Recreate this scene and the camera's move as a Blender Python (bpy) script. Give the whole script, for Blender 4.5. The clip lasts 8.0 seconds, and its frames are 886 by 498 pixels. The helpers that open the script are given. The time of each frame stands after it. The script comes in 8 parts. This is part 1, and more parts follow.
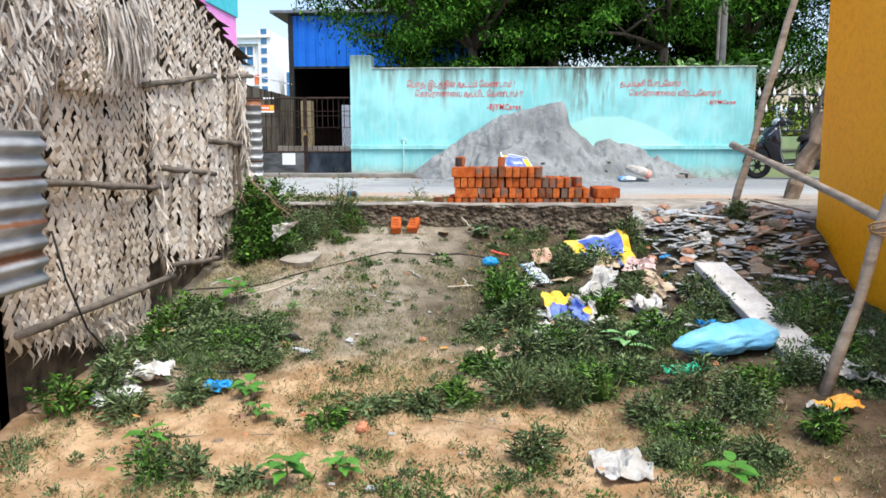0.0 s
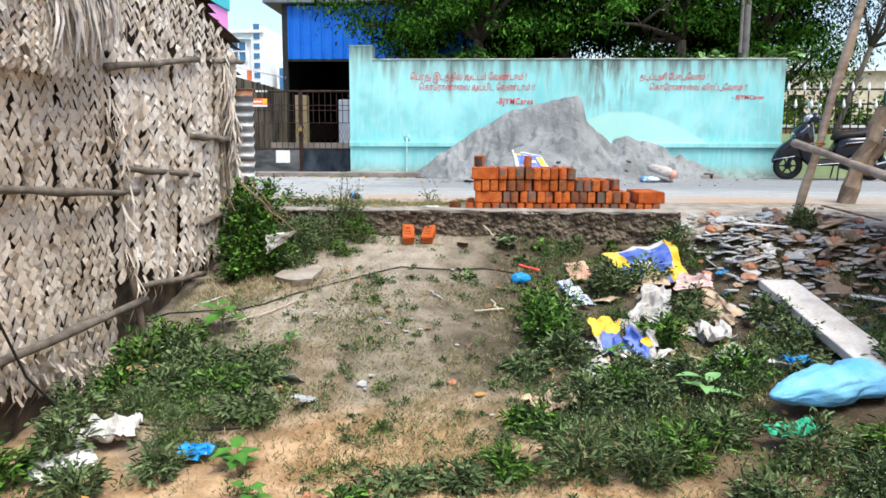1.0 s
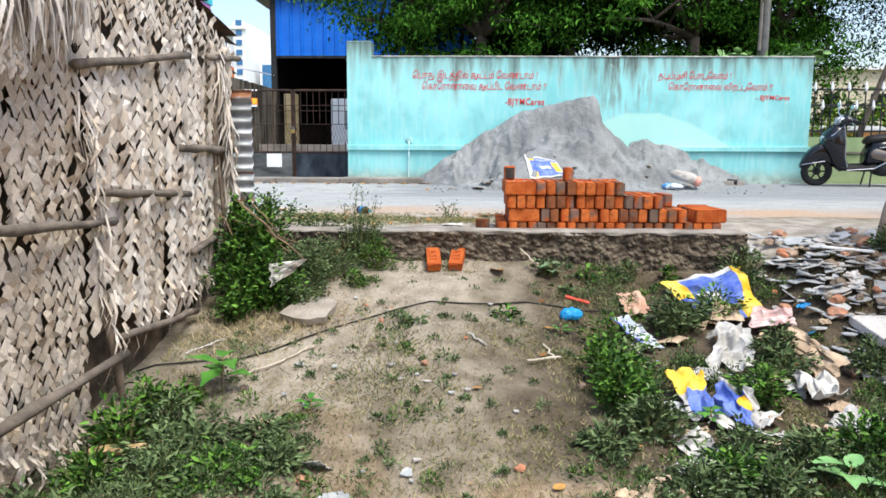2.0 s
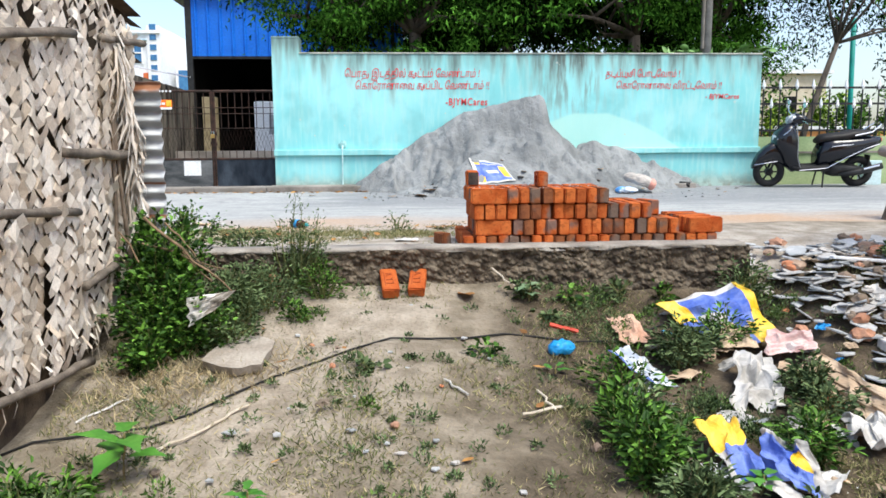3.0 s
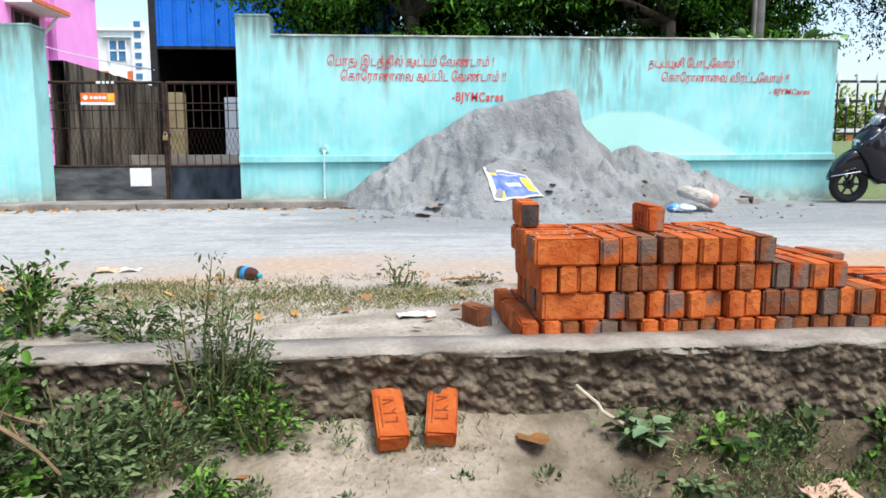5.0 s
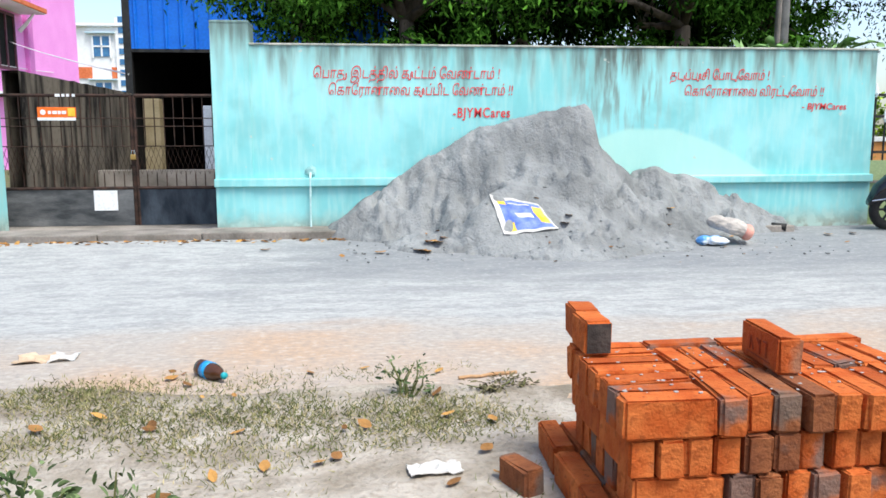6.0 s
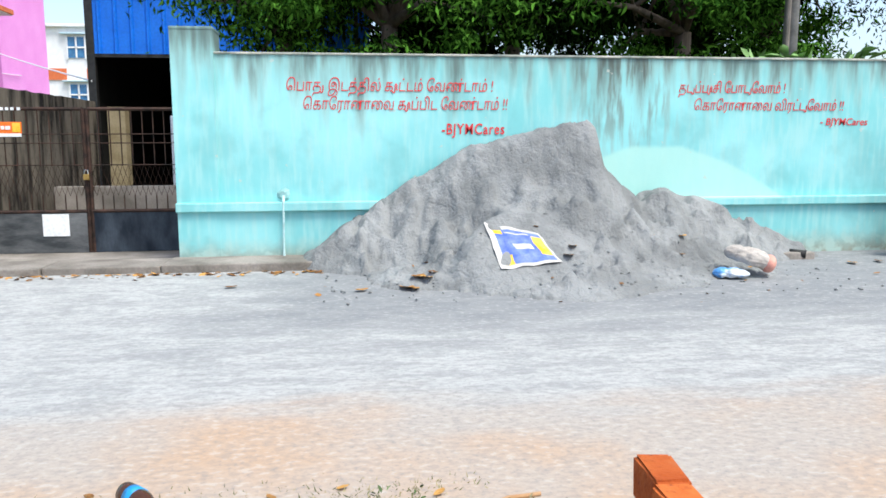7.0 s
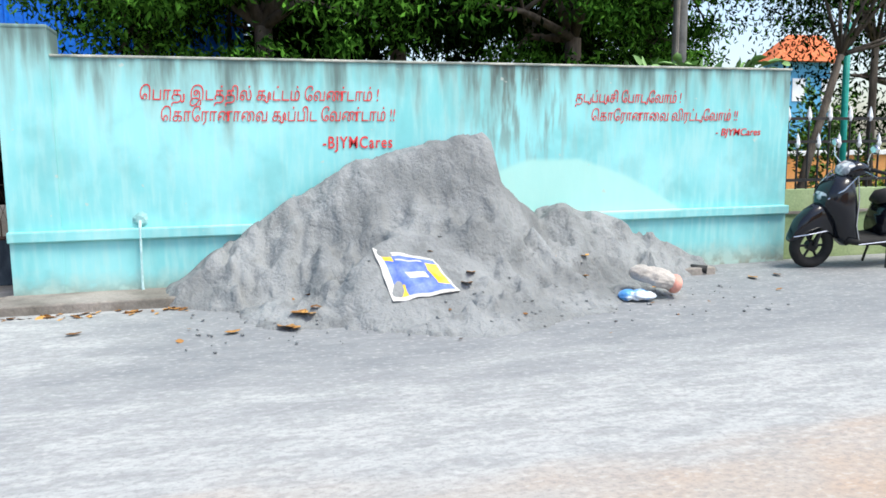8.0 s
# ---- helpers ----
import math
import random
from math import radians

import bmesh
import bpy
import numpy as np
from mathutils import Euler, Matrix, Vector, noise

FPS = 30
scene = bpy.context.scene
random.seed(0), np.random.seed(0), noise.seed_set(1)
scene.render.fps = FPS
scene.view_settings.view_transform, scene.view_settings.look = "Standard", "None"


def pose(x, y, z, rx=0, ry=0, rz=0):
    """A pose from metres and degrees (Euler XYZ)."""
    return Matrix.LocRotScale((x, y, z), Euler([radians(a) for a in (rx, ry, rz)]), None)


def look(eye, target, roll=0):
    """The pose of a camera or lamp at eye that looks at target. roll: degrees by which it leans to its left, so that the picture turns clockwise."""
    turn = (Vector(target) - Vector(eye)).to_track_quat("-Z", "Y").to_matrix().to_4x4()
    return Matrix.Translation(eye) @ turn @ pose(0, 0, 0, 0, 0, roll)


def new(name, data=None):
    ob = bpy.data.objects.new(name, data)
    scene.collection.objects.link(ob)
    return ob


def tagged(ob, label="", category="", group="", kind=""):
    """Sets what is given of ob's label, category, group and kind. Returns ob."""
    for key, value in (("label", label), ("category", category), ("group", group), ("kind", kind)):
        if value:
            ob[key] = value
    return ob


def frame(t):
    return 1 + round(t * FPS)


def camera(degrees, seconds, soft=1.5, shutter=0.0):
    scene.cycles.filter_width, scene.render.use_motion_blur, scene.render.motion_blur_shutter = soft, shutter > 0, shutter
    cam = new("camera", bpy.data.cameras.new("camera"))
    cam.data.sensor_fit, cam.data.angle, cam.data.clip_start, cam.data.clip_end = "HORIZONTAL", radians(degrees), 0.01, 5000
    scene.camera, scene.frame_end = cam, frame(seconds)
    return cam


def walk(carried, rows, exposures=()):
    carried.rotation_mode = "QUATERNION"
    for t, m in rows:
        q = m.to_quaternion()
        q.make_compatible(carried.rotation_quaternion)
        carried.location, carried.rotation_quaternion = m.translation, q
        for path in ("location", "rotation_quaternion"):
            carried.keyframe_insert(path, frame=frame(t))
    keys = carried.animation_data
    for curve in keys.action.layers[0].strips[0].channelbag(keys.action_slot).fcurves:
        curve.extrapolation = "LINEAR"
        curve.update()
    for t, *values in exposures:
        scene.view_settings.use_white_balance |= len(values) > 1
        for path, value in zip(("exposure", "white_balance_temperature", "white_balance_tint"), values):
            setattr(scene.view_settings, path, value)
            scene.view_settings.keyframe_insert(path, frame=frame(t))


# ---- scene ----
cam = camera(60.1, 8.0, soft=1.6)
PATH = [
    (0, (-0.553, -0.329, 0.586), (-0.668, 1.651, 0.323), 0.0),
    (0.5, (-0.674, 0.118, 0.578), (-0.779, 2.097, 0.311), -0.0),
    (1, (-0.83, 0.624, 0.587), (-0.926, 2.603, 0.317), 0.2),
    (2.3, (-1.318, 1.762, 0.691), (-1.322, 3.743, 0.414), 0.2),
    (2.5, (-1.375, 1.936, 0.682), (-1.332, 3.918, 0.417), 0.1),
    (3, (-1.42, 2.409, 0.649), (-1.281, 4.387, 0.387), -0.4),
    (3.5, (-1.437, 2.937, 0.646), (-1.289, 4.914, 0.383), -0.3),
    (4, (-1.439, 3.474, 0.647), (-1.287, 5.451, 0.385), -0.5),
    (4.5, (-1.414, 4.064, 0.643), (-1.254, 6.04, 0.38), -0.3),
    (5, (-1.449, 4.564, 0.706), (-1.284, 6.54, 0.446), -0.2),
    (5.2, (-1.478, 4.776, 0.746), (-1.293, 6.749, 0.476), -0.1),
    (6.5, (-1.488, 5.954, 1.101), (-1.285, 7.925, 0.829), -0.3),
    (7, (-1.473, 6.331, 1.154), (-1.23, 8.298, 0.886), -0.2),
    (7.5, (-1.476, 6.581, 1.243), (-1.212, 8.544, 0.97), -0.3),
    (8, (-1.342, 7.003, 1.264), (-0.818, 8.915, 0.999), -0.6),
]
walk(cam, [(t, look(eye, target, roll)) for t, eye, target, roll in PATH])

# ---------------------------------------------------------------- light
world = bpy.data.worlds.new("sky")
scene.world = world
world.use_nodes = True
wn = world.node_tree
sky = wn.nodes.new("ShaderNodeTexSky")
sky.sky_type = "NISHITA"
sky.sun_disc = False
sky.sun_elevation, sky.sun_rotation = radians(61), radians(141)
sky.air_density, sky.dust_density, sky.ozone_density = 1.0, 2.5, 1.0
wn.nodes["Background"].inputs["Strength"].default_value = 0.135
wn.links.new(sky.outputs[0], wn.nodes["Background"].inputs["Color"])
sun = new("sun", bpy.data.lights.new("sun", "SUN"))
sun.data.energy, sun.data.angle, sun.data.color = 1.7, radians(25), (1.0, 1.0, 0.90)
sun.matrix_world = look((10, -12, 29), (0, 0, 0))
scene.view_settings.exposure = 1.11


# ---------------------------------------------------------------- materials
def mat(name, c1, c2, scale=4.0, rough=0.85, bump=0.3, fine=60.0, metal=0.0, vary=0.0, c3=None, spread=0.35,
        stretch=(1, 1, 1), island=0.0, spec=0.3):
    """Two-scale procedural surface: broad patches of c1 and c2, fine grain and relief; vary: change from piece to piece."""
    m = bpy.data.materials.new(name)
    m.use_nodes = True
    nt = m.node_tree
    n, l = nt.nodes, nt.links
    bs = n["Principled BSDF"]
    tc = n.new("ShaderNodeTexCoord")
    mp = n.new("ShaderNodeMapping")
    mp.inputs["Scale"].default_value = stretch
    l.new(tc.outputs["Object"], mp.inputs["Vector"])
    a = n.new("ShaderNodeTexNoise")
    a.inputs["Scale"].default_value, a.inputs["Detail"].default_value = scale, 6
    f = n.new("ShaderNodeTexNoise")
    f.inputs["Scale"].default_value, f.inputs["Detail"].default_value = fine, 4
    for t in (a, f):
        l.new(mp.outputs[0], t.inputs["Vector"])
    r = n.new("ShaderNodeValToRGB")
    r.color_ramp.elements[0].position, r.color_ramp.elements[1].position = 0.5 - spread / 2, 0.5 + spread / 2
    r.color_ramp.elements[0].color, r.color_ramp.elements[1].color = (*c1, 1), (*c2, 1)
    l.new(a.outputs["Fac"], r.inputs[0])
    col = r.outputs[0]
    if c3 is not None:
        ob = n.new("ShaderNodeObjectInfo" if not island else "ShaderNodeNewGeometry")
        src = ob.outputs["Random"] if not island else ob.outputs["Random Per Island"]
        rr = n.new("ShaderNodeValToRGB")
        rr.color_ramp.elements[0].position, rr.color_ramp.elements[1].position = 0.35, 0.95
        rr.color_ramp.elements[0].color, rr.color_ramp.elements[1].color = (0, 0, 0, 1), (1, 1, 1, 1)
        l.new(src, rr.inputs[0])
        mx = n.new("ShaderNodeMix")
        mx.data_type = "RGBA"
        l.new(rr.outputs[0], mx.inputs["Factor"])
        l.new(col, mx.inputs[6])
        mx.inputs[7].default_value = (*c3, 1)
        col = mx.outputs[2]
    hs = n.new("ShaderNodeHueSaturation")
    mr = n.new("ShaderNodeMapRange")
    mr.inputs["To Min"].default_value, mr.inputs["To Max"].default_value = 0.7, 1.3
    l.new(f.outputs["Fac"], mr.inputs["Value"])
    val = mr.outputs[0]
    if vary:
        ob = n.new("ShaderNodeObjectInfo" if not island else "ShaderNodeNewGeometry")
        src = ob.outputs["Random"] if not island else ob.outputs["Random Per Island"]
        m2 = n.new("ShaderNodeMapRange")
        m2.inputs["To Min"].default_value, m2.inputs["To Max"].default_value = 1 - vary, 1 + vary
        l.new(src, m2.inputs["Value"])
        mu = n.new("ShaderNodeMath")
        mu.operation = "MULTIPLY"
        l.new(val, mu.inputs[0])
        l.new(m2.outputs[0], mu.inputs[1])
        val = mu.outputs[0]
    l.new(val, hs.inputs["Value"])
    l.new(col, hs.inputs["Color"])
    l.new(hs.outputs[0], bs.inputs["Base Color"])
    bs.inputs["Roughness"].default_value, bs.inputs["Metallic"].default_value = rough, metal
    bs.inputs["Specular IOR Level"].default_value = spec
    if bump:
        b = n.new("ShaderNodeBump")
        b.inputs["Strength"].default_value, b.inputs["Distance"].default_value = bump, 0.01
        l.new(f.outputs["Fac"], b.inputs["Height"])
        l.new(b.outputs[0], bs.inputs["Normal"])
    return m


class Nodes:
    """Short hand for node trees with masks."""

    def __init__(self, m):
        self.nt = m.node_tree
        self.n, self.l = self.nt.nodes, self.nt.links
        self.bs = self.n["Principled BSDF"]
        self.tc = self.n.new("ShaderNodeTexCoord").outputs["Object"]
        sp = self.n.new("ShaderNodeSeparateXYZ")
        self.l.new(self.tc, sp.inputs[0])
        self.x, self.y, self.z = sp.outputs

    def put(self, sock, v):
        if isinstance(v, (int, float)):
            sock.default_value = v
        elif isinstance(v, tuple):
            sock.default_value = (*v, 1) if len(v) == 3 and sock.type == "RGBA" else v
        else:
            self.l.new(v, sock)

    def math(self, op, a, b=0.0):
        q = self.n.new("ShaderNodeMath")
        q.operation = op
        self.put(q.inputs[0], a)
        self.put(q.inputs[1], b)
        return q.outputs[0]

    def noise(self, scale, stretch=(1, 1, 1), detail=5):
        mp = self.n.new("ShaderNodeMapping")
        mp.inputs["Scale"].default_value = stretch
        self.l.new(self.tc, mp.inputs["Vector"])
        q = self.n.new("ShaderNodeTexNoise")
        q.inputs["Scale"].default_value, q.inputs["Detail"].default_value = scale, detail
        self.l.new(mp.outputs[0], q.inputs["Vector"])
        return q.outputs["Fac"]

    def ramp(self, v, a, b):
        """0 below a, 1 above b (or the other way round), smooth."""
        q = self.n.new("ShaderNodeMapRange")
        q.interpolation_type = "SMOOTHSTEP"
        self.put(q.inputs["Value"], v)
        q.inputs["From Min"].default_value, q.inputs["From Max"].default_value = min(a, b), max(a, b)
        if a > b:
            q.inputs["To Min"].default_value, q.inputs["To Max"].default_value = 1, 0
        return q.outputs[0]

    def mix(self, f, a, b):
        q = self.n.new("ShaderNodeMix")
        q.data_type = "RGBA"
        self.put(q.inputs["Factor"], f)
        self.put(q.inputs[6], a)
        self.put(q.inputs[7], b)
        return q.outputs[2]

    def bump(self, h, strength, dist=0.01):
        q = self.n.new("ShaderNodeBump")
        q.inputs["Strength"].default_value, q.inputs["Distance"].default_value = strength, dist
        self.l.new(h, q.inputs["Height"])
        self.l.new(q.outputs[0], self.bs.inputs["Normal"])

    def done(self, col, rough=0.85, spec=0.3):
        self.put(self.bs.inputs["Base Color"], col)
        self.bs.inputs["Roughness"].default_value = rough
        self.bs.inputs["Specular IOR Level"].default_value = spec


def blank(name):
    m = bpy.data.materials.new(name)
    m.use_nodes = True
    return m


def soil_material():
    m = blank("soil")
    k = Nodes(m)
    n1, n2, n3 = k.noise(1.1), k.noise(6.0), k.noise(45.0)
    path = k.mix(k.ramp(n2, 0.35, 0.65), (0.150, 0.125, 0.090), (0.275, 0.238, 0.184))
    orange = k.mix(k.ramp(n2, 0.35, 0.65), (0.32, 0.19, 0.095), (0.52, 0.355, 0.21))
    damp = k.mix(k.ramp(n2, 0.3, 0.7), (0.030, 0.023, 0.015), (0.098, 0.071, 0.046))
    wob = k.math("MULTIPLY", k.math("SUBTRACT", n1, 0.5), 3.0)
    # trodden pale track that climbs to the lane
    line = k.math("ABSOLUTE", k.math("ADD", k.math("SUBTRACT", k.x, k.math("MULTIPLY", k.y, 0.22)), 3.2))
    trod = k.math("MULTIPLY", k.ramp(k.math("ADD", line, k.math("MULTIPLY", wob, 0.25)), 0.75, 0.2), k.ramp(k.y, 4.6, 5.6))
    path = k.mix(k.math("MULTIPLY", trod, 0.85), path, k.mix(k.ramp(n2, 0.3, 0.7), (0.27, 0.23, 0.18), (0.42, 0.37, 0.305)))
    near = k.ramp(k.math("ADD", k.y, wob), 4.6, 3.5)
    c = k.mix(near, path, orange)
    east = k.ramp(k.math("ADD", k.x, k.math("MULTIPLY", wob, 0.5)), -1.15, -0.55)
    low = k.math("MULTIPLY", east, k.ramp(k.y, 7.15, 6.95))
    low = k.math("MULTIPLY", low, k.ramp(k.math("ADD", k.math("ADD", k.y, wob), k.math("MULTIPLY", k.x, 0.9)), 3.3, 4.3))
    c = k.mix(k.math("MULTIPLY", low, 0.85), c, damp)
    pale = k.math("MULTIPLY", k.ramp(k.y, 7.0, 7.15), k.ramp(k.math("ADD", k.y, k.math("MULTIPLY", wob, 0.3)), 9.0, 8.0))
    verge = k.mix(k.ramp(n2, 0.3, 0.7), (0.27, 0.235, 0.19), (0.45, 0.41, 0.36))
    c = k.mix(pale, c, verge)
    far = k.ramp(k.y, 14.0, 14.4)
    c = k.mix(far, c, k.mix(k.ramp(n1, 0.4, 0.6), (0.16, 0.13, 0.08), (0.10, 0.14, 0.05)))
    c = k.mix(k.math("MULTIPLY", k.ramp(n3, 0.45, 0.75), 0.45), c, (0.15, 0.12, 0.085))
    k.bump(k.math("ADD", n3, k.math("MULTIPLY", n2, 1.5)), 0.7, 0.02)
    k.done(c, 0.95, 0.15)
    return m


def road_material():
    m = blank("concrete road")
    k = Nodes(m)
    n1, n2, n3 = k.noise(0.7), k.noise(4.0, (0.7, 1.9, 1), 10), k.noise(55.0, (1, 1, 1), 8)
    c = k.mix(k.ramp(n2, 0.35, 0.7), (0.318, 0.328, 0.326), (0.468, 0.475, 0.465))
    n4 = k.noise(13.0, (0.7, 1.5, 1), 10)
    c = k.mix(k.math("MULTIPLY", k.ramp(n4, 0.45, 0.65), 0.4), c, (0.27, 0.272, 0.27))
    wob = k.math("MULTIPLY", k.math("SUBTRACT", k.noise(2.2, (0.5, 1.6, 1)), 0.5), 3.0)
    dust = k.math("MULTIPLY", k.ramp(k.math("ADD", k.y, wob), 10.3, 11.7),
                  k.math("MULTIPLY", k.ramp(k.math("ADD", k.x, wob), -3.0, -1.6), k.ramp(k.x, 7.0, 4.0)))
    c = k.mix(k.math("MULTIPLY", dust, k.math("ADD", k.math("MULTIPLY", k.ramp(n2, 0.35, 0.6), 0.4), 0.5)), c, (0.18, 0.192, 0.205))
    c = k.mix(k.math("MULTIPLY", k.ramp(n2, 0.52, 0.68), 0.35), c, (0.25, 0.255, 0.26))
    clay = k.ramp(k.math("ADD", k.y, k.math("MULTIPLY", wob, 0.35)), 9.95, 9.25)
    c = k.mix(clay, c, k.mix(k.ramp(n1, 0.35, 0.6), (0.45, 0.305, 0.20), (0.39, 0.35, 0.31)))
    c = k.mix(k.math("MULTIPLY", k.ramp(n3, 0.5, 0.72), 0.45), c, (0.22, 0.22, 0.22))
    n5 = k.noise(26.0, (0.8, 1.25, 1), 12)
    c = k.mix(k.math("MULTIPLY", k.ramp(n5, 0.47, 0.65), 0.32), c, (0.21, 0.21, 0.208))
    c = k.mix(k.math("MULTIPLY", k.ramp(n5, 0.45, 0.33), 0.3), c, (0.52, 0.51, 0.49))
    k.bump(n3, 0.5, 0.008)
    k.done(c, 0.9, 0.2)
    return m


def turquoise_material():
    m = blank("weathered turquoise paint")
    k = Nodes(m)
    n1, n2 = k.noise(1.2), k.noise(9.0)
    streak = k.noise(3.2, (2.2, 1, 0.28))
    fine = k.noise(13.0, (1.6, 1, 0.22))
    c = k.mix(k.ramp(n1, 0.35, 0.65), (0.22, 0.59, 0.60), (0.32, 0.70, 0.71))
    c = k.mix(k.math("MULTIPLY", k.ramp(fine, 0.4, 0.7), 0.5), c, (0.42, 0.68, 0.65))
    blot = k.noise(2.6, (1, 1, 0.8), 9)
    c = k.mix(k.math("MULTIPLY", k.ramp(blot, 0.5, 0.66), 0.35), c, (0.17, 0.42, 0.42))
    # cleaner patch left by an older heap of sand
    away = k.math("MAXIMUM", k.math("SUBTRACT", k.math("ABSOLUTE", k.math("SUBTRACT", k.x, 1.58)), 0.22), 0.0)
    hump = k.math("SUBTRACT", k.math("ADD", 1.17, k.math("MULTIPLY", k.math("SUBTRACT", n1, 0.5), 0.12)), k.math("MULTIPLY", k.math("POWER", away, 1.25), 0.44))
    hump = k.math("SUBTRACT", hump, k.z)
    clean = k.math("MULTIPLY", k.ramp(hump, 0.0, 0.06), k.ramp(k.z, 0.60, 0.63))
    clean = k.math("MULTIPLY", clean, k.ramp(k.math("ABSOLUTE", k.math("SUBTRACT", k.x, 1.65)), 1.35, 1.2))
    # grey-black mould that runs down from the coping
    reach = k.math("ADD", k.z, k.math("MULTIPLY", k.math("SUBTRACT", streak, 0.5), 1.7))
    mould = k.math("MULTIPLY", k.ramp(reach, 1.45, 2.1), 0.62)
    strong = k.math("MULTIPLY", k.ramp(k.math("ADD", reach, k.math("MULTIPLY", fine, 0.6)), 2.05, 2.55), 0.62)
    band = k.ramp(k.math("ABSOLUTE", k.math("SUBTRACT", k.x, 1.25)), 0.75, 0.1)
    drip = k.math("MULTIPLY", k.math("MULTIPLY", band, k.ramp(fine, 0.42, 0.66)), k.ramp(k.z, 0.8, 1.6))
    c = k.mix(k.math("MULTIPLY", clean, 0.8), c, (0.43, 0.735, 0.665))
    dirty = k.math("SUBTRACT", 1.0, clean)
    c = k.mix(k.math("MULTIPLY", mould, dirty), c, (0.24, 0.31, 0.28))
    c = k.mix(k.math("MULTIPLY", drip, k.math("MULTIPLY", dirty, 0.7)), c, (0.12, 0.13, 0.11))
    c = k.mix(strong, c, (0.05, 0.055, 0.05))
    foot = k.math("MULTIPLY", k.ramp(k.math("ADD", k.z, k.math("MULTIPLY", n2, 0.3)), 0.48, 0.22), 0.8)
    c = k.mix(foot, c, k.mix(k.ramp(n2, 0.4, 0.6), (0.42, 0.52, 0.46), (0.30, 0.24, 0.17)))
    chip = k.ramp(n2, 0.69, 0.72)
    c = k.mix(k.math("MULTIPLY", chip, 0.6), c, (0.55, 0.56, 0.50))
    k.bump(n2, 0.25, 0.008)
    k.done(c, 0.8, 0.25)
    return m


def stained_concrete():
    m = blank("mould-stained concrete")
    k = Nodes(m)
    st = k.noise(3.0, (1.3, 1.3, 0.3))
    n2 = k.noise(14.0)
    c = k.mix(k.ramp(st, 0.35, 0.62), (0.012, 0.011, 0.010), (0.20, 0.175, 0.14))
    c = k.mix(k.math("MULTIPLY", k.ramp(n2, 0.5, 0.7), 0.5), c, (0.10, 0.09, 0.08))
    k.bump(n2, 0.5, 0.01)
    k.done(c, 0.95, 0.15)
    return m


SOIL, ROAD, TURQ, STAINED = soil_material(), road_material(), turquoise_material(), stained_concrete()


def brick_material(name, a, b, grey, amount):
    """Fired clay: mottled orange, pits, ash-grey smudges whose reach differs from brick to brick."""
    m = blank(name)
    k = Nodes(m)
    rnd = k.n.new("ShaderNodeObjectInfo").outputs["Random"]
    n1, n2, n3 = k.noise(9.0, (1, 1, 1), 6), k.noise(38.0, (1, 1, 1), 6), k.noise(150.0)
    c = k.mix(k.ramp(n1, 0.35, 0.65), a, b)
    c = k.mix(k.math("MULTIPLY", k.ramp(n2, 0.52, 0.68), 0.5), c, (a[0] * 0.45, a[1] * 0.42, a[2] * 0.5))
    tone = k.math("MULTIPLY", k.ramp(k.math("FRACT", k.math("MULTIPLY", rnd, 7.3)), 0.2, 1.0), 0.55)
    c = k.mix(tone, c, (a[0] * 0.62, a[1] * 0.60, a[2] * 0.8))
    smudge = k.math("ADD", k.noise(6.0, (1, 1, 1), 5), k.math("MULTIPLY", k.math("SUBTRACT", k.math("FRACT", k.math("MULTIPLY", rnd, 3.7)), 0.5), 0.45))
    c = k.mix(k.math("MULTIPLY", k.ramp(smudge, 0.66 - amount, 0.78 - amount), 0.85), c, grey)
    c = k.mix(k.math("MULTIPLY", k.ramp(n2, 0.38, 0.28), 0.55), c, (0.045, 0.025, 0.018))
    k.bump(k.math("ADD", k.math("MULTIPLY", n2, 1.4), k.math("MULTIPLY", n3, 0.4)), 0.6, 0.008)
    k.done(c, 0.93, 0.15)
    return m


BRICK = brick_material("fired brick", (0.43, 0.085, 0.018), (0.58, 0.165, 0.045), (0.16, 0.125, 0.11), 0.0)
STAMP = mat("pressed brick mark", (0.20, 0.04, 0.012), (0.28, 0.06, 0.02), 9, 0.9, 0.3, 90)
BRICK_FRESH = brick_material("bright orange brick", (0.47, 0.10, 0.022), (0.60, 0.17, 0.045), (0.3, 0.16, 0.10), -0.06)
BRICK_GREY = brick_material("ash-grey burnt brick", (0.20, 0.07, 0.032), (0.30, 0.11, 0.045), (0.15, 0.118, 0.098), 0.10)


def dust_material():
    """Grey crusher dust: damp darker patches, crumbly edges and runnels in the relief."""
    m = blank("grey stone dust")
    k = Nodes(m)
    n1, n2, n3 = k.noise(1.7, (1, 1, 1), 6), k.noise(9.0, (1, 1, 0.6), 8), k.noise(42.0, (1, 1, 1), 8)
    c = k.mix(k.ramp(n1, 0.32, 0.68), (0.190, 0.199, 0.200), (0.285, 0.298, 0.300))
    c = k.mix(k.math("MULTIPLY", k.ramp(n2, 0.52, 0.70), 0.5), c, (0.13, 0.137, 0.138))
    c = k.mix(k.math("MULTIPLY", k.ramp(n3, 0.55, 0.75), 0.35), c, (0.11, 0.115, 0.115))
    crumb = k.ramp(n2, 0.46, 0.54)
    k.bump(k.math("ADD", k.math("ADD", k.math("MULTIPLY", n2, 1.6), k.math("MULTIPLY", crumb, 0.35)), k.math("MULTIPLY", n3, 0.7)), 0.5, 0.04)
    k.done(c, 1.0, 0.1)
    return m


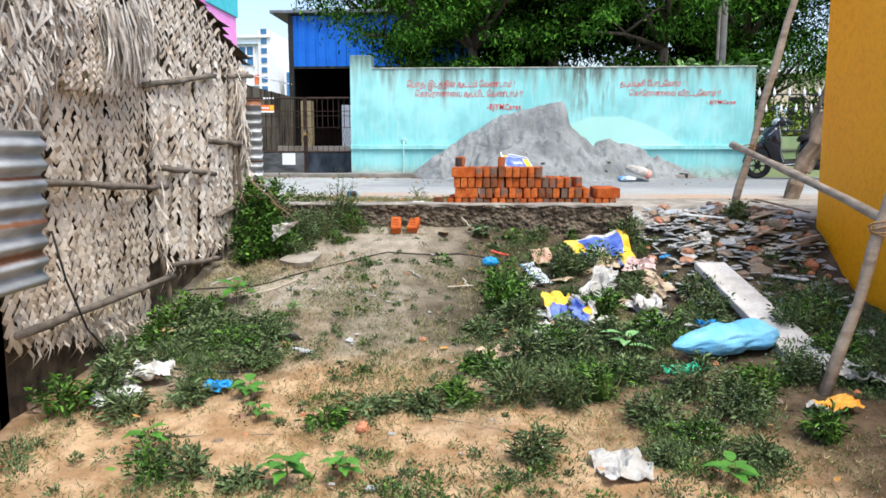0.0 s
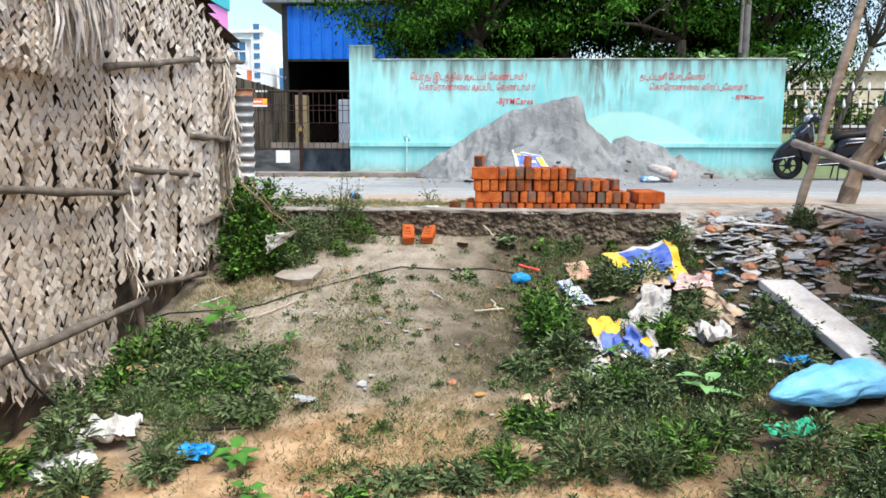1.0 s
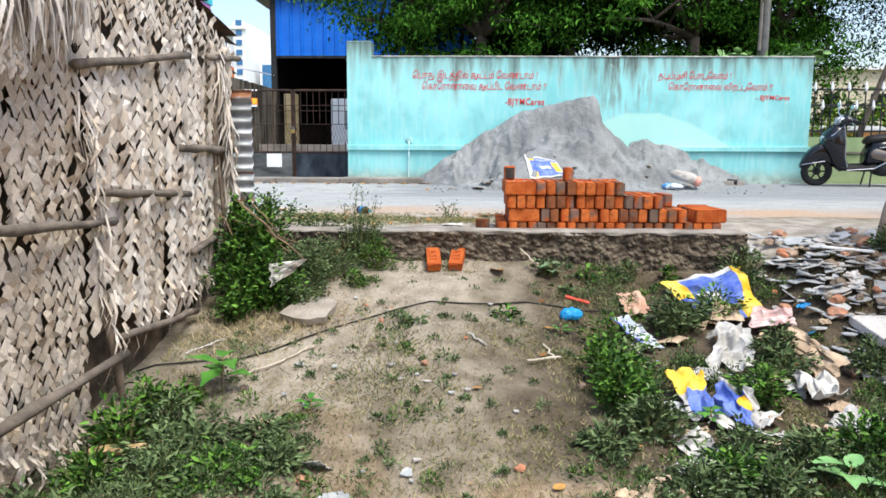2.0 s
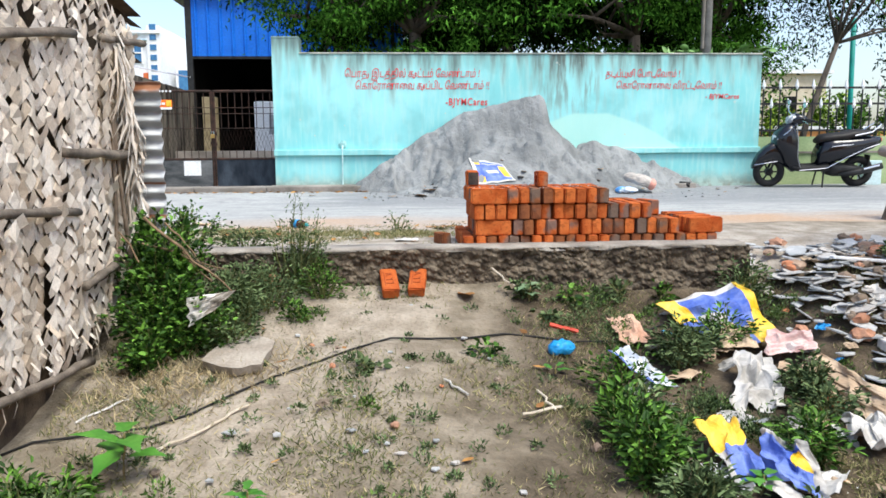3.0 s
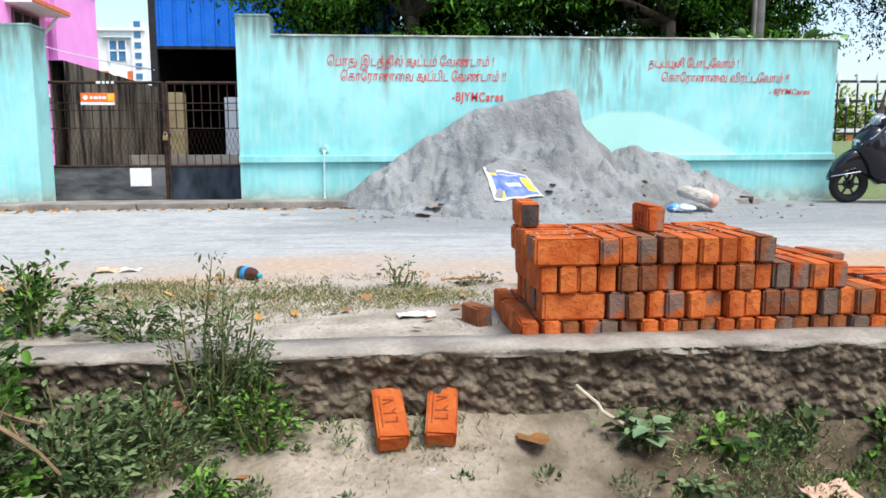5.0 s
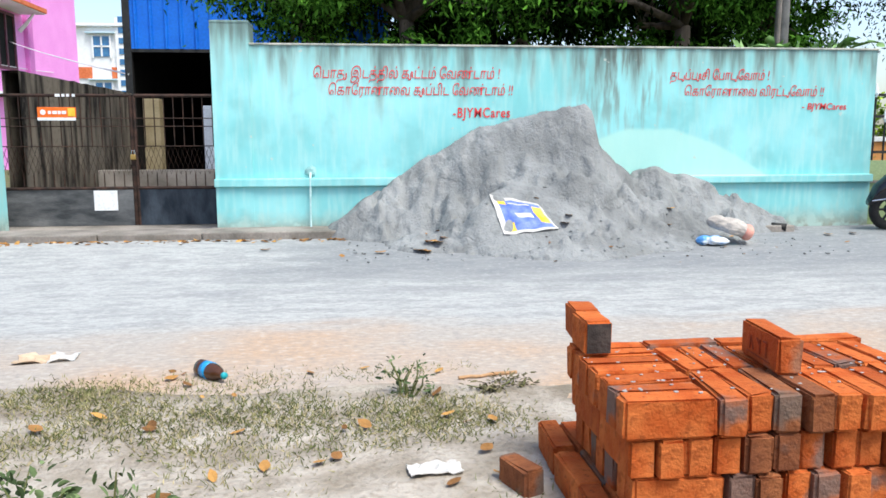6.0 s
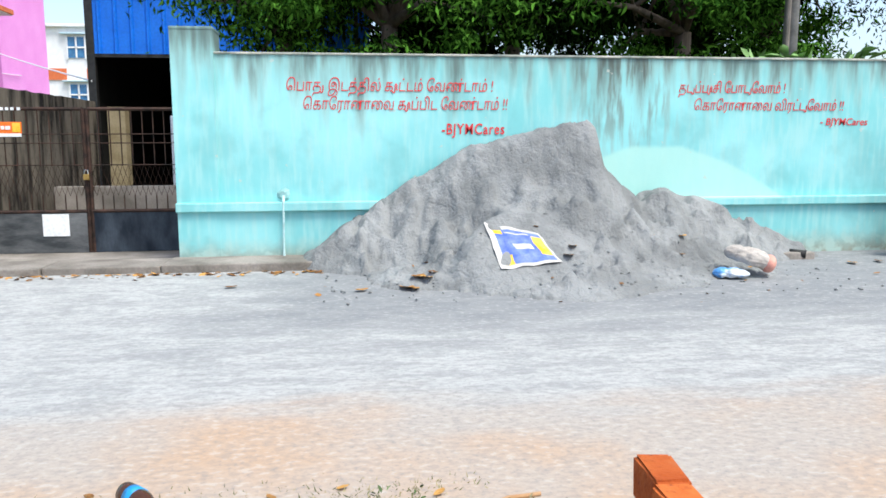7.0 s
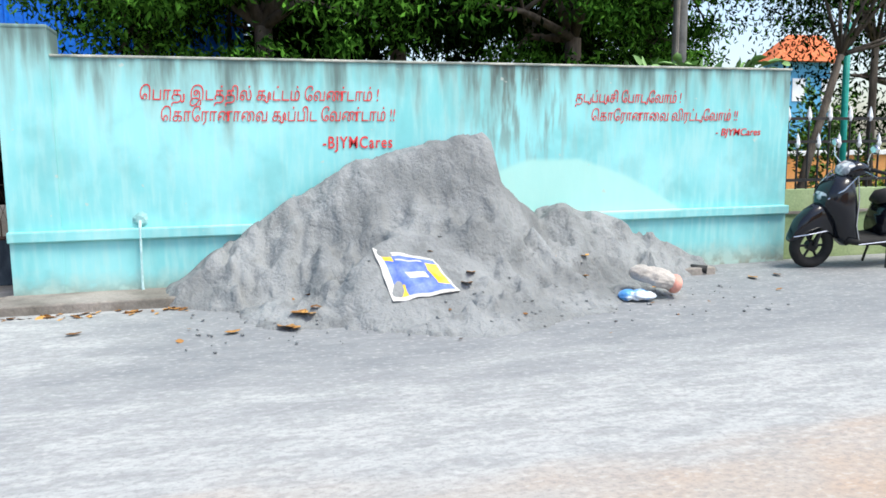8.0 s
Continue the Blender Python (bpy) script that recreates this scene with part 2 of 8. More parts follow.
SAND = dust_material()
KERB = mat("old kerb concrete", (0.16, 0.145, 0.125), (0.32, 0.29, 0.26), 3, 0.95, 0.5, 50)
LEDGE = mat("rough ledge concrete", (0.20, 0.18, 0.16), (0.36, 0.33, 0.29), 5, 0.95, 0.7, 55)
RUBBLE = mat("dark lime rubble", (0.062, 0.047, 0.034), (0.21, 0.172, 0.128), 16, 1.0, 0.8, 70, vary=0.3, spread=0.25)
PALM = mat("dry palm leaf", (0.64, 0.56, 0.47), (0.88, 0.82, 0.74), 5, 0.75, 0.35, 120, vary=0.22, c3=(0.46, 0.38, 0.30), island=1)
PALM_OLD = mat("older dry palm leaf", (0.54, 0.465, 0.375), (0.80, 0.72, 0.62), 5, 0.8, 0.35, 120, vary=0.26, c3=(0.38, 0.31, 0.235), island=1)
PALM_GREY = mat("weathered grey palm leaf", (0.46, 0.42, 0.38), (0.76, 0.72, 0.67), 6, 0.8, 0.3, 120, vary=0.4, c3=(0.20, 0.155, 0.12), island=1)
# dark brown that paints the hut's inner shade behind the mats
GAP_SHADE = mat("dark brown shade backing", (0.03, 0.022, 0.016), (0.12, 0.09, 0.06), 9, 0.95, 0.4, 80)
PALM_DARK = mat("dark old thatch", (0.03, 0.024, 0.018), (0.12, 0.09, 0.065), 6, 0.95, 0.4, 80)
WOOD = mat("grey weathered pole", (0.22, 0.17, 0.13), (0.42, 0.35, 0.28), 6, 0.85, 0.5, 60, stretch=(1, 1, 3))
WOOD_DARK = mat("dark weathered pole", (0.10, 0.075, 0.055), (0.26, 0.20, 0.15), 7, 0.9, 0.5, 60)
TIN = mat("rusty corrugated iron", (0.16, 0.17, 0.175), (0.36, 0.385, 0.40), 3, 0.5, 0.15, 40, metal=0.35, stretch=(2, 2, 1))
IRON = mat("dull iron bar", (0.018, 0.014, 0.012), (0.075, 0.04, 0.03), 10, 0.7, 0.3, 60, metal=0.3)
IRON_BLACK = mat("black painted iron", (0.012, 0.013, 0.014), (0.03, 0.03, 0.03), 10, 0.55, 0.1, 60)
ORANGE = mat("orange wall paint", (0.97, 0.37, 0.002), (1.0, 0.42, 0.004), 0.8, 0.6, 0.06, 30)
BLUE_TIN = mat("blue profiled sheet", (0.005, 0.14, 0.66), (0.010, 0.18, 0.75), 2, 0.45, 0.05, 20)
PINK = mat("pink paint", (0.86, 0.30, 0.72), (0.92, 0.36, 0.78), 1, 0.7, 0.1, 20)
WHITE = mat("white paint", (0.74, 0.76, 0.78), (0.84, 0.85, 0.86), 2, 0.7, 0.1, 30)
CREAM = mat("cream render", (0.55, 0.47, 0.33), (0.68, 0.60, 0.46), 2, 0.85, 0.2, 30)
BLUE_GLASS = mat("blue window glass", (0.03, 0.13, 0.30), (0.05, 0.20, 0.40), 2, 0.15, 0, 10, spec=0.5)
# stands for unlit rooms: the shade is in the colour
INNER_SHADE = mat("near-black inner shade", (0.004, 0.004, 0.004), (0.012, 0.012, 0.011), 2, 0.95, 0, 20)
RED_PAINT = mat("red brush paint", (0.64, 0.02, 0.028), (0.76, 0.09, 0.09), 12, 0.7, 0, 40)
# near-black patches put the crown's inner shade into the leaf colour
LEAF = mat("tree leaf", (0.003, 0.012, 0.002), (0.032, 0.105, 0.014), 1.0, 0.7, 0, 40, vary=0.5, c3=(0.075, 0.20, 0.026), island=1, spec=0.0, spread=0.2)
# nearly black copy of the leaf: its colour carries the shade between crowns
LEAF_SHADE = mat("shade-black tree leaf", (0.0012, 0.0036, 0.001), (0.004, 0.012, 0.003), 1.2, 0.7, 0, 40, vary=0.5, c3=(0.010, 0.026, 0.005), island=1, spec=0.0)
LEAF_BUSH = mat("bush leaf", (0.010, 0.036, 0.006), (0.035, 0.098, 0.014), 3, 0.55, 0, 40, vary=0.4, c3=(0.11, 0.235, 0.035), island=1, spec=0.15)
LEAF_WEED = mat("grey-green weed leaf", (0.036, 0.064, 0.026), (0.108, 0.158, 0.068), 2, 0.8, 0, 40, vary=0.4, c3=(0.135, 0.19, 0.085), island=1, spec=0.1)
LEAF_BROAD = mat("broad fresh leaf", (0.04, 0.15, 0.016), (0.09, 0.25, 0.035), 6, 0.5, 0.1, 40, vary=0.3, island=1)
LEAF_LOW = mat("low weed leaf", (0.028, 0.070, 0.014), (0.085, 0.16, 0.035), 2, 0.7, 0, 40, vary=0.4, c3=(0.14, 0.22, 0.06), island=1, spec=0.1)
GRASS = mat("grass blade", (0.10, 0.135, 0.04), (0.24, 0.25, 0.10), 1.5, 0.8, 0, 40, vary=0.4, c3=(0.33, 0.28, 0.16), island=1, spec=0.1)
DRY_LEAF = mat("dry leaf", (0.20, 0.085, 0.025), (0.36, 0.18, 0.06), 8, 0.8, 0.2, 60, vary=0.5, c3=(0.33, 0.18, 0.05))
BARK = mat("bark", (0.04, 0.033, 0.026), (0.12, 0.10, 0.08), 6, 0.95, 0.7, 40, stretch=(2, 2, 0.4))
PLASTIC_W = mat("dirty white plastic", (0.40, 0.385, 0.36), (0.60, 0.59, 0.57), 8, 0.45, 0.15, 40, vary=0.15)
PLASTIC_B = mat("bright blue plastic", (0.01, 0.22, 0.55), (0.03, 0.34, 0.72), 8, 0.35, 0.1, 40)
SACK_BLUE = mat("pale blue woven sack", (0.11, 0.43, 0.78), (0.24, 0.58, 0.88), 7, 0.5, 0.4, 120)
BAG_BLUE = mat("printed blue bag", (0.03, 0.085, 0.42), (0.20, 0.28, 0.60), 9, 0.5, 0.15, 60, spread=0.45)
BAG_YELLOW = mat("printed yellow bag", (0.72, 0.42, 0.01), (0.85, 0.60, 0.10), 9, 0.45, 0.15, 60)
PAPER = mat("brown paper", (0.42, 0.30, 0.20), (0.60, 0.47, 0.34), 6, 0.85, 0.3, 60, vary=0.2)
GREEN_PL = mat("green plastic", (0.01, 0.30, 0.16), (0.03, 0.45, 0.26), 6, 0.4, 0.1, 40)
RED_PL = mat("red plastic", (0.60, 0.05, 0.03), (0.72, 0.10, 0.06), 6, 0.45, 0.1, 40)
SHARD = mat("broken tile", (0.32, 0.345, 0.36), (0.54, 0.56, 0.57), 6, 0.7, 0.3, 60, vary=0.35, c3=(0.33, 0.31, 0.29))
STONE = mat("rubble stone", (0.22, 0.17, 0.13), (0.40, 0.32, 0.25), 9, 0.95, 0.5, 60, vary=0.4, c3=(0.42, 0.16, 0.08))
SLAB = mat("pale cement slab", (0.26, 0.225, 0.185), (0.40, 0.36, 0.31), 5, 0.95, 0.5, 60)
RUBBER = mat("black rubber", (0.012, 0.012, 0.012), (0.025, 0.025, 0.025), 10, 0.8, 0.2, 60)
BODY = mat("black gloss paint", (0.006, 0.007, 0.011), (0.010, 0.012, 0.018), 3, 0.12, 0, 20, spec=0.5)
SEATMAT = mat("black seat vinyl", (0.012, 0.011, 0.011), (0.025, 0.022, 0.021), 8, 0.55, 0.2, 80)
CHROME = mat("chrome", (0.70, 0.71, 0.72), (0.80, 0.81, 0.82), 3, 0.18, 0, 20, metal=1.0)
LENS = mat("clear lamp lens", (0.22, 0.25, 0.28), (0.55, 0.58, 0.60), 22, 0.08, 0, 20, spec=0.6, spread=0.15)
BROWN_PET = mat("brown bottle", (0.045, 0.018, 0.008), (0.09, 0.035, 0.015), 6, 0.2, 0.1, 30, spec=0.5)
PLINTH = mat("dull green plinth paint", (0.24, 0.33, 0.16), (0.36, 0.44, 0.24), 3, 0.85, 0.2, 40)
TILE_RED = mat("orange roof", (0.55, 0.12, 0.04), (0.70, 0.20, 0.08), 4, 0.8, 0.2, 20)


# ---------------------------------------------------------------- mesh helpers
def part(name, bm, material, parent=None, label="", smooth=False):
    """Link a bmesh as one mesh object, under a thing or part if given."""
    me = bpy.data.meshes.new(name)
    bm.to_mesh(me)
    bm.free()
    me.materials.append(material)
    if smooth:
        me.polygons.foreach_set("use_smooth", [True] * len(me.polygons))
    ob = new(name, me)
    if parent is not None:
        ob.parent = parent
    if label:
        tagged(ob, label)
    return ob


def raw(name, verts, faces, material, parent=None, label="", smooth=False):
    me = bpy.data.meshes.new(name)
    me.from_pydata([tuple(map(float, v)) for v in verts], [], faces)
    me.materials.append(material)
    if smooth:
        me.polygons.foreach_set("use_smooth", [True] * len(me.polygons))
    ob = new(name, me)
    if parent is not None:
        ob.parent = parent
    if label:
        tagged(ob, label)
    return ob


def thing(name, label, category, m=None, group="", kind=""):
    e = new(name)
    e.empty_display_size = 0.1
    if m is not None:
        e.matrix_world = m
    return tagged(e, label, category, group, kind)


def box(bm, x0, x1, y0, y1, z0, z1, bevel=0.0, m=None):
    q = bmesh.ops.create_cube(bm, size=1.0)
    vs = q["verts"]
    for v in vs:
        v.co = Vector((x0 + (v.co.x + 0.5) * (x1 - x0), y0 + (v.co.y + 0.5) * (y1 - y0), z0 + (v.co.z + 0.5) * (z1 - z0)))
    if bevel:
        es = list({e for v in vs for e in v.link_edges})
        r = bmesh.ops.bevel(bm, geom=es, offset=bevel, segments=2, affect="EDGES", profile=0.5)
        vs = list({v for f in r["faces"] for v in f.verts} | {v for v in vs if v.is_valid})
    if m is not None:
        bmesh.ops.transform(bm, matrix=m, verts=[v for v in vs if v.is_valid])
    return bm


def boxed(x0, x1, y0, y1, z0, z1, bevel=0.0):
    return box(bmesh.new(), x0, x1, y0, y1, z0, z1, bevel)


def rod(bm, pts, radii, sides=8, rough=0.0, seed=0):
    """A tube through the points with the given radii, closed at the ends."""
    rnd = random.Random(seed)
    pts = [Vector(p) for p in pts]
    rings = []
    for i, p in enumerate(pts):
        d = (pts[min(i + 1, len(pts) - 1)] - pts[max(i - 1, 0)]).normalized()
        u = d.cross(Vector((0, 0, 1)))
        if u.length < 0.05:
            u = d.cross(Vector((1, 0, 0)))
        u.normalize()
        w = d.cross(u)
        r = radii[i] if isinstance(radii, (list, tuple)) else radii
        ring = []
        for s in range(sides):
            a = 2 * math.pi * s / sides
            rr = r * (1 + rough * rnd.uniform(-1, 1))
            ring.append(bm.verts.new(p + u * (math.cos(a) * rr) + w * (math.sin(a) * rr)))
        rings.append(ring)
    for a, b in zip(rings, rings[1:]):
        for s in range(sides):
            bm.faces.new((a[s], a[(s + 1) % sides], b[(s + 1) % sides], b[s]))
    bm.faces.new(rings[0][::-1])
    bm.faces.new(rings[-1])
    return bm


def rods(pts, radii, sides=8, rough=0.0, seed=0):
    return rod(bmesh.new(), pts, radii, sides, rough, seed)


def wavy(a, b, n, amp, seed):
    """Points from a to b that wander a little, for a natural stick."""
    rnd = random.Random(seed)
    a, b = Vector(a), Vector(b)
    out = []
    for i in range(n + 1):
        p = a.lerp(b, i / n)
        if 0 < i < n:
            p += Vector([rnd.uniform(-amp, amp) for _ in range(3)])
        out.append(p)
    return out


def leaf_arrays(pos, direc, length, width, rs, fold=0.25):
    """Vertices and quads of many small folded leaves: base, one side, tip, other side."""
    n = len(pos)
    direc = direc / np.linalg.norm(direc, axis=1, keepdims=True)
    side = np.cross(direc, rs.normal(size=(n, 3)))
    side /= np.linalg.norm(side, axis=1, keepdims=True)
    nor = np.cross(side, direc)
    L, W = length[:, None], width[:, None]
    mid = pos + direc * L * 0.45
    v = np.stack([pos, mid + side * W / 2 + nor * W * fold, pos + direc * L - nor * L * 0.12, mid - side * W / 2 + nor * W * fold], 1)
    f = np.arange(n * 4).reshape(n, 4)
    return v.reshape(-1, 3), f


def oval_leaves(pos, direc, length, width, rs):
    """Vertices and quads of many rounded leaves: two quads on either side of the rib, cupped and drooping."""
    n = len(pos)
    direc = direc / np.linalg.norm(direc, axis=1, keepdims=True)
    side = np.cross(direc, rs.normal(size=(n, 3)) * 0.6 + np.array([0, 0, 1.0]))
    side /= np.linalg.norm(side, axis=1, keepdims=True)
    nor = np.cross(side, direc)
    L, W = length[:, None], width[:, None]
    a, b = pos + direc * L * 0.28, pos + direc * L * 0.68 - nor * L * 0.05
    tip = pos + direc * L - nor * L * 0.2
    v = np.stack([pos, a + side * W * 0.46 + nor * W * 0.14, b + side * W * 0.40 + nor * W * 0.10, tip,
                  b - side * W * 0.40 + nor * W * 0.10, a - side * W * 0.46 + nor * W * 0.14], 1)
    k = np.arange(n)[:, None] * 6
    f = np.concatenate([k + np.array([[0, 1, 2, 3]]), k + np.array([[0, 3, 4, 5]])])
    return v.reshape(-1, 3), f


def leaf_object(name, v, f, material, parent=None, label=""):
    """Each leaf is two triangles folded along its rib."""
    f = np.asarray(f)
    tri = np.concatenate([f[:, [0, 1, 2]], f[:, [0, 2, 3]]])
    me = bpy.data.meshes.new(name)
    me.vertices.add(len(v))
    me.vertices.foreach_set("co", np.asarray(v, dtype=np.float32).ravel())
    me.loops.add(tri.size)
    me.loops.foreach_set("vertex_index", tri.ravel().astype(np.int32))
    me.polygons.add(len(tri))
    me.polygons.foreach_set("loop_start", np.arange(0, tri.size, 3, dtype=np.int32))
    me.update(calc_edges=True)
    me.validate()
    me.materials.append(material)
    ob = new(name, me)
    if parent is not None:
        ob.parent = parent
    if label:
        tagged(ob, label)
    return ob


def sst(a, b, x):
    t = np.clip((x - a) / (b - a), 0, 1)
    return t * t * (3 - 2 * t)


def terrain(x, y):
    """Height of the earth: a low plot that climbs to a road behind a concrete ledge."""
    base = np.interp(y, [-40, -2, 2, 3.3, 4.4, 5.0, 5.85, 6.4, 6.7, 6.9, 7.0], [-1.0, -.98, -.92, -.83, -.72, -.63, -.50, -.42, -.33, -.23, -.16])
    low = base + .09 * np.exp(-((x + 1.45) / .65) ** 2) * sst(3.6, 5.2, y) * (1 - sst(6.5, 7.0, y))
    low = low - .12 * sst(-.75, .1, x) * sst(4.3, 5.8, y) * (1 - .25 * sst(6.4, 7.0, y))
    heap = sst(.7, 1.3, x) * sst(5.9, 7.2, y)
    low = low + (-.06 - low) * heap
    up = np.interp(y, [7, 8.6, 9.3, 11.5, 13.2, 60], [.0, .0, -.02, -.02, .04, .06])
    w = sst(.72, 1.0, x)
    step = sst(7.06, 7.14, y) * (1 - w) + sst(6.9, 7.9, y) * w
    return low + (up - low) * step


def gz(x, y):
    return float(terrain(x, y))


# ---------------------------------------------------------------- ground, road, kerb
def axis(parts):
    out = []
    for a, b, s in parts:
        out += list(np.arange(a, b - 1e-6, s))
    return np.array(out + [parts[-1][1]])


def sheet(name, xs, ys, zf, material, label, category, kind="structure", smooth=True):
    X, Y = np.meshgrid(xs, ys)
    Z = zf(X, Y)
    v = np.stack([X, Y, Z], -1).reshape(-1, 3)
    nx = len(xs)
    i = np.arange((len(ys) - 1) * nx).reshape(-1, nx)[:, :-1].ravel()
    f = np.stack([i, i + 1, i + 1 + nx, i + nx], 1).tolist()
    return tagged(raw(name, v.tolist(), f, material, smooth=smooth), label, category, kind=kind)


def lumps(X, Y, s, seed=0.0):
    out = np.zeros(X.shape)
    for idx in np.ndindex(X.shape):
        out[idx] = noise.noise((X[idx] * s, Y[idx] * s, seed))
    return out


def ground_z(X, Y):
    near = (np.abs(X) < 6) & (Y > -3) & (Y < 10)
    r = np.where(near, 0.035 * lumps(X, Y, 1.9) + 0.016 * lumps(X, Y, 7.0, 3.0) + 0.007 * lumps(X, Y, 22.0, 5.0), 0)
    flat = np.where(Y > 7.1, 0.45 * (1 - sst(7.9, 8.5, Y)), 1.0)
    return terrain(X, Y) + r * flat


ground = sheet("ground", axis([(-900, -60, 210), (-60, -6, 6), (-6, -3.2, 0.4), (-3.2, 2.8, 0.05), (2.8, 6, 0.4), (6, 60, 6), (60, 900, 210)]),
               axis([(-900, -40, 215), (-40, -4, 6), (-4, 1.4, 0.2), (1.4, 9.4, 0.05), (9.4, 14, 0.4), (14, 60, 4.6), (60, 900, 210)]), ground_z, SOIL,
               "bare tan and orange earth of a vacant plot", "ground")
road = sheet("road", axis([(-60, -6, 6), (-6, 6, 0.25), (6, 60, 6)]), axis([(8.35, 9.25, 0.05), (9.25, 13.2, 0.2), (13.2, 13.7, 0.25)]),
             lambda X, Y: terrain(X, Y) + 0.022 * sst(8.4, 9.2, Y + 0.1 * np.sin(X * 2.1) + 0.05 * np.sin(X * 5.3)) - 0.004 + 0.004 * np.sin(X * 1.3 + Y), ROAD, "pale dusty concrete lane with grey sand dust", "road")


def kerb_piece(name, x0, x1, label):
    bm = bmesh.new()
    rnd = random.Random(int(x0 * 7))
    x = x0
    while x < x1 - 0.01:
        w = min(rnd.uniform(0.9, 1.5), x1 - x)
        box(bm, x, x + w - 0.008, 13.16 + rnd.uniform(-0.012, 0.012), 13.66, -0.05, 0.125 + rnd.uniform(-0.008, 0.008), 0.012)
        x += w
    return tagged(part(name, bm, KERB), label, "kerb", kind="structure")


kerb_piece("kerb", -20, 3.0, "low grey concrete kerb with dead leaves along it")
# concrete ledge of the lane, its front broken and full of rubble
ledge_e = thing("ledge", "broken concrete ledge with a dark rubble front", "ledge", kind="structure")


def ledge_mesh():
    xs = np.arange(-3.4, 0.83, 0.04)
    prof = [(7.20, -0.6), (7.20, 0.05), (7.10, 0.056), (7.04, 0.054), (7.008, 0.047), (6.995, 0.034), (7.01, 0.022)]
    v, f = [], []
    for i, x in enumerate(xs):
        for j, (y, z) in enumerate(prof):
            k = 0.030 if j > 1 else 0.004
            v.append((x, y + k * noise.noise((x * 7, j * 3.1, 1)) + 0.02 * noise.noise((x * 1.7, 0, 4)), z + 0.4 * k * noise.noise((x * 6, j * 2.2, 9))))
    m = len(prof)
    for i in range(len(xs) - 1):
        for j in range(m - 1):
            a = i * m + j
            f.append((a, a + m, a + m + 1, a + 1))
    f.append(tuple(range(m)))
    f.append(tuple(reversed(range((len(xs) - 1) * m, len(xs) * m))))
    return raw("coping", v, f, LEDGE, ledge_e, smooth=True)


ledge_mesh()


def stone_mesh(seed, sx, sy, sz, rough=0.25):
    rnd = random.Random(seed)
    bm = bmesh.new()
    bmesh.ops.create_icosphere(bm, subdivisions=2, radius=1)
    for v in bm.verts:
        k = 1 + rough * noise.noise(v.co * 1.6 + Vector((seed * 3.7, 0, 0))) + rnd.uniform(-0.05, 0.05)
        v.co = Vector((v.co.x * sx * k, v.co.y * sy * k, v.co.z * sz * k))
    return bm


def rubble_front():
    """Packed stones in mortar below the coping."""
    rnd = random.Random(4)
    v, f = [], []
    nx, nz = 800, 110
    for i in range(nx + 1):
        x = -3.4 + 4.22 * i / nx
        for j in range(nz + 1):
            z = 0.04 - 0.63 * j / nz
            w = noise.noise((x * 3, z * 5, 8)) * 0.02
            d = noise.voronoi(Vector(((x + w) * 24, (z + w) * 30, 2)))[0]
            y = 6.992 + 0.030 * min(d[0], 0.8) - 0.03 * noise.noise((x * 4, z * 7, 0)) + 0.012 * noise.noise((x * 17, z * 21, 3)) + 0.007 * noise.noise((x * 60, z * 60, 0))
            y -= 0.03 * (z < -0.25) * float(sst(-.25, -.275, z)) + 0.02 * max(0.0, 0.03 + z) * 10 * 0.1
            v.append((x, y, z))
    for i in range(nx):
        for j in range(nz):
            a = i * (nz + 1) + j
            f.append((a, a + 1, a + nz + 2, a + nz + 1))
    raw("rubble_face", v, f, RUBBLE, ledge_e, "dark rubble and mortar face")
    end = [(0.815, 7.0 + 0.04 * j, 0.03 - 0.1 * k) for j in range(6) for k in range(7)]
    raw("end_face", end, [(a * 7 + b, a * 7 + b + 1, a * 7 + b + 8, a * 7 + b + 7) for a in range(5) for b in range(6)], RUBBLE, ledge_e)


rubble_front()

# ---------------------------------------------------------------- turquoise boundary wall
wall = thing("wall_north", "turquoise painted boundary wall with black mould and red slogans", "wall", kind="structure")


def wall_slab(name, x0, x1, y0, y1, z0, z1, parent, material, step=0.12, wob=0.006, label=""):
    """A plastered slab whose face and top edge are slightly uneven."""
    bm = bmesh.new()
    nx, nz = max(1, int((x1 - x0) / step)), max(1, int((z1 - z0) / step))
    grid = {}
    for s, y in ((0, y0), (1, y1)):
        for i in range(nx + 1):
            for j in range(nz + 1):
                x, z = x0 + (x1 - x0) * i / nx, z0 + (z1 - z0) * j / nz
                dy = wob * noise.noise((x * 1.3, z * 1.3, s * 9)) if 0 < i < nx else 0
                dz = wob * 1.6 * noise.noise((x * 4, s, 7)) if j == nz else 0
                grid[s, i, j] = bm.verts.new((x, y + dy, z + dz))
    for i in range(nx):
        for j in range(nz):
            bm.faces.new([grid[0, *q] for q in ((i, j), (i + 1, j), (i + 1, j + 1), (i, j + 1))])
            bm.faces.new([grid[1, *q] for q in ((i, j), (i, j + 1), (i + 1, j + 1), (i + 1, j))])
        bm.faces.new([grid[0, i, nz], grid[0, i + 1, nz], grid[1, i + 1, nz], grid[1, i, nz]])
    for i, o in ((0, 1), (nx, -1)):
        for j in range(nz):
            q = [grid[0, i, j], grid[0, i, j + 1], grid[1, i, j + 1], grid[1, i, j]]
            bm.faces.new(q[::o])
    return part(name, bm, material, parent, label)


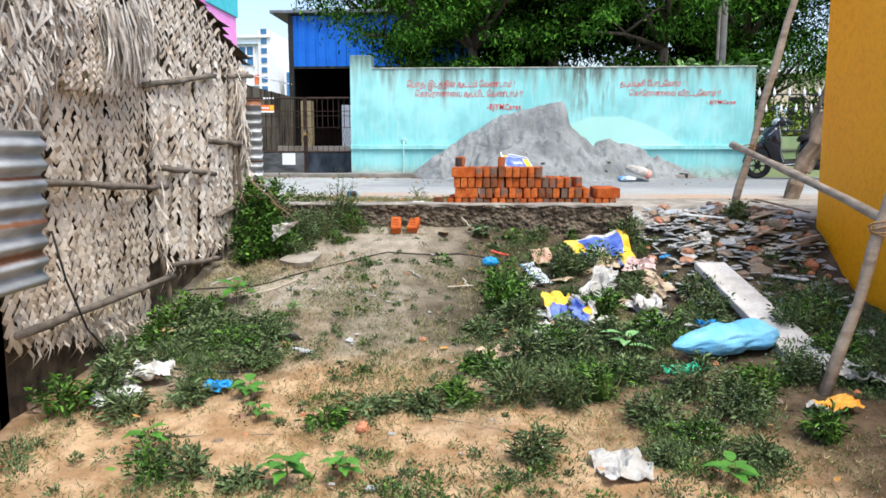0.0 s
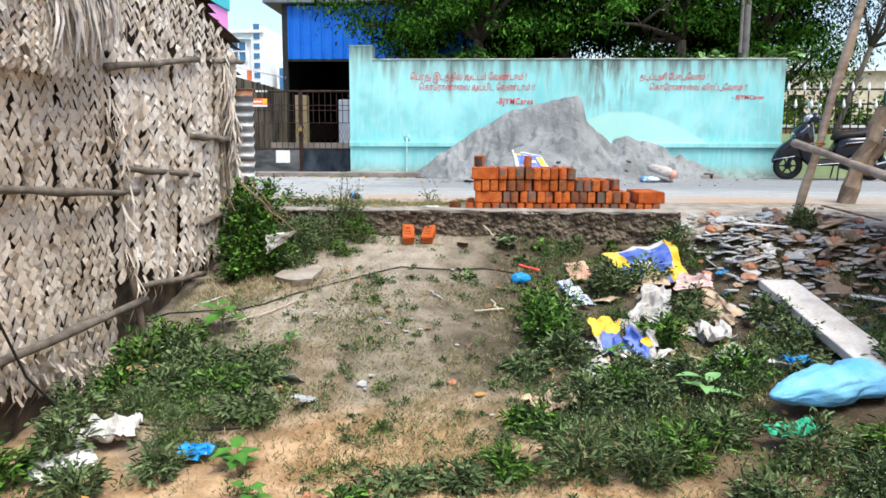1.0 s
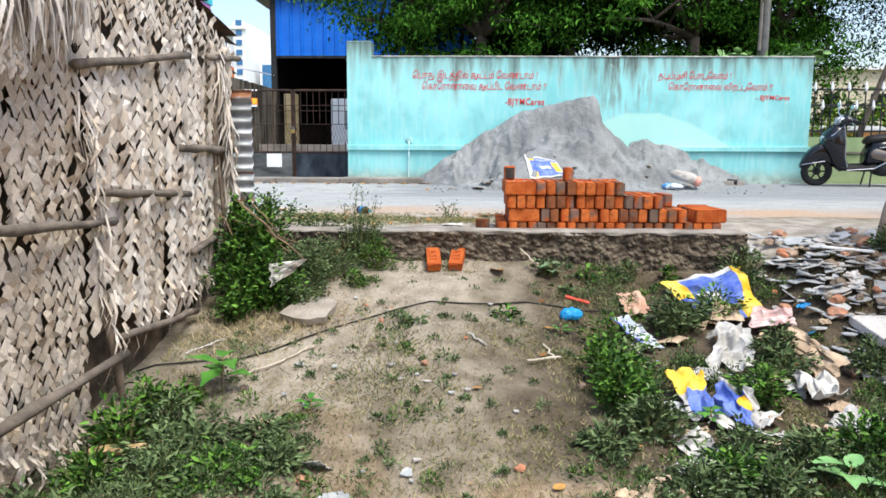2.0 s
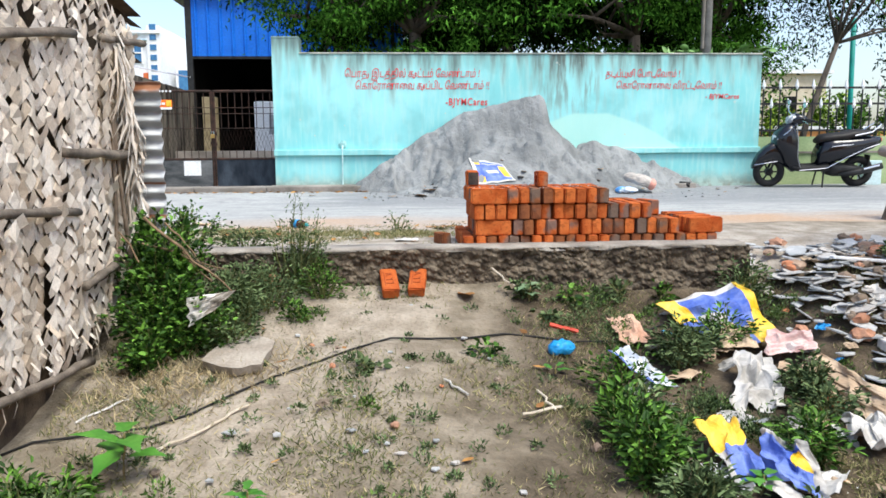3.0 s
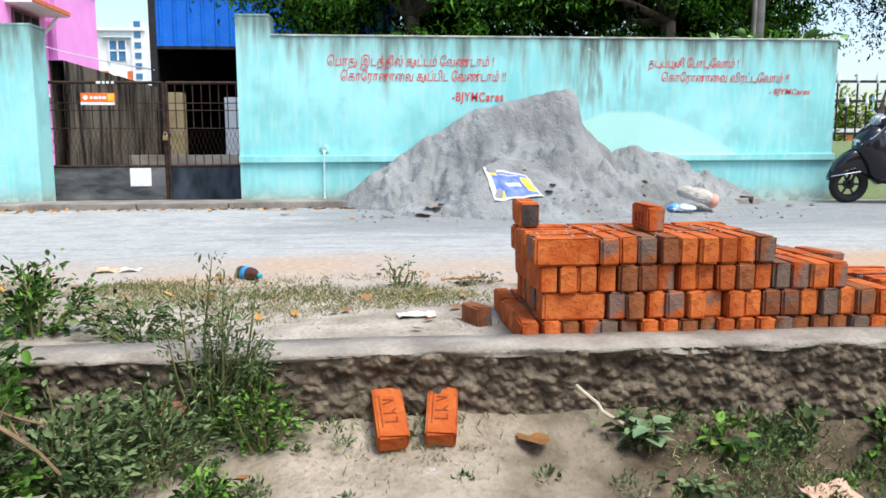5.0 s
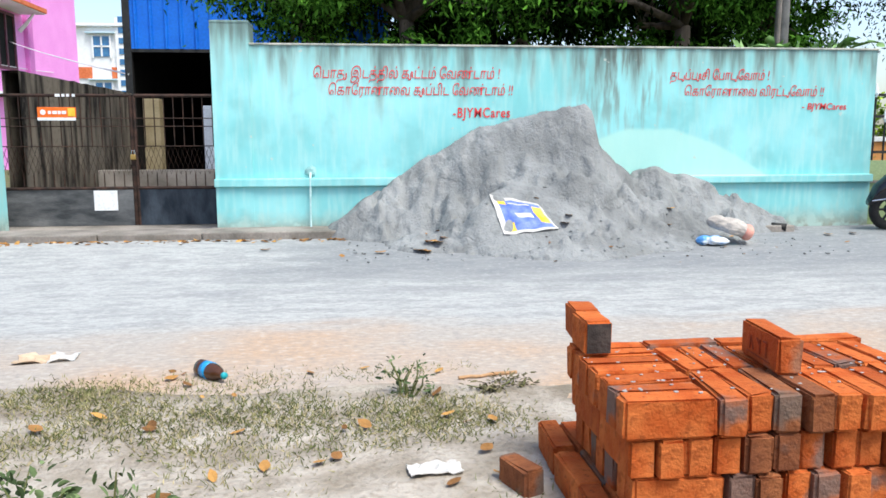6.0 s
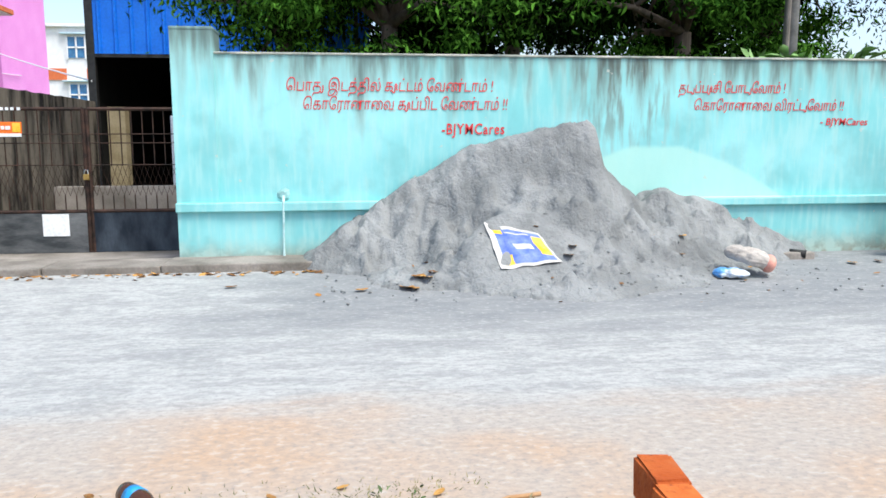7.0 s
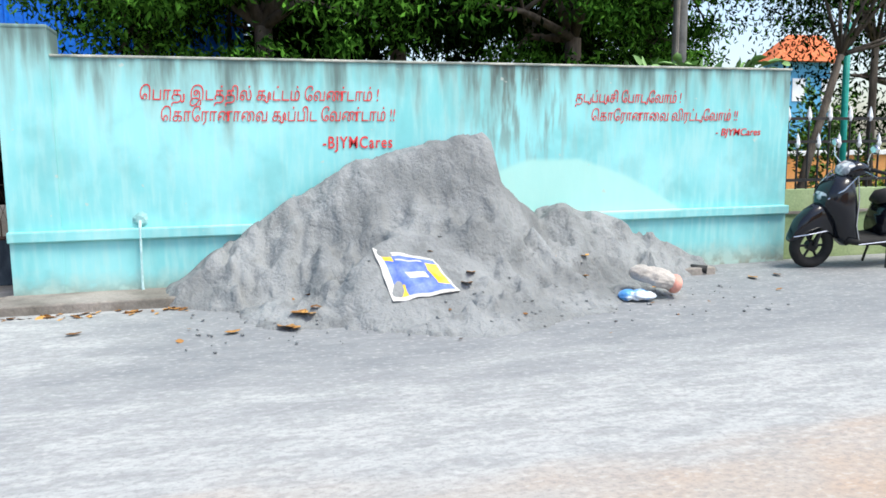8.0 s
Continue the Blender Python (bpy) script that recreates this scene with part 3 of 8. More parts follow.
wall_slab("panel", -2.66, 4.13, 13.66, 13.86, 0.0, 1.99, wall, TURQ)
part("coping", boxed(-2.66, 4.14, 13.645, 13.875, 1.985, 2.006, 0.006), mat("crumbling pale cement", (0.20, 0.24, 0.22), (0.50, 0.50, 0.44), 7, 0.95, 0.5, 60), wall, "thin crumbling cement coping")
wall_slab("plinth", -2.66, 4.13, 13.640, 13.67, 0.0, 0.545, wall, TURQ, 0.15, 0.004)
part("moulding", boxed(-3.05, 4.135, 13.592, 13.67, 0.548, 0.635, 0.010), TURQ, wall, "turquoise plaster moulding")
pier = thing("gate_pier", "square turquoise gate pier with a mouldy top", "pier", kind="structure")
wall_slab("shaft", -3.04, -2.66, 13.632, 14.01, 0.0, 2.20, pier, TURQ, 0.1, 0.004)
part("cap", boxed(-3.045, -2.655, 13.628, 14.015, 2.19, 2.225, 0.012), TURQ, pier)
pier2 = thing("gate_pier", "wide turquoise gate pier beside the lane", "pier", kind="structure")
wall_slab("shaft", -5.84, -5.27, 13.632, 14.01, 0.0, 2.07, pier2, TURQ, 0.1, 0.004)
part("cap", boxed(-5.845, -5.265, 13.628, 14.015, 2.06, 2.10, 0.014), TURQ, pier2)
part("plinth", boxed(-5.85, -5.60, 13.60, 13.67, 0.0, 0.535, 0.006), TURQ, pier2)
wall_w = thing("wall_west", "turquoise boundary wall beyond the gate", "wall", kind="structure")
wall_slab("panel", -22, -5.84, 13.66, 13.86, 0.0, 1.95, wall_w, TURQ, 0.4)
pipe_t = thing("drain_pipe", "pale painted drain pipe stub on the wall", "pipe")
part("pipe", rods([(-2.08, 13.60, 0.10), (-2.075, 13.60, 0.64), (-2.075, 13.64, 0.69)], 0.013, 8), mat("pale painted pipe", (0.45, 0.66, 0.66), (0.58, 0.76, 0.76), 9, 0.7, 0.1, 40), pipe_t)
part("patch", rods([(-2.075, 13.635, 0.70), (-2.075, 13.662, 0.70)], [0.035, 0.06], 9, 0.2), mat("turquoise cement patch", (0.20, 0.40, 0.40), (0.32, 0.55, 0.54), 14, 0.9, 0.4, 50), pipe_t, "round weathered turquoise cement patch")


def letters(body, size, shear, offset, space):
    """Vertices and faces of a run of letters, and its width."""
    cu = bpy.data.curves.new("letters", "FONT")
    cu.body, cu.size, cu.shear, cu.offset, cu.extrude = body, size, shear, offset, 0.0015
    cu.resolution_u, cu.space_character = 3, space
    tmp = bpy.data.objects.new("letters", cu)
    scene.collection.objects.link(tmp)
    me = bpy.data.meshes.new_from_object(tmp.evaluated_get(bpy.context.evaluated_depsgraph_get()))
    bpy.data.objects.remove(tmp)
    v = [tuple(q.co) for q in me.vertices]
    f = [tuple(q.vertices) for q in me.polygons]
    bpy.data.meshes.remove(me)
    return v, f, max((q[0] for q in v), default=0.0)


def tail(long, x, size, shear):
    """The joined sign of u: a brush stroke that leaves the letter's foot, dips and curls up; the long one loops back."""
    pts = [(-0.10, 0.02), (0.02, -0.10), (0.14, -0.06), (0.17, 0.12), (0.14, 0.34)]
    if long:
        pts += [(0.22, 0.46), (0.31, 0.38), (0.30, 0.14), (0.40, 0.05)]
    bm = rods([(x + (a + shear * b) * size, b * size, 0.0008) for a, b in pts], 0.05 * size, 6)
    for q in bm.verts:
        q.co.z = q.co.z * 0.3 + 0.0006
    bm.verts.index_update()
    v, f = [tuple(q.co) for q in bm.verts], [tuple(q.index for q in g.verts) for g in bm.faces]
    bm.free()
    return v, f


def slogan(name, body, x, z, size, label, bold=0.006, shear=0.15, width=None, space=1.0):
    """Brush-painted words on the wall, as a thin mesh."""
    offset = bold * 0.12 - (0.0014 if size > 0.12 and bold < 0.01 else 0.0)
    v, f, at, run = [], [], 0.0, ""

    def add(vs, fs, dx):
        k = len(v)
        v.extend((a + dx, b, c) for a, b, c in vs)
        f.extend(tuple(i + k for i in q) for q in fs)

    for ch in body + "\n":
        if ch in "\u0bc1\u0bc2\n":
            lead = len(run) - len(run.lstrip(" "))
            vs, fs, w = letters(run.strip(" "), size, shear, offset, space)
            at += lead * size * 0.34
            add(vs, fs, at)
            at += w
            if ch != "\n":
                add(*tail(ch == "\u0bc2", at, size, shear), 0.0)
                at += (0.44 if ch == "\u0bc2" else 0.22) * size
            run = ""
        else:
            run += ch
    k = width / at if width else 1.0
    ob = raw(name, v, f, RED_PAINT)
    ob.matrix_world = pose(x, 13.6552, z, 90, 0, 0) @ Matrix.Diagonal((k, 1, 1, 1))
    return tagged(ob, label, "slogan")


# prefixed vowel signs stand before their consonant, as they are drawn
SIGN_E, SIGN_EE, SIGN_AI, SIGN_AA = "\u0bc6", "\u0bc7", "\u0bc8", "\u0bbe"
PUBLIC = SIGN_E + "ப" + SIGN_AA + "து இடத்தில் கூட்டம் " + SIGN_EE + "வண்ட" + SIGN_AA + "ம் !"
CORONA = SIGN_E + "க" + SIGN_AA + SIGN_EE + "ர" + SIGN_AA + "ன" + SIGN_AA + SIGN_AI + "வ "
slogan("painted_slogan", PUBLIC, -2.03, 1.66, 0.15, "red painted Tamil slogan on the turquoise wall", width=1.95)
slogan("painted_slogan", CORONA + "கூப்பிட " + SIGN_EE + "வண்ட" + SIGN_AA + "ம் !!", -1.88, 1.49, 0.15, "red painted Tamil slogan on the turquoise wall", width=1.94)
slogan("painted_signature", "-BJYMCares", -0.58, 1.26, 0.145, "red painted letters signing the slogan", 0.012, 0.05, 0.61, 1.12)
slogan("painted_slogan", "தடுப்பூசி " + SIGN_EE + "ப" + SIGN_AA + "டு" + SIGN_EE + "வ" + SIGN_AA + "ம் !", 1.77, 1.66, 0.14, "thin red painted Tamil slogan on the turquoise wall", width=1.12)
slogan("painted_slogan", CORONA + "விரட்டு" + SIGN_EE + "வ" + SIGN_AA + "ம் !!", 1.93, 1.49, 0.14, "thin red painted Tamil slogan on the turquoise wall", width=1.60)
slogan("painted_signature", "- BJYMCares", 3.28, 1.345, 0.10, "small red painted letters signing the slogan", 0.004, 0.15, 0.52)

# ---------------------------------------------------------------- gate
gate = thing("gate", "rusty barred double gate, closed, with sheet-iron bottoms", "gate", kind="structure")


GATE_Y = 14.53


def gate_leaf(x0, x1, panel_mat, label):
    fr = bmesh.new()
    y = GATE_Y
    for a, b in (((x0, y, 0.08), (x0, y, 1.54)), ((x1, y, 0.08), (x1, y, 1.54)), ((x0, y, 1.53), (x1, y, 1.53)), ((x0, y, 0.50), (x1, y, 0.50))):
        rod(fr, [a, b], 0.021, 6)
    leaf = part("gate_leaf", fr, IRON, gate, "dull rust-brown iron gate frame")
    n = round((x1 - x0) / 0.108)
    p = (x1 - x0) / n
    for i in range(1, n):
        x = x0 + p * i
        part("bar", rods([(x, y, 0.97), (x, y, 1.53)], 0.0068, 5), IRON, leaf)
        part("bar", rods([(x, y, 0.5), (x, y, 0.66)], 0.0068, 5), IRON, leaf)
    for z in (0.97, 1.19, 1.28):
        part("rail", rods([(x0, y - 0.008, z), (x1, y - 0.008, z)], 0.0055, 5), IRON, leaf)
    zig = bmesh.new()
    for s in (0, 1):
        for lo, hi in ((0.66, 0.815), (0.815, 0.97)):
            rod(zig, [(x0 + p * i / 2, y - 0.006 + 0.012 * s, hi if (i + s) % 2 == 0 else lo) for i in range(2 * n + 1)], 0.0062, 4)
    part("lattice", zig, IRON, leaf, "diamond lattice of thin iron")
    part("panel", boxed(x0, x1, y - 0.012, y + 0.012, 0.08, 0.50), panel_mat, leaf, label)


gate_leaf(-5.95, -4.11, mat("grey worn sheet", (0.04, 0.045, 0.05), (0.17, 0.175, 0.18), 5, 0.8, 0.3, 50, stretch=(0.5, 1, 1.6)), "grey worn sheet-iron panel")
gate_leaf(-4.07, -2.90, mat("black worn sheet", (0.006, 0.012, 0.022), (0.05, 0.065, 0.085), 7, 0.7, 0.3, 50, stretch=(1, 1, 0.4)), "black sheet-iron panel")
lock = thing("padlock", "small brass padlock on the gate latch", "padlock")
part("body", boxed(-4.125, -4.065, GATE_Y - 0.06, GATE_Y - 0.03, 0.82, 0.88, 0.006), mat("brass", (0.45, 0.30, 0.10), (0.55, 0.38, 0.14), 5, 0.4, 0, 30, metal=0.9), lock)
part("shackle", rods([(-4.115, GATE_Y - 0.045, 0.875), (-4.11, GATE_Y - 0.045, 0.92), (-4.08, GATE_Y - 0.045, 0.92), (-4.075, GATE_Y - 0.045, 0.875)], 0.006, 6), CHROME, lock)
notice = thing("notice", "blank white paper sheet pasted on the gate", "notice")
part("sheet", boxed(-4.555, -4.30, GATE_Y - 0.022, GATE_Y - 0.013, 0.25, 0.475), WHITE, notice)
sign = thing("sign", "small orange sign board with an unreadable line", "sign")
part("board", boxed(-5.09, -4.685, GATE_Y - 0.045, GATE_Y - 0.02, 1.285, 1.40, 0.003), mat("orange sign", (0.85, 0.15, 0.02), (0.92, 0.20, 0.03), 4, 0.5, 0, 30), sign)
part("stripe", boxed(-5.09, -4.685, GATE_Y - 0.049, GATE_Y - 0.042, 1.255, 1.287), WHITE, sign, "white strip")
part("block", boxed(-4.765, -4.69, GATE_Y - 0.05, GATE_Y - 0.044, 1.30, 1.39), BAG_YELLOW, sign, "yellow square")
part("block", rods([(-5.03, GATE_Y - 0.044, 1.345), (-5.03, GATE_Y - 0.049, 1.345)], 0.03, 10), WHITE, sign, "round pale emblem")
for dx, w in ((0.0, 0.03), (0.045, 0.05), (0.105, 0.03), (0.145, 0.045)):
    part("bar", boxed(-4.975 + dx, -4.975 + dx + w, GATE_Y - 0.05, GATE_Y - 0.044, 1.325, 1.36), WHITE, sign, "pale bar of lettering")
for dx, w in ((0.0, 0.05), (0.07, 0.03), (0.12, 0.03), (0.18, 0.03)):
    part("bar", boxed(-4.90 + dx, -4.90 + dx + w, GATE_Y - 0.024, GATE_Y - 0.018, 1.515, 1.545), WHITE, gate, "chalky bar of lettering on the top rail")
# mould-stained side wall that leads back from the gate
side = thing("wall_side", "black-stained concrete wall leading back to the shed", "wall", kind="structure")


def side_wall():
    v, f = [], []
    n = 30
    for i in range(n + 1):
        t = i / n
        y, x, top = 14.66 + 5.94 * t, -5.33 - 0.50 * t, 1.81 + 0.13 * t
        top += 0.02 * noise.noise((y * 3, 0, 0))
        v += [(x, y, 0), (x, y, top), (x - 0.18, y, top), (x - 0.18, y, 0)]
    for i in range(n):
        a = i * 4
        for k in range(3):
            f.append((a + k, a + 4 + k, a + 5 + k, a + 1 + k))
    raw("panel", v, f, STAINED, side)


side_wall()
yard = tagged(part("paving", boxed(-6.2, -2.6, 13.664, 27.0, 0.06, 0.075), KERB), "grey concrete yard behind the gate", "paving", kind="structure")

# ---------------------------------------------------------------- blue shed
shed = thing("shed", "open shed with bright blue sheet cladding and dark inside", "shed")


def cladding(x0, x1, y, z0, z1, pitch, depth, material, parent, name="cladding"):
    xs, x = [], x0
    while x < x1:
        xs += [(x, 0), (x + pitch * 0.7, 0), (x + pitch * 0.8, -depth), (x + pitch * 0.9, -depth)]
        x += pitch
    v, f = [], []
    for x, d in xs:
        v += [(x, y + d, z0), (x, y + d, z1), (x, y + d + 0.03, z0), (x, y + d + 0.03, z1)]
    for i in range(len(xs) - 1):
        a = 4 * i
        f += [(a, a + 4, a + 5, a + 1), (a + 2, a + 3, a + 7, a + 6), (a, a + 2, a + 6, a + 4), (a + 1, a + 5, a + 7, a + 3)]
    return raw(name, v, f, material, parent)


cladding(-6.05, -1.2, 21.0, 2.80, 4.15, 0.28, 0.04, BLUE_TIN, shed)
roof = part("roof", box(bmesh.new(), -6.5, -0.8, 20.8, 28.0, 4.2, 4.28, 0.01), mat("grey sheet roof", (0.12, 0.14, 0.17), (0.2, 0.22, 0.25), 3, 0.5, 0, 20), shed, "dull grey sheet roof")
for x in (-5.98, -1.3):
    part("post", boxed(x - 0.07, x + 0.07, 20.98, 21.12, 0.0, 4.2, 0.008), IRON_BLACK, shed, "black steel post")
# inside walls coloured near black for the shade under the roof
part("side_wall", boxed(-6.05, -5.98, 21.1, 27.5, 0.0, 4.2), INNER_SHADE, shed)
part("side_wall", boxed(-1.25, -1.18, 21.1, 27.5, 0.0, 4.2), INNER_SHADE, shed)
part("back_wall", boxed(-6.0, -1.2, 27.4, 27.5, 0.0, 4.2), INNER_SHADE, shed)
part("lintel", boxed(-6.05, -1.2, 20.99, 21.1, 2.74, 2.80), IRON_BLACK, shed)
part("floor", boxed(-6.0, -1.2, 20.9, 27.4, 0.06, 0.12), KERB, shed)
part("pilaster", boxed(-5.68, -5.38, 20.7, 21.0, 0.06, 1.85, 0.01), mat("dingy cream", (0.26, 0.21, 0.12), (0.36, 0.30, 0.19), 4, 0.9, 0.2, 30), shed, "cream plastered pillar")
cab = thing("cabinet", "white metal cabinet standing inside the shed", "cabinet")
part("body", boxed(-4.15, -3.25, 18.6, 19.2, 0.07, 1.62, 0.02), WHITE, cab)
part("panel", boxed(-3.85, -3.35, 18.58, 18.605, 0.95, 1.35), mat("grey panel", (0.3, 0.32, 0.34), (0.4, 0.42, 0.44), 4, 0.5, 0, 20), cab, "grey vent panel")
part("base", boxed(-4.15, -3.25, 18.57, 19.2, 0.07, 0.32), BAG_BLUE, cab, "blue base")
blocks = thing("block_wall", "low grey block wall inside the yard", "wall")
part("wall", boxed(-5.4, -2.8, 17.2, 17.4, 0.07, 0.62, 0.01), KERB, blocks)

# ---------------------------------------------------------------- buildings behind
pink = thing("house", "tall pink painted house with white ledges", "house")
PINK_DEEP = mat("deeper pink paint", (0.62, 0.17, 0.50), (0.70, 0.22, 0.57), 1, 0.7, 0.1, 20)
part("wall", boxed(-30, -15.3, 24.0, 45.0, 0, 8.1), PINK, pink)
part("parapet", boxed(-30.1, -15.2, 23.9, 45.1, 8.1, 9.6, 0.02), mat("cyan parapet", (0.05, 0.5, 0.62), (0.1, 0.6, 0.7), 2, 0.7, 0, 20), pink, "cyan parapet")
part("pilaster", boxed(-15.3, -15.12, 39.1, 39.6, 0, 8.1, 0.02), PINK_DEEP, pink, "deeper pink corner strip")
part("ledge", boxed(-15.3, -14.9, 24.0, 39.1, 2.86, 2.98, 0.01), WHITE, pink, "white painted ledge")
MAROON = mat("maroon frame", (0.10, 0.03, 0.05), (0.15, 0.05, 0.07), 5, 0.6, 0, 20)
for wy in (30.0, 36.0):
    win = part("window", boxed(-15.32, -15.27, wy, wy + 2.1, 4.0, 6.0), INNER_SHADE, pink, "dark window")
    fr = bmesh.new()
    for a, b, c, d in ((wy - 0.1, wy, 3.9, 6.1), (wy + 2.1, wy + 2.2, 3.9, 6.1), (wy, wy + 2.1, 3.9, 4.0), (wy, wy + 2.1, 6.0, 6.1), (wy + 0.66, wy + 0.76, 4.0, 6.0), (wy + 1.36, wy + 1.46, 4.0, 6.0)):
        box(fr, -15.3, -15.22, a, b, c, d)
    part("frame", fr, MAROON, win)
    shade = part("sunshade", boxed(-15.3, -14.3, wy - 0.6, wy + 2.9, 6.2, 6.36, 0.01), WHITE, pink, "white sunshade slab")
    part("edge", boxed(-14.31, -14.24, wy - 0.6, wy + 2.9, 6.24, 6.42, 0.01), TILE_RED, shade, "orange edge strip")
    part("bracket", rods([(-15.2, wy + 2.5, 5.5), (-14.9, wy + 2.5, 5.8), (-14.6, wy + 2.5, 6.2)], [0.09, 0.07, 0.05], 6), WHITE, pink, "white curved bracket")
for a, b, r in (((-15.25, 37.7, 4.99), (-5.98, 20.98, 2.32), 0.018), ((-15.25, 33.0, 4.0), (-15.25, 41.78, 4.18), 0.016)):
    wire = thing("service_cable", "thin white service cable strung to the pink house", "cable")
    part("cable", rods([Vector(a).lerp(Vector(b), i / 8) - Vector((0, 0, 0.06 * (1 - (i / 4 - 1) ** 2))) for i in range(9)], r, 5), WHITE, wire)
white = thing("apartment_building", "far white building with blue windows", "building")
part("wall", boxed(-64, -36.2, 120, 140, 0, 17.6), WHITE, white)
part("tower", boxed(-36.2, -34.4, 119.6, 140, 0, 18.6), WHITE, white, "white stair tower")
for z in np.arange(2.0, 18.0, 1.45):
    part("window", boxed(-35.75, -34.85, 119.5, 119.65, z, z + 0.8), BLUE_GLASS, white, "small blue stair window")
for z0, h in ((13.3, 2.8), (6.9, 2.8)):
    for x0 in (-39.3, -45.6, -52.0):
        w = part("window", boxed(x0, x0 + 2.2, 119.85, 120.04, z0, z0 + h), BLUE_GLASS, white, "blue glazed window")
        fr = bmesh.new()
        for a, b, c, d in ((x0 - 0.22, x0, z0 - 0.2, z0 + h + 0.2), (x0 + 2.2, x0 + 2.42, z0 - 0.2, z0 + h + 0.2), (x0, x0 + 2.2, z0 + h * 0.5 - 0.1, z0 + h * 0.5 + 0.1), (x0 + 1.0, x0 + 1.2, z0, z0 + h)):
            box(fr, a, b, 119.7, 119.9, c, d)
        part("frame", fr, WHITE, w)
        part("hood", boxed(x0 - 0.9, x0 + 3.1, 119.3, 120.0, z0 + h + 0.35, z0 + h + 0.55, 0.03), mat("pale blue moulding", (0.45, 0.62, 0.72), (0.55, 0.70, 0.78), 3, 0.7, 0, 20), white, "pale blue window hood")
for x0, x1 in ((-64, -39.7), (-37.0, -36.25)):
    part("band", boxed(x0, x1, 119.8, 120.0, 10.3, 11.85), TILE_RED, white, "orange-red band")
part("cornice", boxed(-64.3, -34.2, 119.3, 120.0, 17.4, 17.8, 0.05), WHITE, white)
blueb = thing("apartment_building", "far pale building with a blue stair front", "building")
part("wall", boxed(-33.4, -16.0, 124, 136, 0, 13.6), WHITE, blueb)
for x0 in (-33.0, -30.6, -28.2):
    part("window", boxed(x0, x0 + 1.7, 123.85, 124.05, 7.4, 12.6), BLUE_GLASS, blueb)
far1 = thing("house", "far pale house beyond the park trees", "house")
part("wall", boxed(24, 38, 70, 80, 0, 7.0), CREAM, far1)
part("roof", boxed(23.6, 38.4, 69.5, 80.5, 7.0, 7.3), WHITE, far1)
for x0 in (26.0, 30.0, 34.0):
    part("window", boxed(x0, x0 + 1.3, 69.94, 70.02, 3.0, 5.0), INNER_SHADE, far1)
far2 = thing("house", "far blue house with a sloping orange roof", "house")
part("wall", boxed(41.0, 46, 60, 61.8, 0, 7.7), mat("sky blue paint", (0.08, 0.32, 0.55), (0.12, 0.40, 0.62), 2, 0.7, 0, 20), far2)
raw("roof", [(39.9, 59.2, 7.7), (47, 59.2, 7.7), (47, 62, 7.7), (39.9, 62, 7.7), (42.3, 60.6, 9.9), (45.5, 60.6, 9.9)],
    [(0, 1, 5, 4), (2, 3, 4, 5), (0, 4, 3), (1, 2, 5), (0, 3, 2, 1)], TILE_RED, far2, "orange tiled roof")
for x0 in (42.4, 45.2):
    part("window", boxed(x0, x0 + 1.2, 59.93, 60.02, 4.6, 6.4), WHITE, far2)
park_wall = thing("park_wall", "low orange and white painted wall in the park", "wall")
part("wall", boxed(6.5, 22.0, 20.4, 20.6, 0.05, 1.0, 0.01), mat("faded orange paint", (0.60, 0.26, 0.08), (0.72, 0.36, 0.13), 2, 0.8, 0.1, 30), park_wall)
part("coping", boxed(6.45, 22.05, 20.35, 20.65, 1.0, 1.1, 0.01), WHITE, park_wall, "white coping")
teal = thing("lamp_post", "thin teal painted steel post in the park", "post")
part("post", rods([(7.0, 16.0, 0.0), (6.95, 16.0, 2.9)], 0.045, 8), mat("teal post paint", (0.01, 0.28, 0.24), (0.02, 0.36, 0.30), 4, 0.5, 0, 20), teal, "", True)

# ---------------------------------------------------------------- fence on the green plinth
fence = thing("fence", "black spear-topped iron fence on a dull green plinth", "fence", kind="structure")
wall_slab("plinth", 4.15, 16.0, 13.72, 13.9, 0.0, 0.78, fence, PLINTH, 0.3, 0.004)
part("band", boxed(4.15, 16.0, 13.70, 13.73, 0.53, 0.56), KERB, fence)


def fence_bar(x, top):
    b = part("bar", rods([(x, 13.81, 0.78), (x, 13.81, top)], 0.011, 6), IRON_BLACK, fence)
    bm = rods([(x, 13.81, top - 0.01), (x, 13.81, top + 0.03), (x, 13.81, top + 0.10), (x, 13.81, top + 0.145)], [0.012, 0.028, 0.016, 0.002], 6)
    part("spear", bm, WHITE, b, "white painted spear tip")


for i in range(90):
    fence_bar(4.25 + i * 0.13, 1.5 if i % 2 == 0 else 1.22)
for z in (0.86, 1.26, 1.5):
    part("rail", boxed(4.15, 16.0, 13.80, 13.825, z, z + 0.03), IRON_BLACK, fence)

# ---------------------------------------------------------------- orange house wall
orange = thing("house_wall", "bright orange painted house wall with a rounded corner", "wall", kind="structure")
part("wall", boxed(2.45, 2.75, -6.0, 6.86, -1.2, 2.02, 0.03), ORANGE, orange)
part("wall", boxed(2.75, 7.0, 6.5, 6.84, -1.2, 2.0), ORANGE, orange)

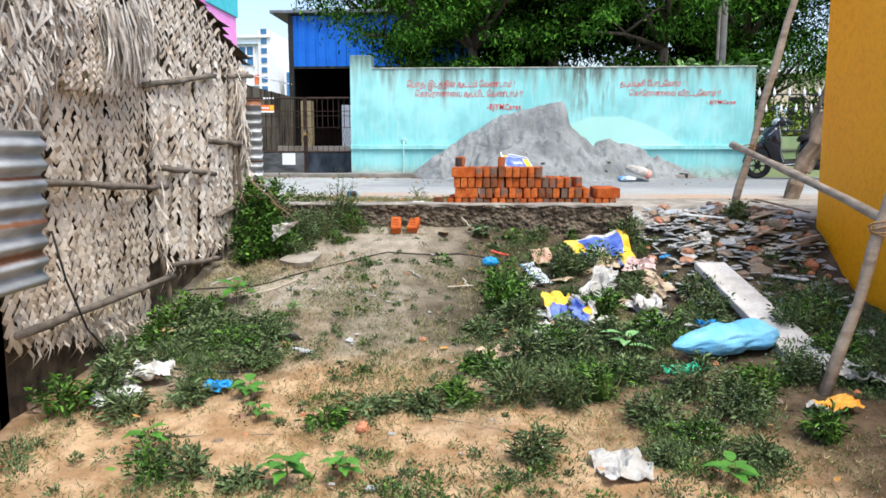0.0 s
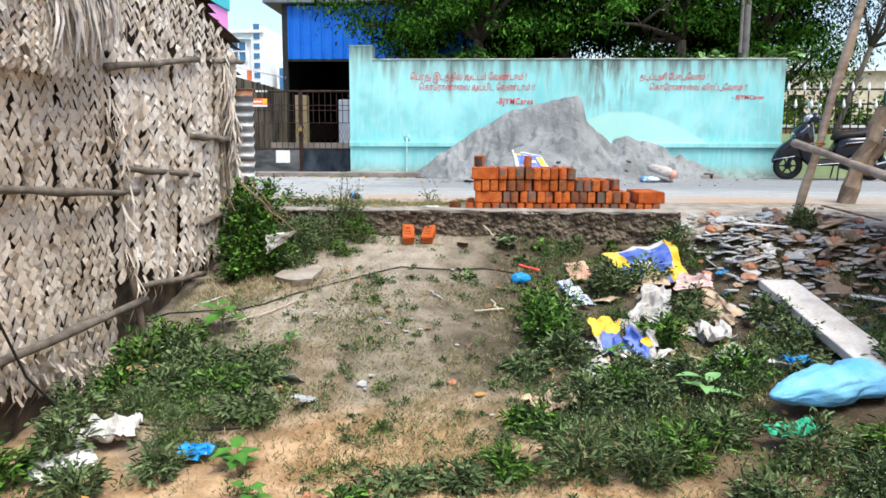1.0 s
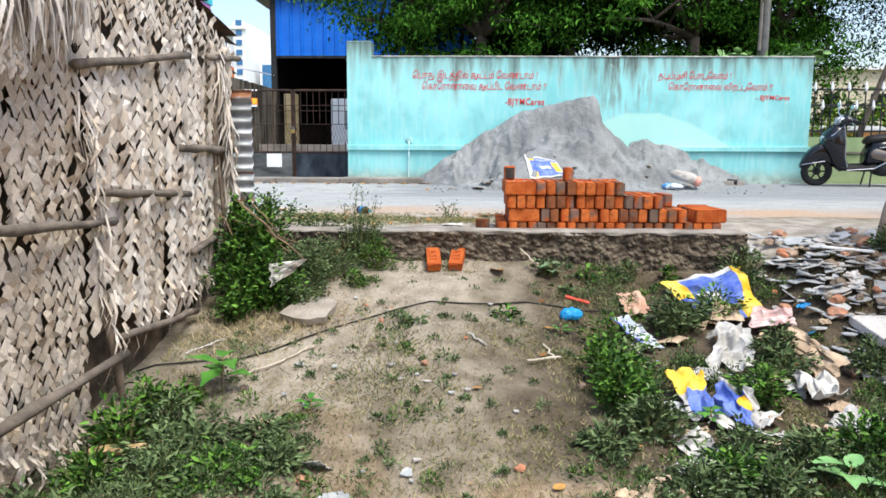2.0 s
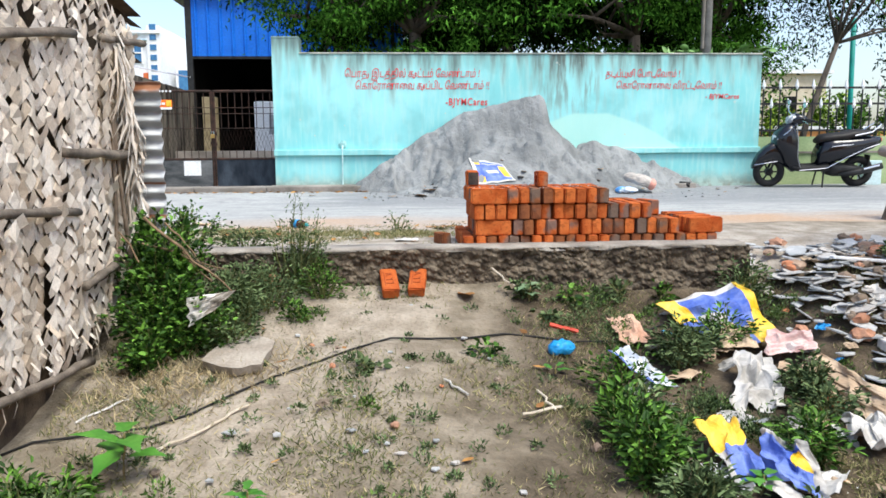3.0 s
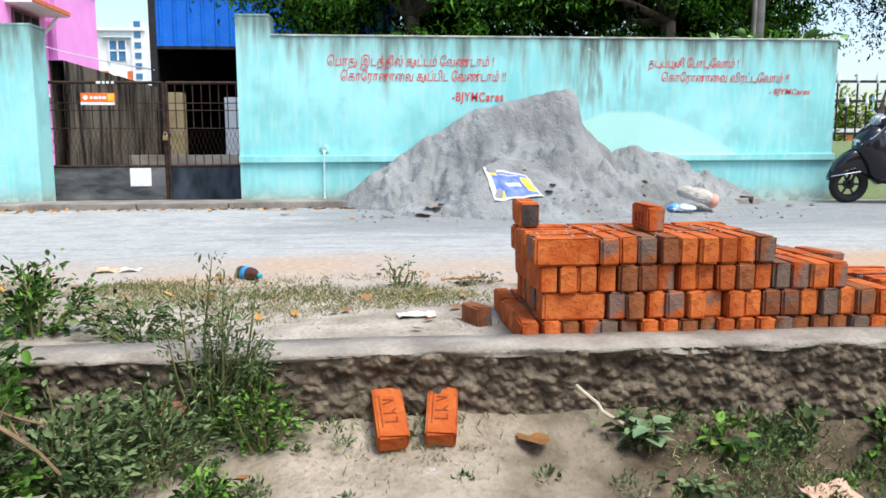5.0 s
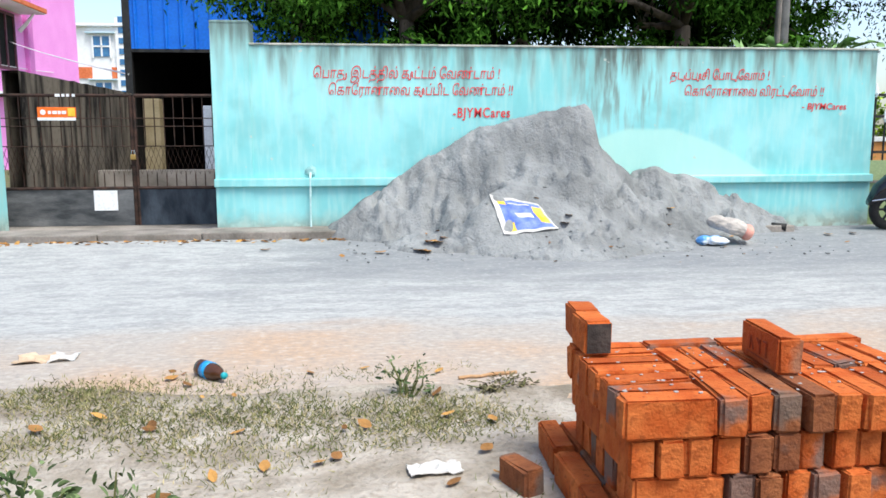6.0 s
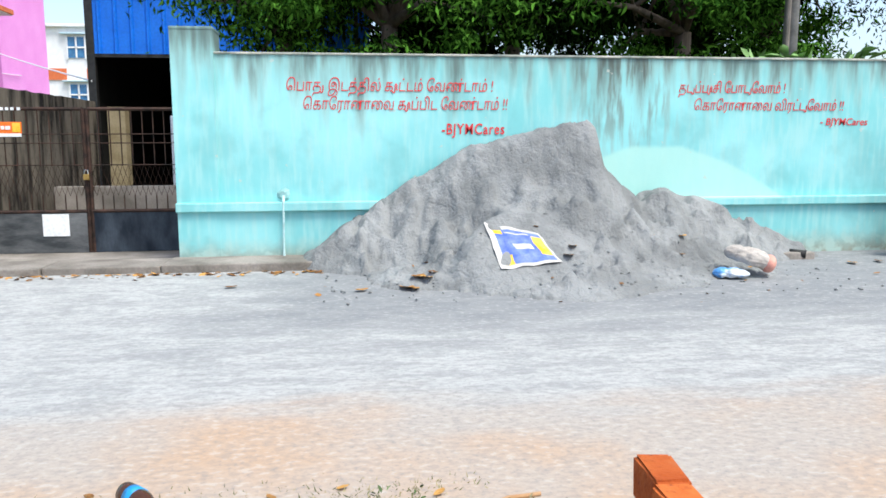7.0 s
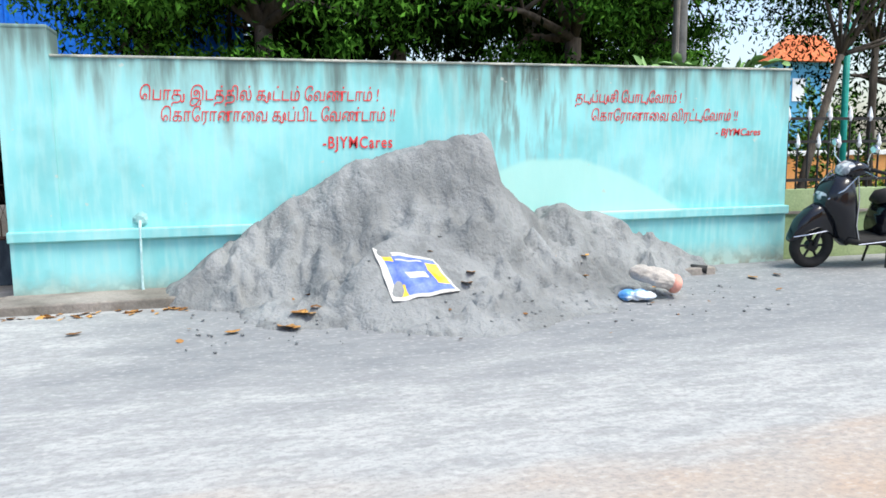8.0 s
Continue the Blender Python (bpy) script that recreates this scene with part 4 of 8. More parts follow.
# ---------------------------------------------------------------- heap of stone dust
def heap():
    xs, ys = np.arange(-2.6, 3.6, 0.026), np.arange(11.1, 13.64, 0.026)
    X, Y = np.meshgrid(xs, ys)
    R = np.interp(X, [-2.4, -1.95, -1.3, -.68, -.32, .25, .5, .70, .79, .86, 1.07, 1.28, 1.36, 1.6, 2.1, 2.5, 2.85, 3.3],
                  [-.05, .06, .54, .93, 1.14, 1.27, 1.34, 1.38, 1.30, .98, .74, .60, .66, .68, .55, .38, .2, -.03])
    S = np.interp(X, [-2.4, -1.95, -1.3, -.68, -.1, .45, 1.0, 1.5, 2.1, 2.85, 3.3], [-.05, .06, .5, .86, 1.08, 1.12, .92, .74, .56, .2, -.03])
    W = lumps(X, Y, 1.6, 2.0)
    W2 = lumps(X, Y, 5.0, 6.0)
    W3 = lumps(X, Y, 16.0, 8.0)
    W4 = lumps(X + 0.4 * Y, Y - 0.3 * X, 8.5, 13.0)
    yr = 13.30 - 0.12 * np.sin(X * 2.0)
    dist = np.maximum(0, yr - Y)
    R0, far = R, sst(.05, .55, dist + .12 * W)
    R = R0 * (1 - far) + (S + 0.05 * W) * far
    gully = np.abs(lumps(X + 0.25 * W + 0.12 * W2, Y * 0.3 + 0.2 * W, 3.6, 11.0)) + 0.6 * np.abs(lumps(X - 0.2 * W, Y * 0.35, 8.0, 15.0))
    slope = 0.86 + 0.10 * W
    # broken edges where the dust has slid off in slabs
    tilt = W2 + 0.5 * W4 + 0.25 * W3
    slump = 0.045 * sst(-.05, .05, tilt) + 0.035 * sst(.22, .30, tilt) - 0.02 * sst(-.25, -.33, tilt)
    Z = R - slope * dist - 0.12 * np.sin(np.clip(dist, 0, 1.2) / 1.2 * np.pi) * (R > .5)
    # lower apron and slumped foot
    # hollow below the summit with a broken lip under it
    Z = Z - 0.13 * np.exp(-((X - .30) / .34) ** 2 - ((Y - 12.95) / .17) ** 2) + 0.09 * np.exp(-((X - .45 - 0.2 * W) / .5) ** 2 - ((Y - 12.66) / .10) ** 2)
    apron = 0.25 - 0.27 * np.maximum(0, 12.55 - Y) - 0.10 * np.abs(X - .35) ** 1.4
    Z = np.maximum(Z, apron + 0.06 * W)
    Z = np.maximum(Z, 0.31 - 0.8 * np.hypot((X + .55) * 0.8, Y - 12.55))
    torn = np.exp(-((X + .75) / .42) ** 2) * sst(.75, .5, Z) + 0.8 * np.exp(-((X - .85) / .4) ** 2) * sst(.7, .5, Z)
    Z = Z + 0.040 * W2 * sst(.05, .4, Z) + 0.026 * W4 * sst(.02, .2, Z) - 0.10 * gully * torn * sst(.10, .25, Z) + 0.018 * W3 + 0.02 * W + slump * sst(.03, .2, Z) * sst(.95, .6, Z)
    Z = np.minimum(Z, R0 * (1 - far) + 9 * far + 0.06 * W2 + 0.02 + 0.3 * np.maximum(0, yr - Y))
    # pressed flat below the empty bag
    bed = sst(1.25, 0.8, np.hypot((X + .05) / .50, (Y - 12.42) / .38))
    Z = Z * (1 - bed) + (0.05 + 0.82 * (Y - 12.08)) * bed
    base = terrain(X, Y) + 0.024
    edge = (sst(-2.6, -2.2, X) * sst(3.6, 3.1, X) * sst(11.3, 11.9, Y))
    Z = np.where(Z > base, Z, base - 0.05)
    Z = (base - 0.06) * (1 - edge) + Z * edge
    v = np.stack([X, Y, Z], -1).reshape(-1, 3)
    nx = len(xs)
    i = np.arange((len(ys) - 1) * nx).reshape(-1, nx)[:, :-1].ravel()
    f = np.stack([i, i + 1, i + 1 + nx, i + nx], 1).tolist()
    return tagged(raw("dust_mound", v.tolist(), f, SAND, smooth=True), "large grey heap of stone dust dumped against the wall", "sand heap")


sand_heap = heap()
bpy.context.view_layer.update()


def drop(x, y, ob=None):
    """Height of the heap (or the earth) at x, y."""
    if ob is not None:
        hit, p, _, _ = ob.ray_cast(Vector((x, y, 5)), Vector((0, 0, -1)))
        if hit:
            return max(p.z, gz(x, y) + 0.022)
    return gz(x, y)


# ---------------------------------------------------------------- palm-leaf hut
hut = thing("hut", "small hut walled and thatched with plaited dry palm leaves", "hut")
FX = -2.95


def gable(y):
    return float(np.interp(y, [3.0, 3.3, 3.7, 4.4, 5.0, 5.6, 7.05], [.70, .95, 1.42, 1.98, 2.12, 1.80, 1.28]))


def weave(name, y0, y1, z0, z1f, pitch, cover, seed, label, material=PALM, sy=1.0, sz=1.0, lift=0.0, tip=0.85, gap=0.01, loose=0.08, jit=0.06, foot=lambda y: -9.0):
    """A plaited mat in two-over-two twill: leaf strips on both diagonals, each float a bowed strip with tucked ends."""
    rnd = random.Random(seed)
    v, f = [], []
    r = 0.70711
    n = int(5.0 / pitch)

    def strip(a, b, along_a):
        # lattice coordinates to the wall: both diagonals, squeezed by sy and sz
        y, z = y0 + (a - b) * r * pitch * sy, z0 + (a + b) * r * pitch * sz
        if not (y0 - 0.01 < y < y1 + 0.01 and max(z0 - 0.02, foot(y)) < z < z1f(y)) or rnd.random() < gap:
            return
        d = Vector((0, r * sy, r * sz)) if along_a else Vector((0, -r * sy, r * sz))
        k = d.length
        d.normalize()
        d = (d + Vector((0, rnd.gauss(0, jit), rnd.gauss(0, jit)))).normalized()
        w = Vector((0, -d.z, d.y))
        L, W = 2.4 * pitch * k * rnd.uniform(0.92, 1.15), pitch * cover * rnd.uniform(0.82, 1.08)
        free = rnd.random() < loose
        bow = pitch * rnd.uniform(0.16, 0.30) + (rnd.uniform(0.01, 0.03) if free else 0)
        c = Vector((FX + lift + 0.05 * noise.noise((y * 1.3, z * 1.1, seed)), y + rnd.gauss(0, pitch * 0.05), z + rnd.gauss(0, pitch * 0.05)))
        base = len(v)
        for t, wd, out in ((-0.5, 0.9, -0.2), (-0.25, 1.0, 0.7), (0.25, 1.0, 0.85), (0.5, tip, -0.2 if not free else 1.5)):
            tw = rnd.uniform(-0.12, 0.12) * W
            p = c + d * (L * t) + Vector((bow * out, 0, 0))
            v.append(p - w * (W * wd / 2) + Vector((tw, 0, 0)))
            v.append(p + w * (W * wd / 2) - Vector((tw, 0, 0)))
        for q in range(3):
            e = base + 2 * q
            f.append((e, e + 1, e + 3, e + 2))

    for i in range(-n, n):
        for j in range(-n, n):
            if not 0 <= i + j < 2 * n:
                continue
            if (i - j) % 4 == 0:
                strip(i + 1.0, j + 0.5, True)
            if (i - j) % 4 == 3:
                strip(i + 0.5, j + 1.0, False)
    return tagged(raw(name, v, f, material, hut, label), kind="stuff")


def backing():
    ys = np.linspace(3.25, 7.05, 30)
    v = []
    for y in ys:
        zb = gz(FX, y) - 0.1
        top = gable(y) - 0.03
        v += [(FX - 0.05, y, zb), (FX - 0.05, y, top), (FX - 0.12, y, top), (FX - 0.12, y, zb)]
    f = []
    for i in range(len(ys) - 1):
        a = 4 * i
        for k in range(3):
            f.append((a + k, a + k + 4, a + k + 5, a + k + 1))
    # sheet added behind the mats; its dark colour shades their gaps
    raw("wall", v, f, GAP_SHADE, hut, "added dark backing, the shade behind the plaited mats")
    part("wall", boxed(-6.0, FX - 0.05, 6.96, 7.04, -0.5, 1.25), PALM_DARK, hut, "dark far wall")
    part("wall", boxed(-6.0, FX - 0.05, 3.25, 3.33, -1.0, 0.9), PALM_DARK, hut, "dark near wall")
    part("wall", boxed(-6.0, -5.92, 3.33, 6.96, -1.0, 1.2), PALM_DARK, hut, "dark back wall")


backing()
# the pale wall hangs in narrow plaited lengths, each lapping its neighbour
for k_, (ya_, yb_, za_, zb_) in enumerate(((4.97, 5.30, -0.22, 1.24), (5.28, 5.58, -0.30, 1.27), (5.56, 5.86, -0.34, 1.22), (5.84, 6.20, -0.36, 1.28), (6.22, 6.60, -0.30, 1.24), (6.58, 7.06, -0.22, 1.25))):
    weave("mat_panel", ya_, yb_, za_, lambda y, q=zb_: min(gable(y), q + 0.05 * math.sin(y * 19)), 0.052, 1.18, 30 + k_, "pale tightly plaited palm mat", PALM if k_ % 3 != 2 else PALM_OLD, lift=0.022 + 0.02 * (k_ % 2), tip=1.0, gap=0.02, loose=0.03, jit=0.035)
for k_, (ya_, yb_, zt_) in enumerate(((3.28, 3.72, 0.95), (3.70, 4.12, 1.0), (4.10, 4.55, 1.15), (4.53, 4.89, 1.3))):
    weave("mat_panel", ya_, yb_, -0.80, lambda y, q=zt_: min(gable(y) - 0.1, q), 0.039, 1.12, 40 + k_, "loosely plaited older palm mat with pointed ends", PALM_OLD, sy=0.85, sz=1.3, lift=0.012 * (k_ % 2), tip=0.55, gap=0.035, loose=0.08, jit=0.055, foot=lambda y: -0.46 - 0.21 * (y - 3.5))
weave("mat_panel", 4.75, 7.1, 1.22, lambda y: gable(y) + 0.05, 0.042, 0.85, 3, "coarse plaited mat under the gable", lift=0.045, gap=0.05, loose=0.15)
weave("mat_panel", 3.66, 4.36, 0.90, lambda y: min(gable(y) + 0.08, 1.72) if 3.62 + 0.0 * y < y and y < 4.36 - 0.0 else -9, 0.026, 0.95, 5, "square-plaited mat scrap", lift=0.10, gap=0.06)


def fringe(name, pts, n, length, width, seed, label, material, down=1.0, spread=0.5, out=0.03, parent=hut):
    """Loose hanging leaf ends along a line."""
    rnd = random.Random(seed)
    v, f = [], []
    for _ in range(n):
        t = rnd.random() * (len(pts) - 1)
        i = min(int(t), len(pts) - 2)
        p = Vector(pts[i]).lerp(Vector(pts[i + 1]), t - i) + Vector((rnd.uniform(-0.02, 0.05), rnd.gauss(0, 0.03), rnd.gauss(0, 0.05)))
        d = Vector((rnd.uniform(0, out * 8), rnd.gauss(0, spread), -down)).normalized()
        L, W = length * rnd.uniform(0.4, 1.3), width * rnd.uniform(0.5, 1.3)
        s = d.cross(Vector((1, rnd.uniform(-0.5, 0.5), rnd.uniform(-0.4, 0.4)))).normalized() * W / 2
        q, e = p + d * L * 0.55 + Vector((out * rnd.random(), 0, 0)), p + d * L + Vector((-out * rnd.random(), rnd.gauss(0, 0.03), -0.02))
        b = len(v)
        v += [p - s, p + s, q + s, q - s, e]
        f += [(b, b + 1, b + 2, b + 3), (b + 3, b + 2, b + 4)]
    return tagged(raw(name, v, f, material, parent, label), kind="stuff")


def slope_line(y0, y1, dz, n=12, x=FX + 0.04):
    return [(x, y0 + (y1 - y0) * i / n, gable(y0 + (y1 - y0) * i / n) + dz) for i in range(n + 1)]


fringe("thatch_fringe", slope_line(3.05, 4.3, 0.12), 900, 0.26, 0.022, 11, "shaggy grey thatch hanging over the near slope", PALM_GREY, 1.0, 0.55)
fringe("thatch_fringe", slope_line(3.05, 3.85, -0.10, x=FX + 0.10), 600, 0.22, 0.02, 21, "shaggy grey thatch hanging over the near slope", PALM_GREY, 1.0, 0.6)
fringe("thatch_fringe", slope_line(4.2, 4.85, -0.02), 420, 0.30, 0.020, 12, "loose grey leaf ends hanging under the gable", PALM_GREY, 1.0, 0.25)
fringe("thatch_fringe", [(FX + 0.14, 4.15, 1.36), (FX + 0.13, 4.5, 1.40), (FX + 0.10, 4.8, 1.48)], 330, 0.32, 0.018, 18, "loose grey leaf ends hanging under the gable", PALM_GREY, 1.0, 0.2)
fringe("thatch_fringe", [(FX + 0.05, 6.72, 1.25), (FX + 0.05, 6.9, 0.8), (FX + 0.05, 6.95, 0.3)], 300, 0.26, 0.022, 13, "torn leaf ends at the corner", PALM, 1.0, 0.45)
fringe("thatch_fringe", [(FX + 0.05, 4.86, 0.95), (FX + 0.05, 4.95, 0.3), (FX + 0.05, 5.08, -0.3)], 80, 0.16, 0.02, 14, "torn leaf ends at the seam", PALM, 1.0, 0.3)
fringe("thatch_fringe", [(FX + 0.03, 3.3, -0.36), (FX + 0.03, 4.2, -0.52), (FX + 0.03, 5.02, -0.68)], 150, 0.09, 0.016, 15, "frayed lower edge of the mat", PALM_OLD, 1.0, 0.35)
fringe("thatch_fringe", [(FX + 0.03, 5.2, -0.25), (FX + 0.03, 7.0, -0.2)], 60, 0.10, 0.02, 16, "frayed lower edge of the mat", PALM, 1.0, 0.35)


def roof_slope(y0, y1, name, label):
    v, f = [], []
    n = 14
    for i in range(n + 1):
        y = y0 + (y1 - y0) * i / n
        z = gable(min(max(y, 3.0), 7.05)) + 0.02 - (0.25 * max(0, y - 7.05)) - 0.5 * max(0, 3.0 - y)
        for x in (FX - 0.02, -4.5, -6.2):
            v += [(x, y, z + 0.10), (x, y, z)]
    for i in range(n):
        a = 6 * i
        for k in (0, 2):
            f += [(a + k, a + k + 2, a + k + 8, a + k + 6), (a + k + 1, a + k + 7, a + k + 9, a + k + 3)]
        f.append((a, a + 6, a + 7, a + 1))
    f += [(0, 1, 3, 2), (2, 3, 5, 4), (6 * n, 6 * n + 2, 6 * n + 3, 6 * n + 1), (6 * n + 2, 6 * n + 4, 6 * n + 5, 6 * n + 3)]
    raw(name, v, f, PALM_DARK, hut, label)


roof_slope(2.75, 5.0, "roof", "thick old thatch slope")
roof_slope(5.0, 7.3, "roof", "thick old thatch slope")


def roof_layers():
    """Stacked leaf courses that stick out at the far verge."""
    rnd = random.Random(8)
    v, f = [], []
    for k in range(420):
        t = rnd.random()
        y = 5.7 + 1.5 * t
        z = gable(min(y, 7.05)) + 0.02 + rnd.uniform(0.0, 0.26) - 0.2 * max(0, y - 7.05)
        x0, L, w = FX - 0.35 + rnd.uniform(-0.1, 0.28), rnd.uniform(0.25, 0.5), rnd.uniform(0.03, 0.06)
        e = Vector((rnd.uniform(0.0, 0.25), 1, -0.28 + rnd.uniform(-0.12, 0.12))).normalized() * L * 0.7
        b = len(v)
        p = Vector((x0, y, z))
        u = Vector((w, 0, rnd.uniform(-0.01, 0.01)))
        v += [p - u, p + u, p + u + e, p - u + e]
        v = [Vector(q) for q in v]
        f.append((b, b + 1, b + 2, b + 3))
    tagged(raw("roof_course", v, f, mat("old brown thatch", (0.05, 0.035, 0.022), (0.16, 0.11, 0.07), 6, 0.95, 0.3, 80, vary=0.5, island=1), hut, "dark brown stacked leaf courses"), kind="stuff")


roof_layers()


BATTEN = mat("grey-brown batten", (0.085, 0.07, 0.057), (0.22, 0.185, 0.15), 7, 0.9, 0.5, 60)


def pole(a, b, r, seed, label="rough grey-brown batten pole", material=BATTEN, parent=hut, name="batten"):
    return part(name, rods(wavy(a, b, 7, r * 0.35, seed), [r * (1 + 0.15 * math.sin(i * 2.1 + seed)) for i in range(8)], 8, 0.1, seed), material, parent, label, smooth=True)


PX = FX + 0.075
pole((PX, 4.80, 1.00), (PX, 6.20, 1.19), 0.020, 1)
pole((PX, 6.55, 1.22), (PX, 7.25, 1.28), 0.020, 2)
pole((PX, 4.93, 0.45), (PX, 6.12, 0.36), 0.020, 3)
pole((PX, 5.98, 0.64), (PX, 7.0, 0.62), 0.024, 4)
pole((PX, 3.2, 0.42), (PX, 5.10, 0.30), 0.020, 5)
pole((PX + 0.03, 3.2, -0.33), (PX + 0.02, 5.10, -0.35), 0.023, 6)
pole((PX, 5.10, -0.27), (PX, 6.15, -0.37), 0.020, 7)
pole((PX - 0.01, 6.15, 0.0), (PX, 6.62, 0.05), 0.022, 8)
pole((PX - 0.01, 5.12, -0.62), (PX - 0.03, 5.0, -0.05), 0.022, 9, "dark upright stake", WOOD_DARK)
pole((PX - 0.02, 6.62, 1.2), (PX, 6.85, -0.3), 0.012, 10, "thin dark stem", WOOD_DARK)
pole((PX - 0.02, 6.72, 1.1), (PX - 0.02, 6.62, -0.3), 0.010, 12, "thin dark stem", WOOD_DARK)
part("stub", rods([(FX - 0.2, 5.72, 1.83), (FX + 0.12, 5.74, 1.82)], 0.028, 8), mat("cut timber", (0.55, 0.33, 0.15), (0.65, 0.42, 0.2), 8, 0.8, 0.2, 50), hut, "cut timber end", True)


def corrugated(name, a, u, w, h, pitch, depth, label, tilt=0.0):
    """A sheet with ridges along u; a: lower corner, w: along u, h: up."""
    t = thing(name, label, "metal sheet")
    a, u = Vector(a), Vector(u).normalized()
    nrm = u.cross(Vector((0, 0, 1)))
    v, f = [], []
    n = int(h / pitch * 10)
    cols = 7
    for k in range(cols + 1):
        for i in range(n + 1):
            z = h * i / n
            o = depth * math.sin(2 * math.pi * z / pitch) + 0.012 * noise.noise((k * 0.7, z * 2, 3))
            v.append(a + u * (w * k / cols) + Vector((0, 0, z)) + nrm * (o + tilt * z))
    for k in range(cols):
        for i in range(n):
            b = k * (n + 1) + i
            f.append((b, b + n + 1, b + n + 2, b + 1))
    ob = raw("sheet", v, f, TIN, t, smooth=True)
    mod = ob.modifiers.new("thickness", "SOLIDIFY")
    mod.thickness = 0.002
    return t


def rusty_tin(m, rusty):
    """Rust along chosen heights of the sheet, breaking up in blotches."""
    k = Nodes(m)
    n1, n2 = k.noise(3.0, (1, 1, 2)), k.noise(12.0)
    c = k.mix(k.ramp(n1, 0.35, 0.65), (0.27, 0.285, 0.295), (0.52, 0.54, 0.56))
    rim = 0.0
    for z, w in rusty:
        d = k.math("ABSOLUTE", k.math("SUBTRACT", k.z, z))
        rim = k.math("MAXIMUM", k.ramp(k.math("ADD", d, k.math("MULTIPLY", n2, w)), w * 1.5, w * 0.7), rim)
    c = k.mix(rim, c, k.mix(n2, (0.13, 0.05, 0.025), (0.32, 0.13, 0.05)))
    k.bump(n2, 0.1, 0.004)
    k.done(c, 0.55, 0.4)
    k.bs.inputs["Metallic"].default_value = 0.25


rusty_tin(TIN, ((1.02, 0.05), (0.45, 0.012), (0.25, 0.02), (0.10, 0.03)))
corrugated("metal_sheet", (-3.55, 7.13, 0.12), (1, 0, 0), 0.79, 0.93, 0.085, 0.018, "grey corrugated iron sheet with rusty ridges beside the hut")
corrugated("metal_sheet", (-2.66, 1.75, -0.05), (0.03, 1, 0), 1.36, 0.71, 0.0887, 0.017, "grey rusty corrugated iron sheet leaning at the hut", 0.04)
stake = thing("stake", "rough post that holds the iron sheet", "post")
part("post", rods(wavy((-2.72, 2.5, -1.0), (-2.74, 2.52, 0.72), 5, 0.012, 3), 0.03, 8, 0.1), WOOD_DARK, stake)
stake2 = thing("stake", "rough post that holds the iron sheet", "post")
part("post", rods(wavy((-3.3, 7.2, -0.1), (-3.3, 7.2, 1.15), 5, 0.012, 5), 0.03, 8, 0.1), WOOD_DARK, stake2)

# ---------------------------------------------------------------- wooden poles by the rubble
fr = thing("pole_frame", "leaning rough poles with a tied crossbar beside the rubble", "pole fence")
pole((1.72, 7.0, -0.14), (2.33, 7.03, 2.45), 0.034, 31, "leaning grey pole", WOOD, fr, "pole")
pole((1.30, 3.88, -0.85), (1.86, 3.92, 1.25), 0.034, 32, "leaning grey pole", WOOD, fr, "pole")
pole((1.78, 7.2, 0.61), (1.65, 3.55, 0.11), 0.030, 33, "pale crossbar pole", WOOD, fr, "crossbar")


def lashing(c, r):
    bm = bmesh.new()
    for k in range(4):
        rod(bm, [(c[0] + r * math.cos(a) * (1 + 0.1 * k), c[1] + r * math.sin(a), c[2] + 0.012 * k + 0.4 * r * math.sin(a + k)) for a in np.linspace(0, 6.28, 11)], 0.006, 5)
    part("lashing", bm, mat("coir rope", (0.30, 0.17, 0.08), (0.42, 0.27, 0.14), 20, 0.95, 0.5, 90), fr, "brown coir rope lashing")


lashing((1.875, 7.01, 0.56), 0.05)
lashing((1.57, 3.9, 0.14), 0.055)
post3 = thing("stump_post", "short dark gnarled post wrapped with dry vines", "post")
part("post", rods(wavy((2.95, 8.75, -0.02), (3.30, 8.8, 0.98), 6, 0.03, 7), [0.09, 0.085, 0.08, 0.085, 0.07, 0.075, 0.06], 9, 0.18, 2), WOOD_DARK, post3)
part("branch", rods(wavy((3.1, 8.7, 0.3), (3.42, 8.7, 0.9), 4, 0.02, 8), 0.035, 7, 0.15), WOOD_DARK, post3)

